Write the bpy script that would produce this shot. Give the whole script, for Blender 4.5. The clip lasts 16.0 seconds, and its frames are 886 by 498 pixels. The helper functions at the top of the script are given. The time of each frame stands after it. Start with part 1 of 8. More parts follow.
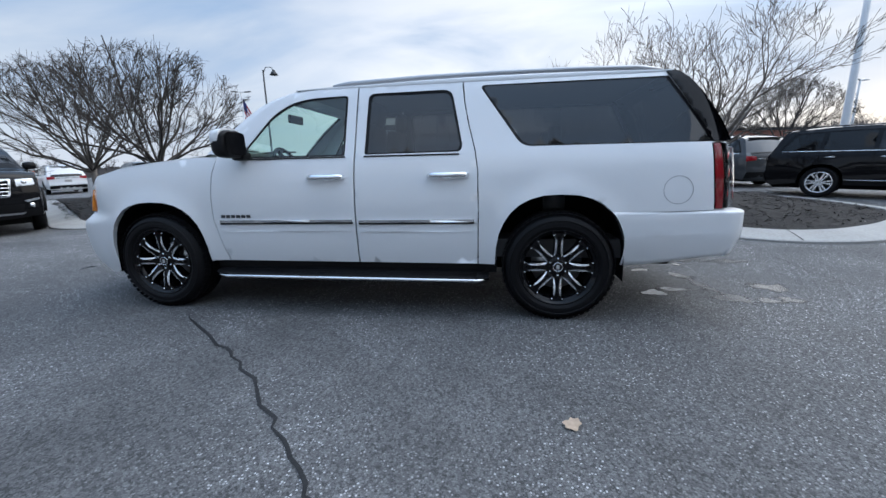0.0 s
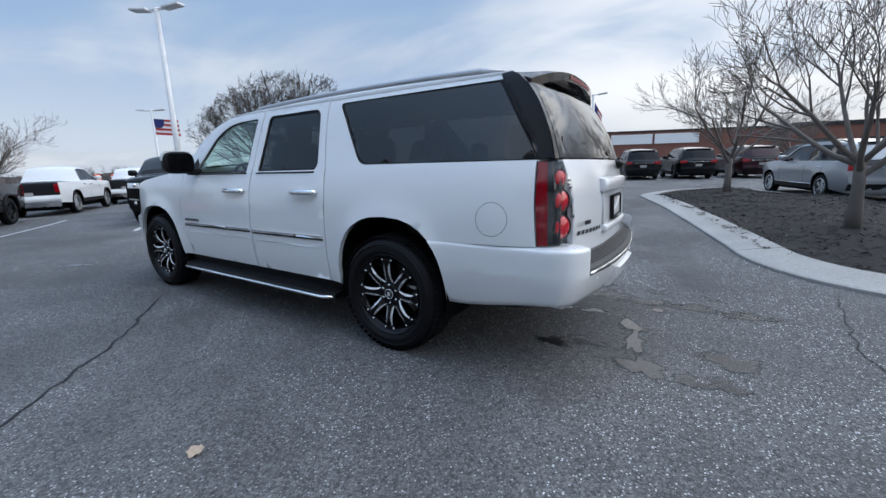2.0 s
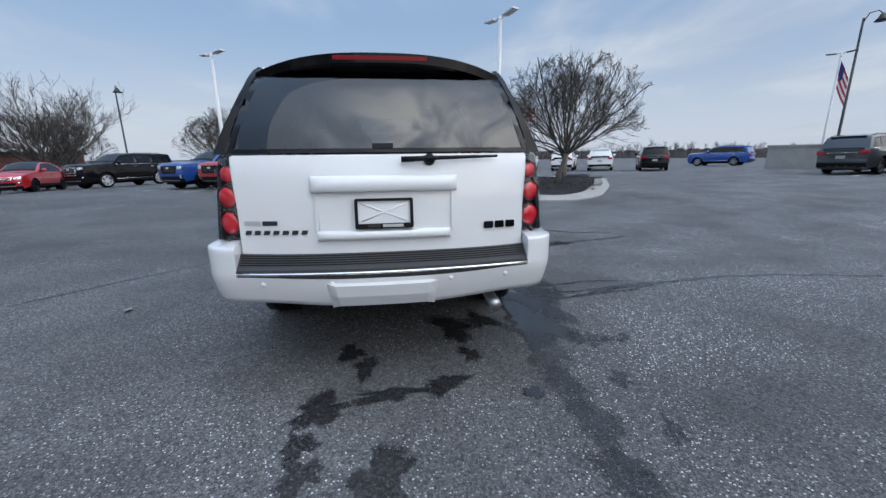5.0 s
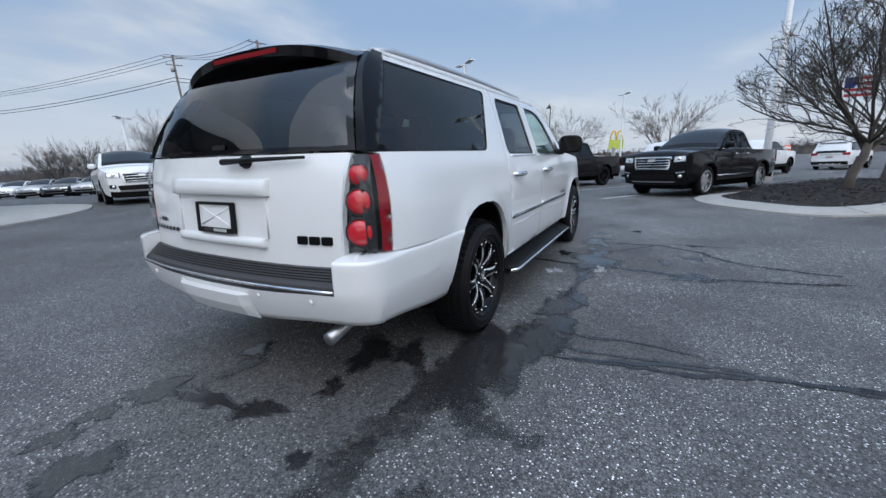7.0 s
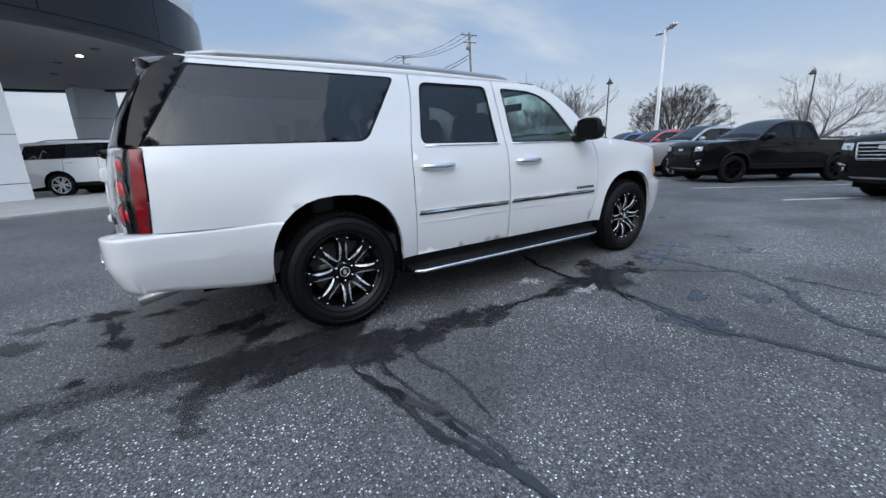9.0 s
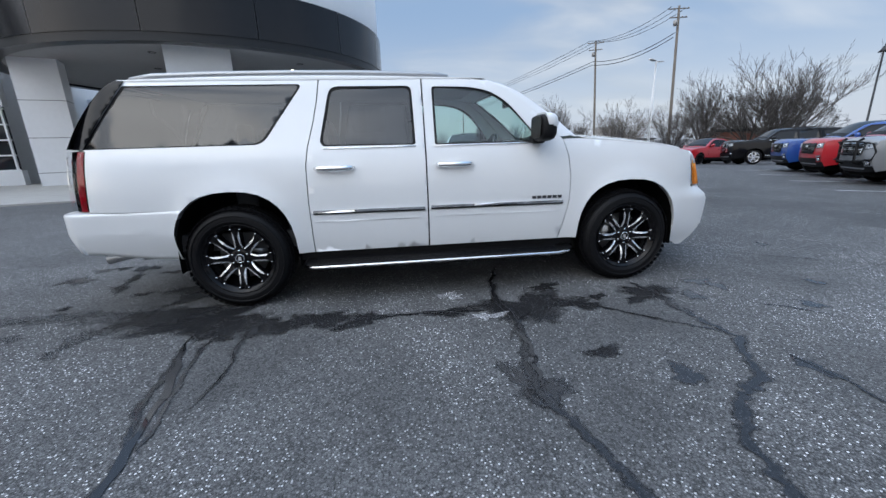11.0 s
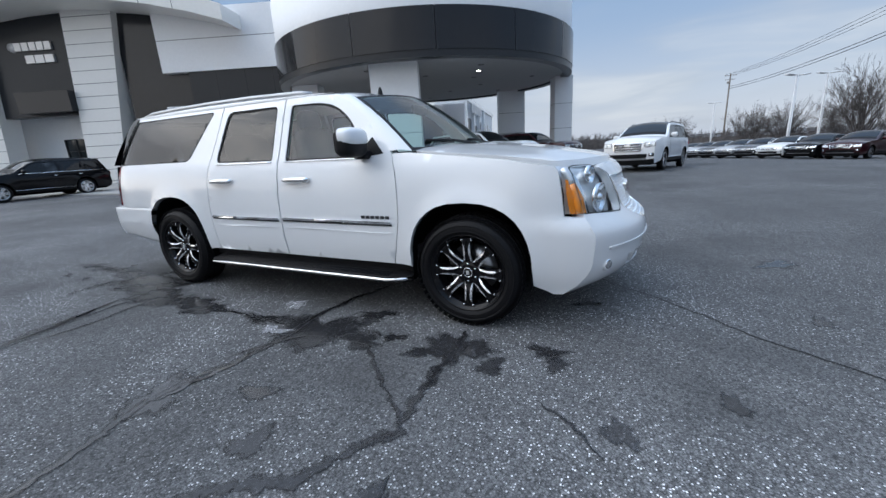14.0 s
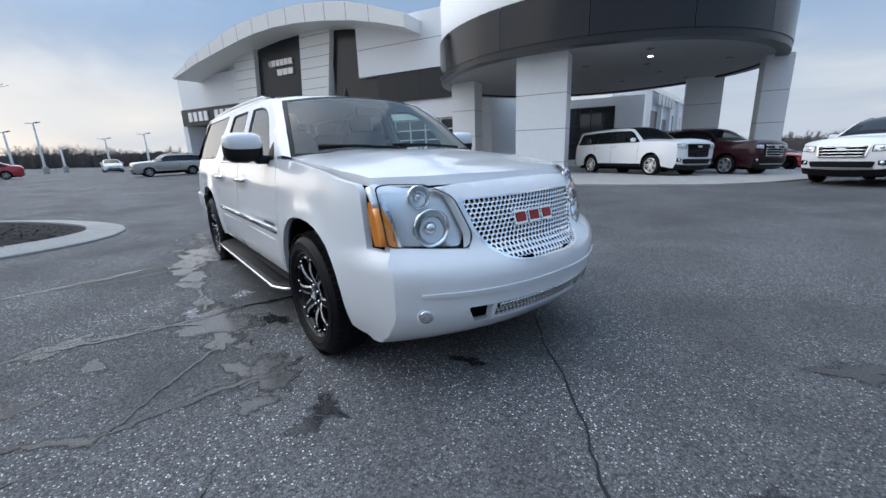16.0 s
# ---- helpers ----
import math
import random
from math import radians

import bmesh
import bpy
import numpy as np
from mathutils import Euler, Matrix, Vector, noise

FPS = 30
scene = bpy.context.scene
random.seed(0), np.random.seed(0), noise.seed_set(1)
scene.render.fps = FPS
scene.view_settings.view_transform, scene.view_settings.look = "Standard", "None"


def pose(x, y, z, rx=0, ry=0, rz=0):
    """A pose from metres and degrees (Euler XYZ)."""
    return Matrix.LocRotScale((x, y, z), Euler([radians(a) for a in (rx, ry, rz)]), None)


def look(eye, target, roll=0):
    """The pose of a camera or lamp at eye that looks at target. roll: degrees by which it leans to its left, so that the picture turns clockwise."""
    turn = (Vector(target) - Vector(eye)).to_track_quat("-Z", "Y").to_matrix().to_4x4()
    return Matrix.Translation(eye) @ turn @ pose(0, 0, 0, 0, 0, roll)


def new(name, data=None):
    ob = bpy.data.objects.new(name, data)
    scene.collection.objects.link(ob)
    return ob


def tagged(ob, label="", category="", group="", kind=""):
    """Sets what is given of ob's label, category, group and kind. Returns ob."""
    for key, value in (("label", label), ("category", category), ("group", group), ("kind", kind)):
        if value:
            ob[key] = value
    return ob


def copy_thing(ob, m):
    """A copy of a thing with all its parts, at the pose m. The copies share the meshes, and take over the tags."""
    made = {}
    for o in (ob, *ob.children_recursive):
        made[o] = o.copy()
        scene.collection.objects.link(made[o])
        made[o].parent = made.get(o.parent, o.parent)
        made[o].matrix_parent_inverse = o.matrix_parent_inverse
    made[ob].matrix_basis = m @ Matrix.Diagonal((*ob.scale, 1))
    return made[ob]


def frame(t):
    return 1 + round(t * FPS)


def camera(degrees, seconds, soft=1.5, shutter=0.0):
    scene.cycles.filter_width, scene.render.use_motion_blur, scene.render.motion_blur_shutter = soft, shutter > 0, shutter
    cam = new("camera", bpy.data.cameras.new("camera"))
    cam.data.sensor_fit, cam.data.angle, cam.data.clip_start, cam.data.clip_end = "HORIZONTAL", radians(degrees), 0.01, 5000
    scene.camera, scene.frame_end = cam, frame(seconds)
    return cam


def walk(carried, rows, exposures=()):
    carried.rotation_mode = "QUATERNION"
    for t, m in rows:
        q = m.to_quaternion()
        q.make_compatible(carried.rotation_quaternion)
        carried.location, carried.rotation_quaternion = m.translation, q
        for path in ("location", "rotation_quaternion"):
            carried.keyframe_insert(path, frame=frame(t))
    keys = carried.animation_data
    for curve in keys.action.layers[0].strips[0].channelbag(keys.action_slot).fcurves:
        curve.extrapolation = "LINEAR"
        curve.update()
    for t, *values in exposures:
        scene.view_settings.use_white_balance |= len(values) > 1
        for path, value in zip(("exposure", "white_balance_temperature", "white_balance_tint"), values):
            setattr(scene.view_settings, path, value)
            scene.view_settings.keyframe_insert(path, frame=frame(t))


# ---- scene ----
cam = camera(97.2, 16.0)
PATH = [
    (0, (1.231, -3.865, 1.171), (0.938, -1.932, 0.747), -1.3),
    (0.5, (1.811, -3.751, 1.188), (1.325, -1.853, 0.782), -1.2),
    (1, (2.345, -3.526, 1.210), (1.672, -1.685, 0.812), -1.3),
    (1.5, (2.884, -3.313, 1.234), (2.024, -1.550, 0.841), -1.3),
    (2, (3.365, -2.943, 1.249), (2.308, -1.293, 0.845), -1.2),
    (2.5, (3.849, -2.580, 1.272), (2.597, -1.078, 0.851), -1.0),
    (3, (4.218, -2.111, 1.273), (2.783, -0.789, 0.836), -0.7),
    (3.5, (4.569, -1.645, 1.280), (2.965, -0.540, 0.827), -0.4),
    (4, (4.793, -1.108, 1.281), (3.045, -0.257, 0.810), -0.0),
    (4.5, (4.963, -0.549, 1.277), (3.096, 0.020, 0.808), -0.3),
    (5, (5.022, 0.033, 1.274), (3.088, 0.283, 0.806), -0.6),
    (5.5, (4.966, 0.606, 1.270), (3.018, 0.524, 0.803), -0.9),
    (6, (4.793, 1.140, 1.267), (2.881, 0.739, 0.801), -1.2),
    (6.5, (4.498, 1.602, 1.263), (2.676, 0.920, 0.799), -1.5),
    (7, (4.141, 2.018, 1.256), (2.435, 1.083, 0.793), -1.6),
    (7.5, (3.831, 2.502, 1.263), (2.267, 1.347, 0.794), -1.8),
    (8, (3.405, 2.894, 1.238), (2.000, 1.555, 0.756), -1.9),
    (8.5, (2.972, 3.276, 1.241), (1.740, 1.782, 0.744), -1.8),
    (9, (2.482, 3.547, 1.232), (1.436, 1.919, 0.726), -1.9),
    (9.5, (1.980, 3.790, 1.235), (1.127, 2.044, 0.727), -1.8),
    (10, (1.458, 3.977, 1.239), (0.810, 2.142, 0.728), -1.8),
    (10.5, (0.924, 4.107, 1.242), (0.486, 2.213, 0.728), -1.7),
    (11, (0.385, 4.180, 1.246), (0.155, 2.255, 0.729), -1.7),
    (11.5, (-0.151, 4.197, 1.249), (-0.182, 2.266, 0.730), -1.6),
    (12, (-0.683, 4.185, 1.236), (-0.521, 2.261, 0.716), -1.4),
    (12.5, (-1.209, 4.088, 1.243), (-0.853, 2.189, 0.724), -1.7),
    (13, (-1.718, 3.965, 1.249), (-1.183, 2.108, 0.733), -2.2),
    (13.5, (-2.180, 3.700, 1.279), (-1.482, 1.898, 0.765), -2.9),
    (14, (-2.679, 3.457, 1.297), (-1.828, 1.719, 0.789), -3.3),
    (14.5, (-3.085, 3.087, 1.314), (-2.083, 1.430, 0.813), -3.4),
    (15, (-3.503, 2.727, 1.320), (-2.338, 1.179, 0.823), -3.3),
    (15.5, (-3.783, 2.265, 1.297), (-2.445, 0.863, 0.804), -2.8),
    (16, (-4.068, 1.802, 1.295), (-2.551, 0.597, 0.801), -2.1),
]
walk(cam, [(t, look(eye, target, roll)) for t, eye, target, roll in PATH],
     exposures=[(0,0.86),(2,0.73),(3.5,0.60),(8.5,0.61),(12,0.64),(16,0.62)])

# ---- world and light ----
SUN_AZ = radians(-58)            # turn from +y, to the left
SUN_EL = radians(16)
world = bpy.data.worlds.new("overcast_evening")
scene.world = world
world.use_nodes = True
wn, wl = world.node_tree.nodes, world.node_tree.links
wn.clear()


def wnode(kind, **kw):
    n = wn.new(kind)
    for k, v in kw.items():
        if k.startswith("i_"):
            n.inputs[k[2:].replace("_", " ")].default_value = v
    return n


w_out = wn.new("ShaderNodeOutputWorld")
w_bg = wn.new("ShaderNodeBackground")
w_sky = wn.new("ShaderNodeTexSky")
w_sky.sky_type = "NISHITA"
w_sky.sun_disc = False
w_sky.sun_elevation = SUN_EL
w_sky.sun_rotation = -SUN_AZ
w_sky.dust_density = 1.5
w_co = wn.new("ShaderNodeTexCoord")
w_sep = wn.new("ShaderNodeSeparateXYZ")
wl.new(w_co.outputs["Generated"], w_sep.inputs[0])


def wmath(op, a, b=None, clamp=False):
    n = wn.new("ShaderNodeMath")
    n.operation, n.use_clamp = op, clamp
    for k, v in enumerate((a, b)):
        if v is None:
            continue
        if isinstance(v, (int, float)):
            n.inputs[k].default_value = v
        else:
            wl.new(v, n.inputs[k])
    return n.outputs[0]


def wmix(fac, a, b):
    n = wn.new("ShaderNodeMix")
    n.data_type = "RGBA"
    for k, v in ((0, fac), (6, a), (7, b)):
        if isinstance(v, (int, float)):
            n.inputs[k].default_value = v
        elif isinstance(v, tuple):
            n.inputs[k].default_value = (*v, 1)
        else:
            wl.new(v, n.inputs[k])
    return n.outputs[2]


def wramp(fac, a, b):
    n = wn.new("ShaderNodeMapRange")
    n.interpolation_type = "SMOOTHSTEP"
    n.inputs["From Min"].default_value, n.inputs["From Max"].default_value = a, b
    wl.new(fac, n.inputs["Value"])
    return n.outputs["Result"]


# cloud deck: direction projected on a flat layer overhead, drawn out along the horizon
w_z = wmath("ADD", wmath("MAXIMUM", w_sep.outputs["Z"], 0.0), 0.16)
w_proj = wn.new("ShaderNodeCombineXYZ")
wl.new(wmath("DIVIDE", w_sep.outputs["X"], w_z), w_proj.inputs[0])
wl.new(wmath("DIVIDE", w_sep.outputs["Y"], w_z), w_proj.inputs[1])


def wnoise(scale, detail, rough, shift, distort=0.4, squash=(1, 1, 1)):
    m = wn.new("ShaderNodeMapping")
    m.inputs["Location"].default_value = (shift, shift * 0.7, 0)
    m.inputs["Scale"].default_value = squash
    m.inputs["Rotation"].default_value = (0, 0, 0.5)
    wl.new(w_proj.outputs[0], m.inputs["Vector"])
    n = wn.new("ShaderNodeTexNoise")
    n.inputs["Scale"].default_value, n.inputs["Detail"].default_value = scale, detail
    n.inputs["Roughness"].default_value, n.inputs["Distortion"].default_value = rough, distort
    wl.new(m.outputs[0], n.inputs["Vector"])
    return n.outputs["Fac"]


w_big = wnoise(0.38, 4, 0.48, 3.1, 0.5, (1.0, 1.6, 1))
w_fine = wnoise(0.8, 6, 0.50, 7.3, 0.5, (1.0, 1.5, 1))
w_cover = wramp(wmath("ADD", wmath("MULTIPLY", w_big, 0.62), wmath("MULTIPLY", w_fine, 0.38)), 0.45, 0.65)
# side of the sun: how far the direction turns to it
w_sunny = wmath("ADD", wmath("MULTIPLY", w_sep.outputs["X"], -math.sin(SUN_AZ)), wmath("MULTIPLY", w_sep.outputs["Y"], math.cos(SUN_AZ)))
w_front = wmath("ADD", wmath("MULTIPLY", w_sep.outputs["X"], -0.03), wmath("MULTIPLY", w_sep.outputs["Y"], 0.999))
w_glow = wmath("MULTIPLY", wramp(w_front, 0.80, 0.995), wmath("MULTIPLY", wramp(w_sep.outputs["Z"], 0.90, 0.35), wramp(w_sep.outputs["Z"], 0.04, 0.17)))
w_low = wramp(w_sep.outputs["Z"], 0.30, 0.0)
blue = wmix(w_low, (0.295, 0.435, 0.66), (0.57, 0.64, 0.76))
grey = wmix(wramp(w_fine, 0.3, 0.7), (0.43, 0.50, 0.61), (0.64, 0.70, 0.79))
deck = wmix(w_cover, blue, grey)
deck = wmix(wmath("MULTIPLY", w_glow, wramp(w_fine, 0.15, 0.60)), deck, (0.92, 0.94, 0.98))
w_band = wmath("MULTIPLY", wmath("MULTIPLY", wramp(w_sunny, -0.05, 0.9), wramp(w_sep.outputs["Z"], 0.20, 0.05)), wramp(w_big, 0.25, 0.6))
deck = wmix(wmath("MULTIPLY", w_band, 0.55), deck, (1.02, 0.95, 0.88))
# the cloud is thin and white over the hidden sun
w_to_sun = wmath("ADD", wmath("MULTIPLY", w_sunny, 0.80), wmath("MULTIPLY", w_sep.outputs["Z"], 0.60))
w_streak = wnoise(1.3, 6, 0.55, 11.7, 0.9, (1.0, 1.9, 1))
w_thin = wmath("ADD", 0.28, wmath("MULTIPLY", wramp(w_streak, 0.36, 0.64), 1.25))
w_bright = wmath("MULTIPLY", wmath("MULTIPLY", wramp(w_to_sun, 0.55, 1.0), wramp(w_sep.outputs["Z"], 0.22, 0.55)), w_thin)
deck = wmix(wmath("MINIMUM", wmath("MULTIPLY", w_bright, 0.8), 1.0), deck, (0.66, 0.68, 0.70))
w_air = wn.new("ShaderNodeVectorMath")
w_air.operation = "SCALE"
w_air.inputs["Scale"].default_value = 0.08
wl.new(w_sky.outputs[0], w_air.inputs[0])
w_tone = wmix(0.15, deck, w_air.outputs[0])
# an overcast sky is brightest overhead
w_lift = wn.new("ShaderNodeVectorMath")
w_lift.operation = "SCALE"
wl.new(w_tone, w_lift.inputs[0])
wl.new(wmath("ADD", wmath("ADD", wmath("MULTIPLY", wramp(w_sep.outputs["Z"], 0.40, 1.0), 1.0), wmath("MULTIPLY", w_bright, 1.6)), 0.72), w_lift.inputs["Scale"])
wl.new(w_lift.outputs[0], w_bg.inputs["Color"])
w_bg.inputs["Strength"].default_value = 1.0
wl.new(w_bg.outputs[0], w_out.inputs["Surface"])

sun_lamp = new("sun", bpy.data.lights.new("sun", "SUN"))
sun_lamp.data.energy, sun_lamp.data.angle, sun_lamp.data.color = 0.85, radians(120), (1, 0.95, 0.88)
sun_dir = Vector((-math.sin(SUN_AZ) * math.cos(radians(38)), math.cos(SUN_AZ) * math.cos(radians(38)), math.sin(radians(38))))
sun_lamp.matrix_world = look(sun_dir * 50, (0, 0, 0))

# ---- materials ----
def material(name):
    m = bpy.data.materials.new(name)
    m.use_nodes = True
    return m, m.node_tree.nodes, m.node_tree.links, m.node_tree.nodes["Principled BSDF"]


def plain(name, color, rough=0.5, metal=0.0, coat=0.0, grain=0.0, scale=40.0, bump=0.0, dirt=0.0, spec=0.5, island=0.0, coat_ior=1.5):
    """A surface with colour grain at two scales and fine relief."""
    m, n, l, p = material(name)
    p.inputs["Roughness"].default_value = rough
    p.inputs["Metallic"].default_value = metal
    p.inputs["Coat Weight"].default_value = coat
    p.inputs["Coat Roughness"].default_value = 0.04
    p.inputs["Coat IOR"].default_value = coat_ior
    p.inputs["Specular IOR Level"].default_value = spec
    p.inputs["Base Color"].default_value = (*color, 1)
    if grain or dirt or bump or island:
        co = n.new("ShaderNodeTexCoord")
        a = n.new("ShaderNodeTexNoise")
        a.inputs["Scale"].default_value, a.inputs["Detail"].default_value = scale, 6
        b = n.new("ShaderNodeTexNoise")
        b.inputs["Scale"].default_value, b.inputs["Detail"].default_value = scale * 0.06, 3
        l.new(co.outputs["Object"], a.inputs["Vector"])
        l.new(co.outputs["Object"], b.inputs["Vector"])
        add = n.new("ShaderNodeMath")
        add.operation = "MULTIPLY_ADD"
        l.new(a.outputs["Fac"], add.inputs[0])
        add.inputs[1].default_value = 0.6
        mul = n.new("ShaderNodeMath")
        mul.operation = "MULTIPLY"
        l.new(b.outputs["Fac"], mul.inputs[0])
        mul.inputs[1].default_value = 0.4
        l.new(mul.outputs[0], add.inputs[2])
        mr = n.new("ShaderNodeMapRange")
        mr.inputs["From Min"].default_value, mr.inputs["From Max"].default_value = 0.3, 0.7
        mr.inputs["To Min"].default_value, mr.inputs["To Max"].default_value = 1 - grain - dirt, 1 + grain
        l.new(add.outputs[0], mr.inputs["Value"])
        value = mr.outputs["Result"]
        if island:
            info = n.new("ShaderNodeObjectInfo")
            r = n.new("ShaderNodeMapRange")
            r.inputs["To Min"].default_value, r.inputs["To Max"].default_value = 1 - island, 1 + island
            l.new(info.outputs["Random"], r.inputs["Value"])
            mm = n.new("ShaderNodeMath")
            mm.operation = "MULTIPLY"
            l.new(value, mm.inputs[0])
            l.new(r.outputs["Result"], mm.inputs[1])
            value = mm.outputs[0]
        mix = n.new("ShaderNodeVectorMath")
        mix.operation = "SCALE"
        mix.inputs[0].default_value = color
        l.new(value, mix.inputs["Scale"])
        l.new(mix.outputs[0], p.inputs["Base Color"])
        if bump:
            bu = n.new("ShaderNodeBump")
            bu.inputs["Strength"].default_value, bu.inputs["Distance"].default_value = bump, 0.01
            l.new(a.outputs["Fac"], bu.inputs["Height"])
            l.new(bu.outputs[0], p.inputs["Normal"])
    return m


def glass(name, tint, ior=1.5, rough=0.0):
    """A thin pane: what lies behind, tinted, and a true mirror image by Fresnel."""
    m, n, l, p = material(name)
    n.remove(p)
    out = n["Material Output"]
    tr, gl, mix, fr = (n.new("ShaderNode" + k) for k in ("BsdfTransparent", "BsdfGlossy", "MixShader", "LayerWeight"))
    tr.inputs["Color"].default_value = (*tint, 1)
    gl.inputs["Roughness"].default_value = rough
    fr.inputs["Blend"].default_value = 0.5
    pw, ma = n.new("ShaderNodeMath"), n.new("ShaderNodeMath")
    pw.operation, ma.operation = "POWER", "MULTIPLY_ADD"
    pw.inputs[1].default_value = 5.0
    f0 = 2.0 * ((ior - 1) / (ior + 1)) ** 2
    ma.inputs[1].default_value, ma.inputs[2].default_value = 1 - f0, f0
    l.new(fr.outputs["Facing"], pw.inputs[0])
    l.new(pw.outputs[0], ma.inputs[0])
    l.new(ma.outputs[0], mix.inputs[0])
    l.new(tr.outputs[0], mix.inputs[1])
    l.new(gl.outputs[0], mix.inputs[2])
    l.new(mix.outputs[0], out.inputs["Surface"])
    return m


def emitter(name, color, strength):
    m, n, l, p = material(name)
    p.inputs["Base Color"].default_value = (*color, 1)
    p.inputs["Emission Color"].default_value = (*color, 1)
    p.inputs["Emission Strength"].default_value = strength
    return m


def asphalt(name, base, wet=0.0, fade=0.0, soft=0.22, film=False):
    """Worn asphalt: pale stone chips in dark binder, large patches of wear, a coarse relief."""
    m, n, l, p = material(name)
    co = n.new("ShaderNodeTexCoord")

    def noise_tex(scale, detail, rough=0.5):
        t = n.new("ShaderNodeTexNoise")
        t.inputs["Scale"].default_value, t.inputs["Detail"].default_value, t.inputs["Roughness"].default_value = scale, detail, rough
        l.new(co.outputs["Object"], t.inputs["Vector"])
        return t.outputs["Fac"]

    def rng(v, a, b, c, d):
        r = n.new("ShaderNodeMapRange")
        for k, x in zip(("From Min", "From Max", "To Min", "To Max"), (a, b, c, d)):
            r.inputs[k].default_value = x
        l.new(v, r.inputs["Value"])
        return r.outputs["Result"]

    def op(kind, a, b):
        o = n.new("ShaderNodeMath")
        o.operation = kind
        for k, v in enumerate((a, b)):
            if isinstance(v, (int, float)):
                o.inputs[k].default_value = v
            else:
                l.new(v, o.inputs[k])
        return o.outputs[0]

    vo = n.new("ShaderNodeTexVoronoi")
    vo.inputs["Scale"].default_value = 92
    l.new(co.outputs["Object"], vo.inputs["Vector"])
    sep = n.new("ShaderNodeSeparateColor")
    l.new(vo.outputs["Color"], sep.inputs[0])
    chip = op("MULTIPLY", rng(sep.outputs["Red"], 0.84, 0.97, 0.1, 1), rng(vo.outputs["Distance"], 0.52, 0.34, 0, 1))
    chip = op("MULTIPLY", chip, rng(noise_tex(0.8, 5), 0.36, 0.60, 0.06, 1.1))
    # the lane on one side of the car is more worn and shows more stone
    pos = n.new("ShaderNodeSeparateXYZ")
    l.new(co.outputs["Object"], pos.inputs[0])
    chip = op("MULTIPLY", chip, rng(pos.outputs["Y"], -1.5, 1.8, 0.62, 1.2))
    fine, mid, big = noise_tex(160, 3, 0.7), noise_tex(3.0, 5, 0.6), noise_tex(0.22, 4, 0.55)
    tone = op("MULTIPLY", rng(fine, 0.3, 0.7, 0.45, 1.45), op("MULTIPLY", rng(mid, 0.3, 0.7, 0.78, 1.18), rng(big, 0.32, 0.68, 0.72, 1.22)))
    tone = op("MULTIPLY", tone, rng(sep.outputs["Green"], 0.0, 1.0, 0.40, 1.36))
    tone = op("ADD", tone, op("MULTIPLY", chip, 6.8 if not wet else 3.0))
    sc = n.new("ShaderNodeVectorMath")
    sc.operation = "SCALE"
    sc.inputs[0].default_value = base
    l.new(tone, sc.inputs["Scale"])
    l.new(sc.outputs[0], p.inputs["Base Color"])
    l.new(rng(mid, 0.3, 0.7, 0.72 - 0.42 * wet, 0.92 - 0.42 * wet), p.inputs["Roughness"])
    p.inputs["Specular IOR Level"].default_value = 0.35 + 0.3 * wet
    bu = n.new("ShaderNodeBump")
    bu.inputs["Strength"].default_value, bu.inputs["Distance"].default_value = 0.55, 0.006
    l.new(op("ADD", fine, op("MULTIPLY", vo.outputs["Distance"], -0.6)), bu.inputs["Height"])
    l.new(bu.outputs[0], p.inputs["Normal"])
    if fade:
        # a stain with a broken edge: its own fade from rim to middle, eaten by noise
        at = n.new("ShaderNodeAttribute")
        at.attribute_name = "fade"
        eat = op("ADD", op("MULTIPLY", noise_tex(9, 4, 0.6), 0.75), op("MULTIPLY", noise_tex(55, 3, 0.6), 0.35))
        mask = rng(op("ADD", op("MULTIPLY", at.outputs["Fac"], 0.85), op("MULTIPLY", op("SUBTRACT", eat, 0.55), 1.6)), 0.30, 0.30 + soft, 0.0, fade)
        if wet:
            # standing water in the middle of the stain: smooth and glossy
            pool = rng(op("ADD", op("MULTIPLY", at.outputs["Fac"], 0.85), op("MULTIPLY", op("SUBTRACT", eat, 0.55), 1.2)), 0.44 if film else 0.66, 0.72 if film else 0.92, 0.0, 1.0)
            l.new(rng(pool, 0, 1, 0.50, 0.07), p.inputs["Roughness"])
            l.new(rng(pool, 0, 1, 0.5, 0.06), bu.inputs["Strength"])
        tr, mx = n.new("ShaderNodeBsdfTransparent"), n.new("ShaderNodeMixShader")
        l.new(mask, mx.inputs[0])
        l.new(tr.outputs[0], mx.inputs[1])
        l.new(p.outputs[0], mx.inputs[2])
        l.new(mx.outputs[0], n["Material Output"].inputs["Surface"])
    return m


M_ASPHALT = asphalt("asphalt", (0.102, 0.102, 0.103))
M_FILM = asphalt("water_film", (0.04, 0.04, 0.042), wet=0.4, fade=1.0, soft=0.18, film=True)
M_WET = asphalt("wet_asphalt", (0.034, 0.034, 0.036), wet=0.4, fade=0.95, soft=0.30, film=True)
M_TAR = plain("crack_tar", (0.012, 0.012, 0.013), 0.8, grain=0.4, scale=60, bump=0.4)
M_SEAL = asphalt("damp_crack", (0.026, 0.026, 0.028), wet=0.3, fade=0.95, soft=0.25, film=True)
M_WATER = plain("standing_water", (0.020, 0.020, 0.022), 0.04, spec=0.6)
M_DAMP = asphalt("drying_asphalt", (0.055, 0.055, 0.057), wet=0.15, fade=0.62, soft=0.5)
M_PALEMARK = asphalt("pale_asphalt_mark", (0.30, 0.30, 0.31), wet=0.0, fade=0.85, soft=0.25)
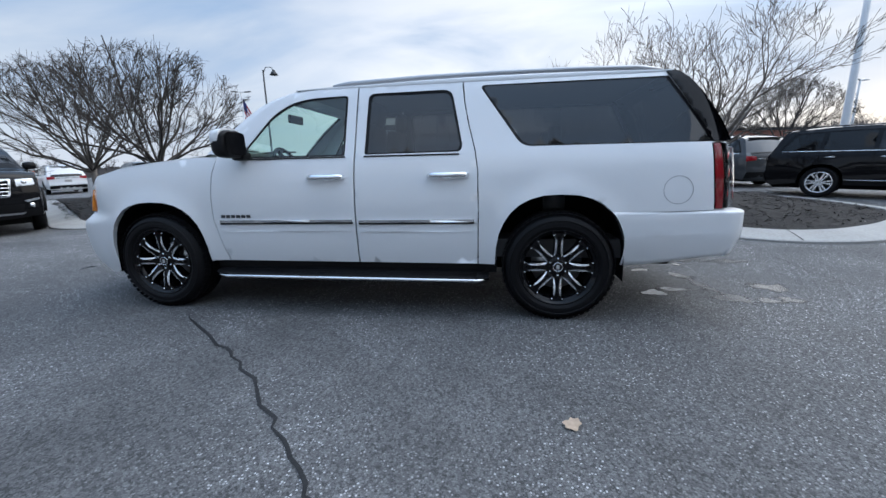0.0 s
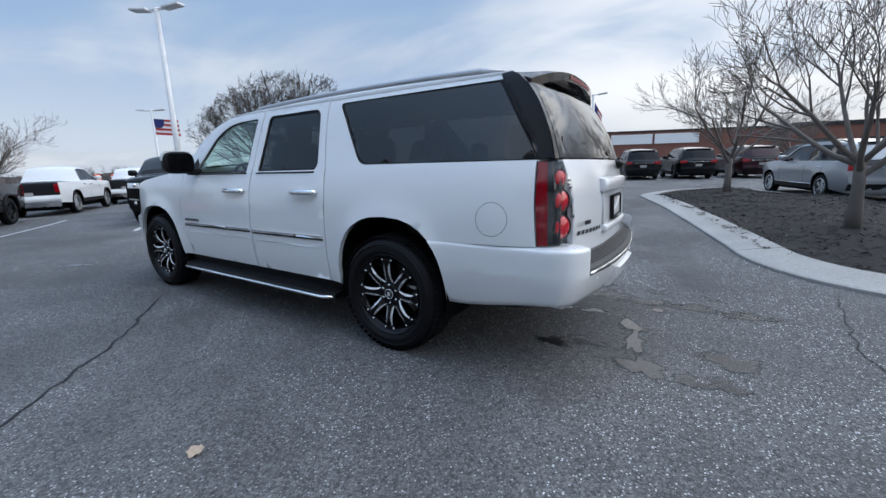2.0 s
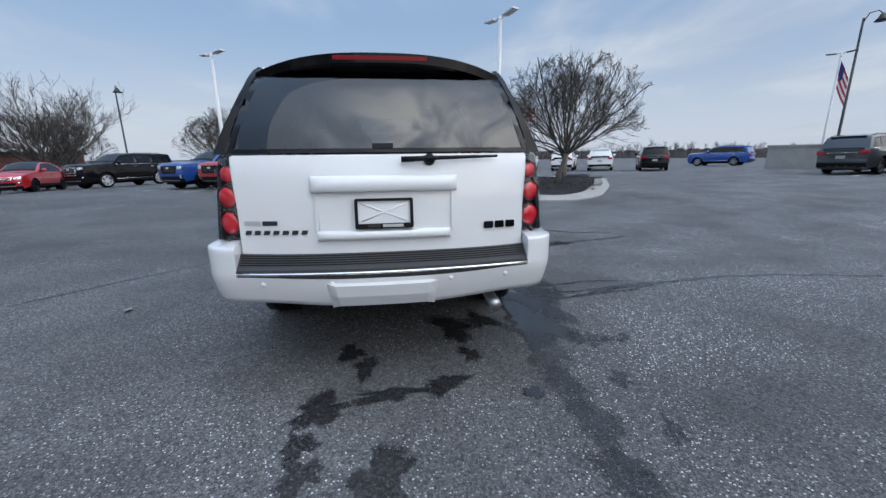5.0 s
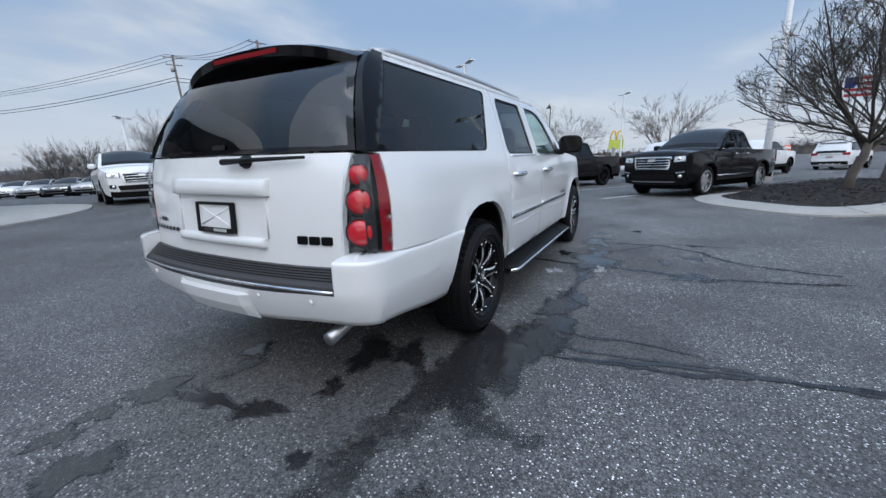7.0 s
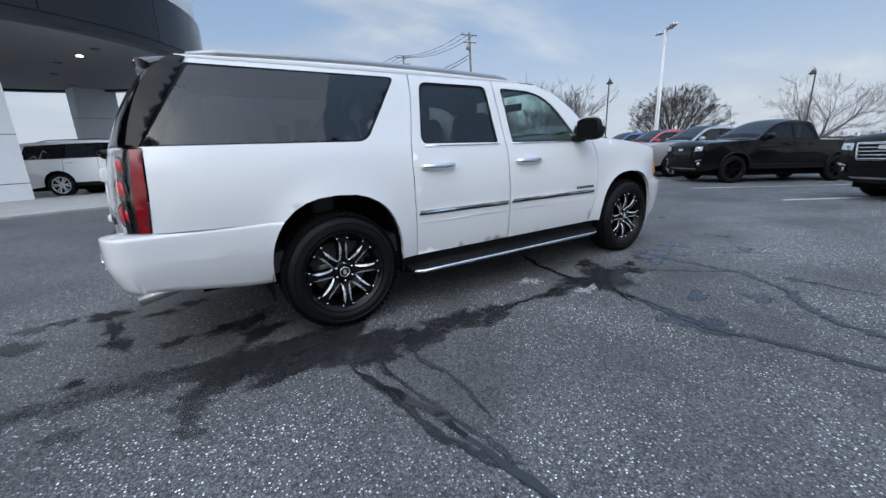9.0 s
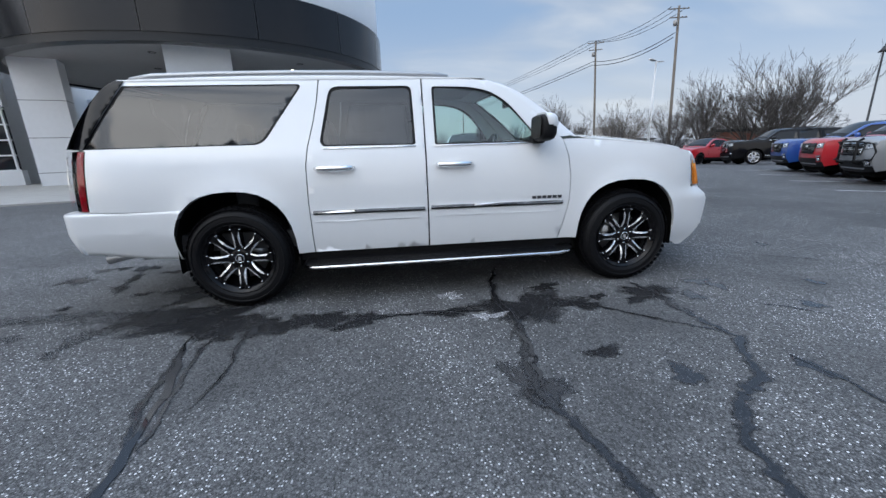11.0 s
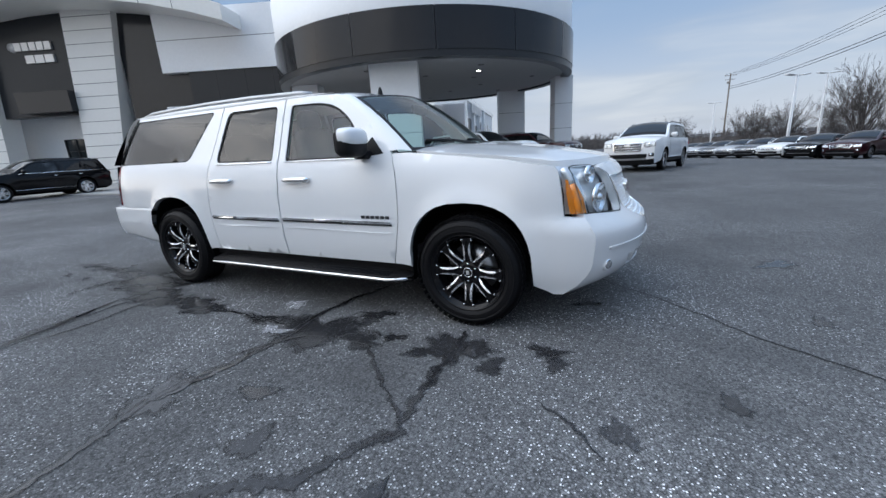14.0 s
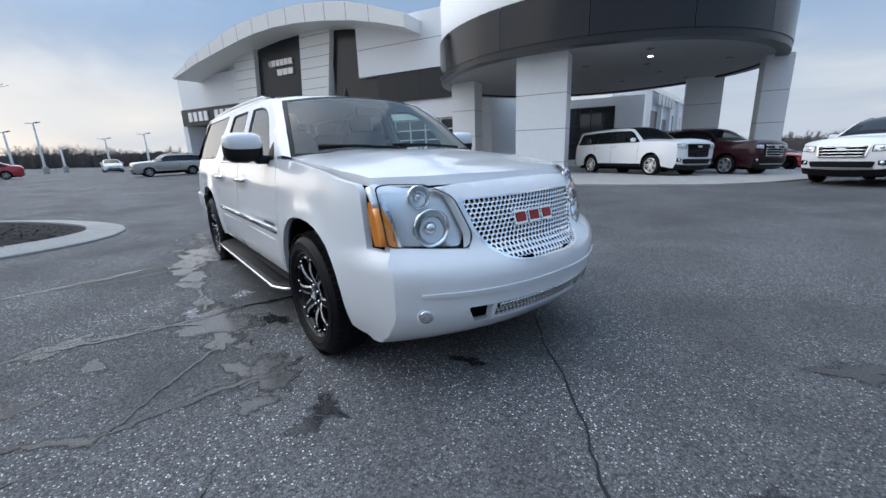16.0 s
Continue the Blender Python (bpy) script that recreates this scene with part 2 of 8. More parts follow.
M_LINE = plain("line_paint", (0.55, 0.56, 0.57), 0.75, grain=0.2, scale=25, dirt=0.2)
M_CONC = plain("concrete", (0.36, 0.35, 0.33), 0.85, grain=0.14, scale=30, bump=0.25, dirt=0.1)
M_MULCH = plain("mulch", (0.015, 0.013, 0.012), 0.95, grain=0.8, scale=45, bump=1.0)
M_CHIPS = plain("mulch_shreds", (0.024, 0.020, 0.018), 0.9, grain=0.6, scale=8)
M_STONES = plain("pale_litter", (0.36, 0.34, 0.32), 0.9, grain=0.3, scale=8)
M_WHITE = plain("white_paint", (0.73, 0.74, 0.75), 0.30, coat=1.0, grain=0.014, scale=3)
M_WHITE2 = plain("white_paint_other", (0.74, 0.75, 0.76), 0.3, coat=0.7)
M_BLACKP = plain("black_paint", (0.004, 0.004, 0.005), 0.3, coat=1.0, spec=0.05, coat_ior=1.32)
M_DARKG = plain("dark_grey_paint", (0.045, 0.05, 0.056), 0.28, metal=0.3, coat=1.0)
M_SILVER = plain("silver_paint", (0.36, 0.37, 0.385), 0.3, metal=0.45, coat=0.9)
M_CHAMP = plain("champagne_paint", (0.42, 0.40, 0.37), 0.3, metal=0.4, coat=0.9)
M_RED = plain("red_paint", (0.42, 0.012, 0.02), 0.28, coat=1.0)
M_MAROON = plain("maroon_paint", (0.028, 0.004, 0.007), 0.28, metal=0.2, coat=1.0, spec=0.2, coat_ior=1.4)
M_BLUE = plain("blue_paint", (0.012, 0.07, 0.30), 0.28, metal=0.2, coat=1.0)
M_NAVY = plain("navy_paint", (0.010, 0.016, 0.035), 0.28, coat=1.0, spec=0.2, coat_ior=1.4)
M_TRIM = plain("black_plastic", (0.007, 0.007, 0.008), 0.5, grain=0.2, scale=200, bump=0.15, spec=0.2)
M_GLOSSB = plain("gloss_black", (0.004, 0.004, 0.005), 0.10, coat=0.0, spec=0.25)
M_CAVITY = plain("wheel_well", (0.004, 0.004, 0.004), 0.9, spec=0.1)
M_RUBBER = plain("rubber", (0.006, 0.006, 0.007), 0.5, grain=0.25, scale=90, bump=0.15, spec=0.16)
M_CHROME = plain("chrome", (0.86, 0.87, 0.88), 0.08, metal=1.0)
M_BRIGHT = plain("machined_alloy", (0.86, 0.87, 0.89), 0.24, metal=0.8)
M_ALLOY = plain("alloy", (0.46, 0.47, 0.49), 0.3, metal=0.9)
M_PALEBAR = plain("pale_lettering", (0.6, 0.6, 0.6), 0.4, metal=0.5)
M_GREYBAR = plain("dark_lettering", (0.06, 0.06, 0.065), 0.3, metal=0.6)
M_REDL = plain("red_lens", (0.26, 0.004, 0.010), 0.12, coat=0.3, spec=0.3)
M_REDB = plain("red_bulb_lens", (0.62, 0.008, 0.022), 0.08, coat=1.0, spec=0.4)
M_AMBER = plain("amber_lens", (0.80, 0.25, 0.02), 0.15, coat=1.0)
M_CLEARL = plain("lamp_chrome", (0.80, 0.82, 0.84), 0.09, metal=1.0)
M_LAMPBACK = plain("lamp_housing", (0.74, 0.76, 0.78), 0.28, metal=0.55)
M_SMOKE = plain("smoked_lamp_back", (0.085, 0.085, 0.09), 0.22, metal=0.85)
M_LENS = glass("clear_lens", (0.94, 0.96, 0.97), 1.3)
M_GLASSF = glass("green_tinted_glass", (0.72, 0.86, 0.82), 1.5)
M_GLASSD = glass("dark_privacy_glass", (0.14, 0.147, 0.155), 1.5)
M_GLASSR = glass("rear_privacy_glass", (0.05, 0.053, 0.057), 1.55)
M_PAD = plain("grey_step_rubber", (0.034, 0.034, 0.036), 0.6, grain=0.15, scale=80, bump=0.2)
M_GLASSP = plain("parked_glass", (0.006, 0.008, 0.010), 0.04, spec=0.4)
M_SEAT = plain("grey_leather", (0.075, 0.075, 0.08), 0.55, grain=0.1, scale=60, bump=0.15)
M_DASH = plain("dark_dash", (0.03, 0.03, 0.032), 0.6)
M_PALEBARK = plain("pale_bark", (0.15, 0.13, 0.115), 0.9, grain=0.3, scale=18, bump=0.6)
M_TWIG = plain("twigs", (0.050, 0.043, 0.038), 0.9, grain=0.3, scale=8)
M_POLE = plain("pole_paint", (0.62, 0.63, 0.64), 0.45, grain=0.06, scale=8)
M_WOODPOLE = plain("weathered_pole", (0.14, 0.12, 0.10), 0.9, grain=0.25, scale=12, bump=0.3)
M_DKMETAL = plain("dark_metal", (0.03, 0.032, 0.035), 0.45, metal=0.4)
M_PANELW = plain("white_cladding", (0.76, 0.77, 0.78), 0.4, grain=0.03, scale=6)
M_CREAM = plain("cream_cladding", (0.74, 0.73, 0.70), 0.42, grain=0.03, scale=6)
M_PANELD = plain("charcoal_cladding", (0.014, 0.015, 0.018), 0.16, spec=0.36, grain=0.08, scale=3)
M_PANELG = plain("dark_grey_cladding", (0.026, 0.028, 0.031), 0.3, spec=0.25, grain=0.06, scale=4)
M_SOFFIT = plain("soffit", (0.34, 0.34, 0.34), 0.7, grain=0.05, scale=5)
M_BRICK = plain("brown_brick", (0.20, 0.085, 0.062), 0.85, grain=0.2, scale=14, bump=0.3)
M_SHOPGL = plain("shop_glass", (0.02, 0.026, 0.03), 0.05, coat=0.3)
M_HEDGE = plain("dry_hedge", (0.055, 0.046, 0.036), 0.95, grain=0.5, scale=3, bump=1.0)
M_LEAF = plain("dry_leaf", (0.44, 0.33, 0.24), 0.8, grain=0.25, scale=60, bump=0.3)
M_YELLOW = plain("yellow_green_sign", (0.55, 0.62, 0.10), 0.5)
M_GOLD = plain("gold_arches", (0.75, 0.50, 0.04), 0.4)
M_ORANGE = plain("orange_barrel", (0.75, 0.12, 0.02), 0.5)
M_FLAGR, M_FLAGB = plain("flag_red", (0.45, 0.03, 0.04), 0.8), plain("flag_blue", (0.02, 0.03, 0.14), 0.8)
M_FLAGW = plain("flag_white", (0.7, 0.7, 0.7), 0.8)
# bark of the far trees, with distance haze mixed into its colour
M_HAZEWOOD = plain("bare_wood_in_haze", (0.105, 0.095, 0.092), 0.95, grain=0.4, scale=1.5, bump=0.8)
M_FARBLD = plain("far_building", (0.34, 0.33, 0.32), 0.8, grain=0.1, scale=1)
M_LAMPGLOW = emitter("downlight", (1.0, 0.93, 0.8), 12)
M_BRAKE = plain("brake_lens", (0.20, 0.006, 0.01), 0.35, spec=0.2)

# ---- mesh tools ----
from mathutils import geometry


def smoothstep(a, b, x):
    k = min(1, max(0, (x - a) / (b - a)))
    return k * k * (3 - 2 * k)


def ground_z(x, y):
    """The lot is level as far as the canopy, then falls away; the road side rises a little."""
    far = smoothstep(3.5, 10, math.hypot(x, y))
    return far * ((0.017 * y if y > 0 else -0.04 * max(0.0, -y - 14)) + 0.018 * min(x + 6, 0))


def mesh_from(name, verts, faces, mat, smooth=True):
    me = bpy.data.meshes.new(name)
    me.from_pydata([tuple(v) for v in verts], [], [tuple(f) for f in faces])
    me.materials.append(mat)
    if smooth:
        me.polygons.foreach_set("use_smooth", [True] * len(me.polygons))
    me.update()
    return me


def piece(name, verts, faces, mat, parent=None, label="", smooth=True):
    ob = new(name, mesh_from(name, verts, faces, mat, smooth))
    ob.parent = parent
    return tagged(ob, label)


def part(name, bm, mat, parent=None, label="", smooth=False):
    me = bpy.data.meshes.new(name)
    bm.normal_update()
    bm.to_mesh(me)
    bm.free()
    me.materials.append(mat)
    if smooth:
        me.polygons.foreach_set("use_smooth", [True] * len(me.polygons))
    ob = new(name, me)
    ob.parent = parent
    return tagged(ob, label)


def thing(name, m, label, category, group="", kind=""):
    ob = new(name)
    ob.empty_display_size = 0.2
    ob.matrix_world = m
    return tagged(ob, label, category, group, kind)


def add_box(bm, a, b, m=None, bevel=0.0):
    made = bmesh.ops.create_cube(bm, size=1)["verts"]
    size = [b[i] - a[i] for i in range(3)]
    mid = [(b[i] + a[i]) / 2 for i in range(3)]
    for v in made:
        v.co = Vector([v.co[i] * size[i] + mid[i] for i in range(3)])
    if bevel:
        edges = list({e for v in made for e in v.link_edges})
        made = bmesh.ops.bevel(bm, geom=edges, offset=bevel, segments=2, affect="EDGES", profile=0.5)["verts"]
        made = [v for v in made if v.is_valid]
    if m:
        for v in {w for w in made}:
            v.co = m @ v.co
    return made


def box(name, a, b, mat, parent=None, label="", m=None, bevel=0.0):
    bm = bmesh.new()
    add_box(bm, a, b, None, bevel)
    if m:
        bm.transform(m)
    return part(name, bm, mat, parent, label)


def pillow(name, a, b, mat, parent=None, m=None, power=0.55):
    """A soft rounded block."""
    bm = bmesh.new()
    bmesh.ops.create_uvsphere(bm, u_segments=16, v_segments=10, radius=1)
    for v in bm.verts:
        q = [math.copysign(abs(t) ** power, t) for t in v.co]
        v.co = Vector([(a[i] + b[i]) / 2 + q[i] * (b[i] - a[i]) / 2 for i in range(3)])
    if m:
        bm.transform(m)
    return part(name, bm, mat, parent, smooth=True)


def lathe(name, rings, mat, parent=None, label="", n=32, axis="y", m=None, closed=False):
    """rings: (radius, along). Turned round the axis."""
    verts, faces = [], []
    for r, a in rings:
        for k in range(n):
            c, s = r * math.cos(2 * math.pi * k / n), r * math.sin(2 * math.pi * k / n)
            verts.append((c, a, s) if axis == "y" else (c, s, a) if axis == "z" else (a, c, s))
    for i in range(len(rings) - 1):
        for k in range(n):
            q = (i * n + k, i * n + (k + 1) % n, (i + 1) * n + (k + 1) % n, (i + 1) * n + k)
            faces.append(q if axis == "y" else q[::-1])
    if closed:
        faces.append(tuple(range(n)))
        faces.append(tuple((len(rings) - 1) * n + k for k in range(n)))
    if m:
        verts = [m @ Vector(v) for v in verts]
    return piece(name, verts, faces, mat, parent, label)


def tube_data(points, radii, n=6, caps=True):
    """A tapered tube along points."""
    verts, faces = [], []
    pts = [Vector(p) for p in points]
    up = Vector((0.13, 0.21, 1))
    for i, p in enumerate(pts):
        d = (pts[min(i + 1, len(pts) - 1)] - pts[max(i - 1, 0)]).normalized()
        s = d.cross(up)
        if s.length < 0.05:
            s = d.cross(Vector((1, 0.2, 0)))
        s.normalize()
        u = s.cross(d)
        for k in range(n):
            a = 2 * math.pi * k / n
            verts.append(p + radii[i] * (math.cos(a) * s + math.sin(a) * u))
    for i in range(len(pts) - 1):
        for k in range(n):
            faces.append((i * n + k, i * n + (k + 1) % n, (i + 1) * n + (k + 1) % n, (i + 1) * n + k))
    if caps:
        faces.append(tuple(range(n))[::-1])
        faces.append(tuple((len(pts) - 1) * n + k for k in range(n)))
    return verts, faces


def tube(name, points, radius, mat, parent=None, label="", n=8):
    radii = radius if isinstance(radius, (list, tuple)) else [radius] * len(points)
    v, f = tube_data(points, radii, n)
    return piece(name, v, f, mat, parent, label)


def inside(p, poly):
    x, y, hit = p[0], p[1], False
    for i in range(len(poly)):
        (x0, y0), (x1, y1) = poly[i - 1], poly[i]
        if (y0 > y) != (y1 > y) and x < (x1 - x0) * (y - y0) / (y1 - y0) + x0:
            hit = not hit
    return hit


def dense(poly, step):
    out = []
    for i in range(len(poly)):
        a, b = Vector(poly[i]), Vector(poly[(i + 1) % len(poly)])
        k = max(1, int((b - a).length / step))
        out += [tuple(a.lerp(b, j / k)) for j in range(k)]
    return out


def rounded(poly, radius, seg=4):
    """A polygon with its corners rounded. radius: one, or one a corner."""
    out = []
    for i in range(len(poly)):
        r = radius[i] if isinstance(radius, (list, tuple)) else radius
        a, b, c = Vector(poly[i - 1]), Vector(poly[i]), Vector(poly[(i + 1) % len(poly)])
        if r <= 0:
            out.append(tuple(b))
            continue
        r = min(r, (a - b).length * 0.48, (c - b).length * 0.48)
        p, q = b + (a - b).normalized() * r, b + (c - b).normalized() * r
        for k in range(seg + 1):
            t = k / seg
            out.append(tuple((1 - t) ** 2 * p + 2 * t * (1 - t) * b + t * t * q))
    return out


def panel_data(poly, to3d, step=0.06, holes=(), edge=None):
    """Verts and faces of a sheet: a polygon with holes, laid on a surface by to3d(u, v)."""
    loops = [dense(p, edge or step) for p in (poly, *holes)]
    pts, edges = [], []
    for lp in loops:
        base = len(pts)
        pts += [Vector(p) for p in lp]
        edges += [(base + i, base + (i + 1) % len(lp)) for i in range(len(lp))]
    us, vs = [p[0] for p in poly], [p[1] for p in poly]
    rim = np.array([tuple(p) for p in pts])
    u = min(us) + step * 0.5
    row = 0
    while u < max(us):
        v = min(vs) + step * (0.5 if row % 2 else 0.25)
        while v < max(vs):
            if inside((u, v), poly) and not any(inside((u, v), h) for h in holes):
                if np.min((rim[:, 0] - u) ** 2 + (rim[:, 1] - v) ** 2) > (step * 0.45) ** 2:
                    pts.append(Vector((u, v)))
            v += step
        u += step
        row += 1
    ov, _, of, *_ = geometry.delaunay_2d_cdt(pts, edges, [], 0, 1e-6)
    keep = []
    for f in of:
        c = ((ov[f[0]] + ov[f[1]] + ov[f[2]]) / 3)
        if inside(c, poly) and not any(inside(c, h) for h in holes):
            keep.append(f)
    return ov, keep


def sheet(name, poly, to3d, mat, parent=None, label="", step=0.06, holes=(), rim=0.0, inward=None, edge=None, flip=False):
    """A sheet on a surface; rim: how deep its border turns in, along inward(u, v)."""
    ov, faces = panel_data(poly, to3d, step, holes, edge)
    verts = [Vector(to3d(p[0], p[1])) for p in ov]
    fs = [tuple(f[::-1]) if flip else tuple(f) for f in faces]
    if rim:
        count = {}
        for f in fs:
            for i in range(len(f)):
                e = (f[i], f[(i + 1) % len(f)])
                count[tuple(sorted(e))] = count.get(tuple(sorted(e)), []) + [e]
        outer = [v[0] for v in count.values() if len(v) == 1]
        idx = {}

        def twin(k, deep):
            if (k, deep) not in idx:
                idx[(k, deep)] = len(verts)
                verts.append(verts[k] + (Vector(inward(*ov[k])) * rim if deep else Vector()))
            return idx[(k, deep)]
        for a, b in outer:
            fs.append((twin(b, 0), twin(a, 0), twin(a, 1), twin(b, 1)))
    return piece(name, verts, fs, mat, parent, label)


def interp(table, x):
    if x <= table[0][0]:
        return table[0][1]
    for (a, va), (b, vb) in zip(table, table[1:]):
        if x <= b:
            return va + (vb - va) * (x - a) / (b - a)
    return table[-1][1]


def smooth_interp(table, x):
    """Catmull-Rom through the table."""
    if x <= table[0][0]:
        return table[0][1]
    if x >= table[-1][0]:
        return table[-1][1]
    i = next(k for k in range(len(table) - 1) if x <= table[k + 1][0])
    (x1, y1), (x2, y2) = table[i], table[i + 1]
    x0, y0 = table[i - 1] if i else (2 * x1 - x2, 2 * y1 - y2)
    x3, y3 = table[i + 2] if i + 2 < len(table) else (2 * x2 - x1, 2 * y2 - y1)
    m1, m2 = (y2 - y0) / (x2 - x0), (y3 - y1) / (x3 - x1)
    h = x2 - x1
    t = (x - x1) / h
    return (2 * t**3 - 3 * t * t + 1) * y1 + (t**3 - 2 * t * t + t) * h * m1 + (3 * t * t - 2 * t**3) * y2 + (t**3 - t * t) * h * m2


def arch(cx, cz, a, b, low, n=2.5, seg=16):
    """Wheel-arch outline from its right foot over the top to its left foot."""
    out = []
    for k in range(seg + 1):
        t = math.pi * k / seg
        c, s = math.cos(t), math.sin(t)
        out.append((cx + a * math.copysign(abs(c) ** (2 / n), c), cz + b * abs(s) ** (2 / n)))
    return [(cx + a, low)] + out + [(cx - a, low)]

# ---- the large white estate car ----
HUB, RAD = 1.651, 0.41
SECTION = [(0.28, 0.90), (0.40, 0.945), (0.55, 0.972), (0.72, 0.984), (0.86, 0.985), (1.00, 0.975), (1.12, 0.957),
           (1.22, 0.930), (1.28, 0.906), (1.34, 0.882), (1.50, 0.824), (1.66, 0.764), (1.76, 0.722), (1.82, 0.680)]


def yk_w(x, z):
    """Half-width of the body."""
    w = smooth_interp(SECTION, z)
    if x < -1.75:
        w *= 1 - (0.095 + 0.095 * smoothstep(0.73, 0.83, z)) * ((-1.75 - x) / 0.70) ** 3.0
    if x > 2.40:
        w *= 1 - 0.085 * ((x - 2.40) / 0.40) ** 2.0
    for cx, b in ((-HUB, 0.505), (HUB, 0.535)):
        d = math.hypot((x - cx) / 0.46, (z - RAD) / b) if z > RAD else abs(x - cx) / 0.46
        w += 0.022 * math.exp(-(((d - 1.0) / 0.16) ** 2)) * (1 if 0.3 < z < 1.1 else 0)
    return w


def yk_side(sign, off=0.0):
    return lambda x, z: (x, sign * (yk_w(x, z) + off), z)


FRONT_X = [(0.26, -2.28), (0.34, -2.39), (0.46, -2.475), (0.54, -2.485), (0.70, -2.495), (0.80, -2.425), (0.95, -2.38), (1.08, -2.31), (1.15, -2.22)]
FRONT_B = [(0.26, 0.25), (0.34, 0.30), (0.50, 0.305), (0.64, 0.305), (0.74, 0.285), (0.80, 0.262), (0.95, 0.255), (1.08, 0.27), (1.15, 0.27)]


def yk_front(off=0.0):
    def at(y, z):
        x0 = smooth_interp(FRONT_X, z)
        w = yk_w(x0, z)
        return (x0 - off - smooth_interp(FRONT_B, z) * (1 - min(1, abs(y) / w) ** 2.4), y, z)
    return at


REAR_X = [(0.40, 2.70), (0.48, 2.77), (0.60, 2.79), (0.83, 2.795), (1.05, 2.79), (1.20, 2.775), (1.29, 2.752), (1.45, 2.695), (1.62, 2.605), (1.70, 2.545), (1.76, 2.48), (1.80, 2.41)]
REAR_B = [(0.40, 0.13), (0.85, 0.115), (1.29, 0.105), (1.80, 0.10)]


def yk_rear(off=0.0):
    def at(y, z):
        x0 = smooth_interp(REAR_X, z)
        w = yk_w(x0, z)
        return (x0 + off + interp(REAR_B, z) * (1 - min(1, abs(y) / w) ** 2.6), y, z)
    return at


def ledge(name, span, proud, parent):
    """A low ledge across the tailgate with softly rounded borders."""
    y0, y1, z0, z1 = span
    soft = 0.012
    across = [(y0, 0.0), (y0 + soft * 0.3, 0.7)] + [(y0 + soft + (y1 - y0 - 2 * soft) * k / 14, 1.0) for k in range(15)] + [(y1 - soft * 0.3, 0.7), (y1, 0.0)]
    up = [(z0, 0.0), (z0 + soft * 0.3, 0.7), (z0 + soft, 1.0), ((z0 + z1) / 2, 1.0), (z1 - soft, 1.0), (z1 - soft * 0.3, 0.7), (z1, 0.0)]
    verts = [yk_rear(proud * min(a, b))(y, z) for y, a in across for z, b in up]
    m = len(up)
    faces = [(i * m + k, (i + 1) * m + k, (i + 1) * m + k + 1, i * m + k + 1) for i in range(len(across) - 1) for k in range(m - 1)]
    return piece(name, verts, faces, M_WHITE, parent)


TOP_Z = [(-2.24, 1.145), (-2.0, 1.19), (-1.6, 1.235), (-1.20, 1.27)]
ROOF_Z = [(-0.62, 1.715), (-0.40, 1.765), (0.0, 1.79), (0.6, 1.808), (1.4, 1.812), (2.1, 1.80), (2.40, 1.785)]


def yk_hood(off=0.0):
    def at(x, y):
        # the nose of the hood bows forward, so that x is measured at the middle
        w = yk_w(max(x, -2.24), 1.15)
        e = min(1, abs(y) / w)
        z = smooth_interp(TOP_Z, max(x, -2.24)) + 0.055 * (1 - e**2.6) - 0.30 * max(0, -2.24 - x) ** 1.3
        dome = smoothstep(0.62, 0.30, abs(y)) * smoothstep(-1.2, -1.7, x)
        return (x, y, z + 0.012 * dome + off)
    return at


def yk_roof(off=0.0):
    def at(x, y):
        w = 0.70
        return (x, y, smooth_interp(ROOF_Z, x) + 0.055 * (1 - min(1, abs(y) / w) ** 2.4) + off)
    return at


def yk_shield(off=0.0):
    """Windshield: v runs 0 at the cowl to 1 at the roof, u is y."""
    def at(y, v):
        w = 0.86 + (0.68 - 0.86) * v
        e = min(1, abs(y) / w)
        x = -1.20 + 0.60 * v - (0.20 - 0.06 * v) * (1 - e**2.2)
        z = 1.275 + 0.45 * v + 0.045 * v * (1 - e**2) + 0.03 * math.sin(math.pi * v)
        return (x, y, z + off)
    return at


ARCH_R = arch(HUB, RAD, 0.465, 0.535, 0.40)
ARCH_F = arch(-HUB, RAD, 0.465, 0.505, 0.34)
GAP_A = [(-1.05, 1.265), (-1.09, 1.12), (-1.105, 0.95), (-1.10, 0.76), (-1.055, 0.55), (-1.02, 0.42)]
GAP_C = [(1.055, 0.42), (1.06, 0.84), (1.055, 1.12), (1.035, 1.26), (0.985, 1.45), (0.95, 1.62), (0.935, 1.775)]
PILLAR_A = [(-1.03, 1.285), (-0.90, 1.42), (-0.74, 1.58), (-0.60, 1.69), (-0.46, 1.745), (-0.25, 1.772)]
WIN_F = [(0.035, 1.25), (0.035, 1.715), (-0.28, 1.708), (-0.45, 1.675), (-0.60, 1.58), (-0.80, 1.335), (-0.845, 1.25)]
WIN_R = [(0.19, 1.255), (0.20, 1.722), (0.855, 1.725), (0.945, 1.30), (0.925, 1.26)]
WIN_Q = [(1.06, 1.745), (1.375, 1.285), (2.672, 1.283), (2.385, 1.745)]


def shift(line, d):
    return [(x + d, z) for x, z in line]


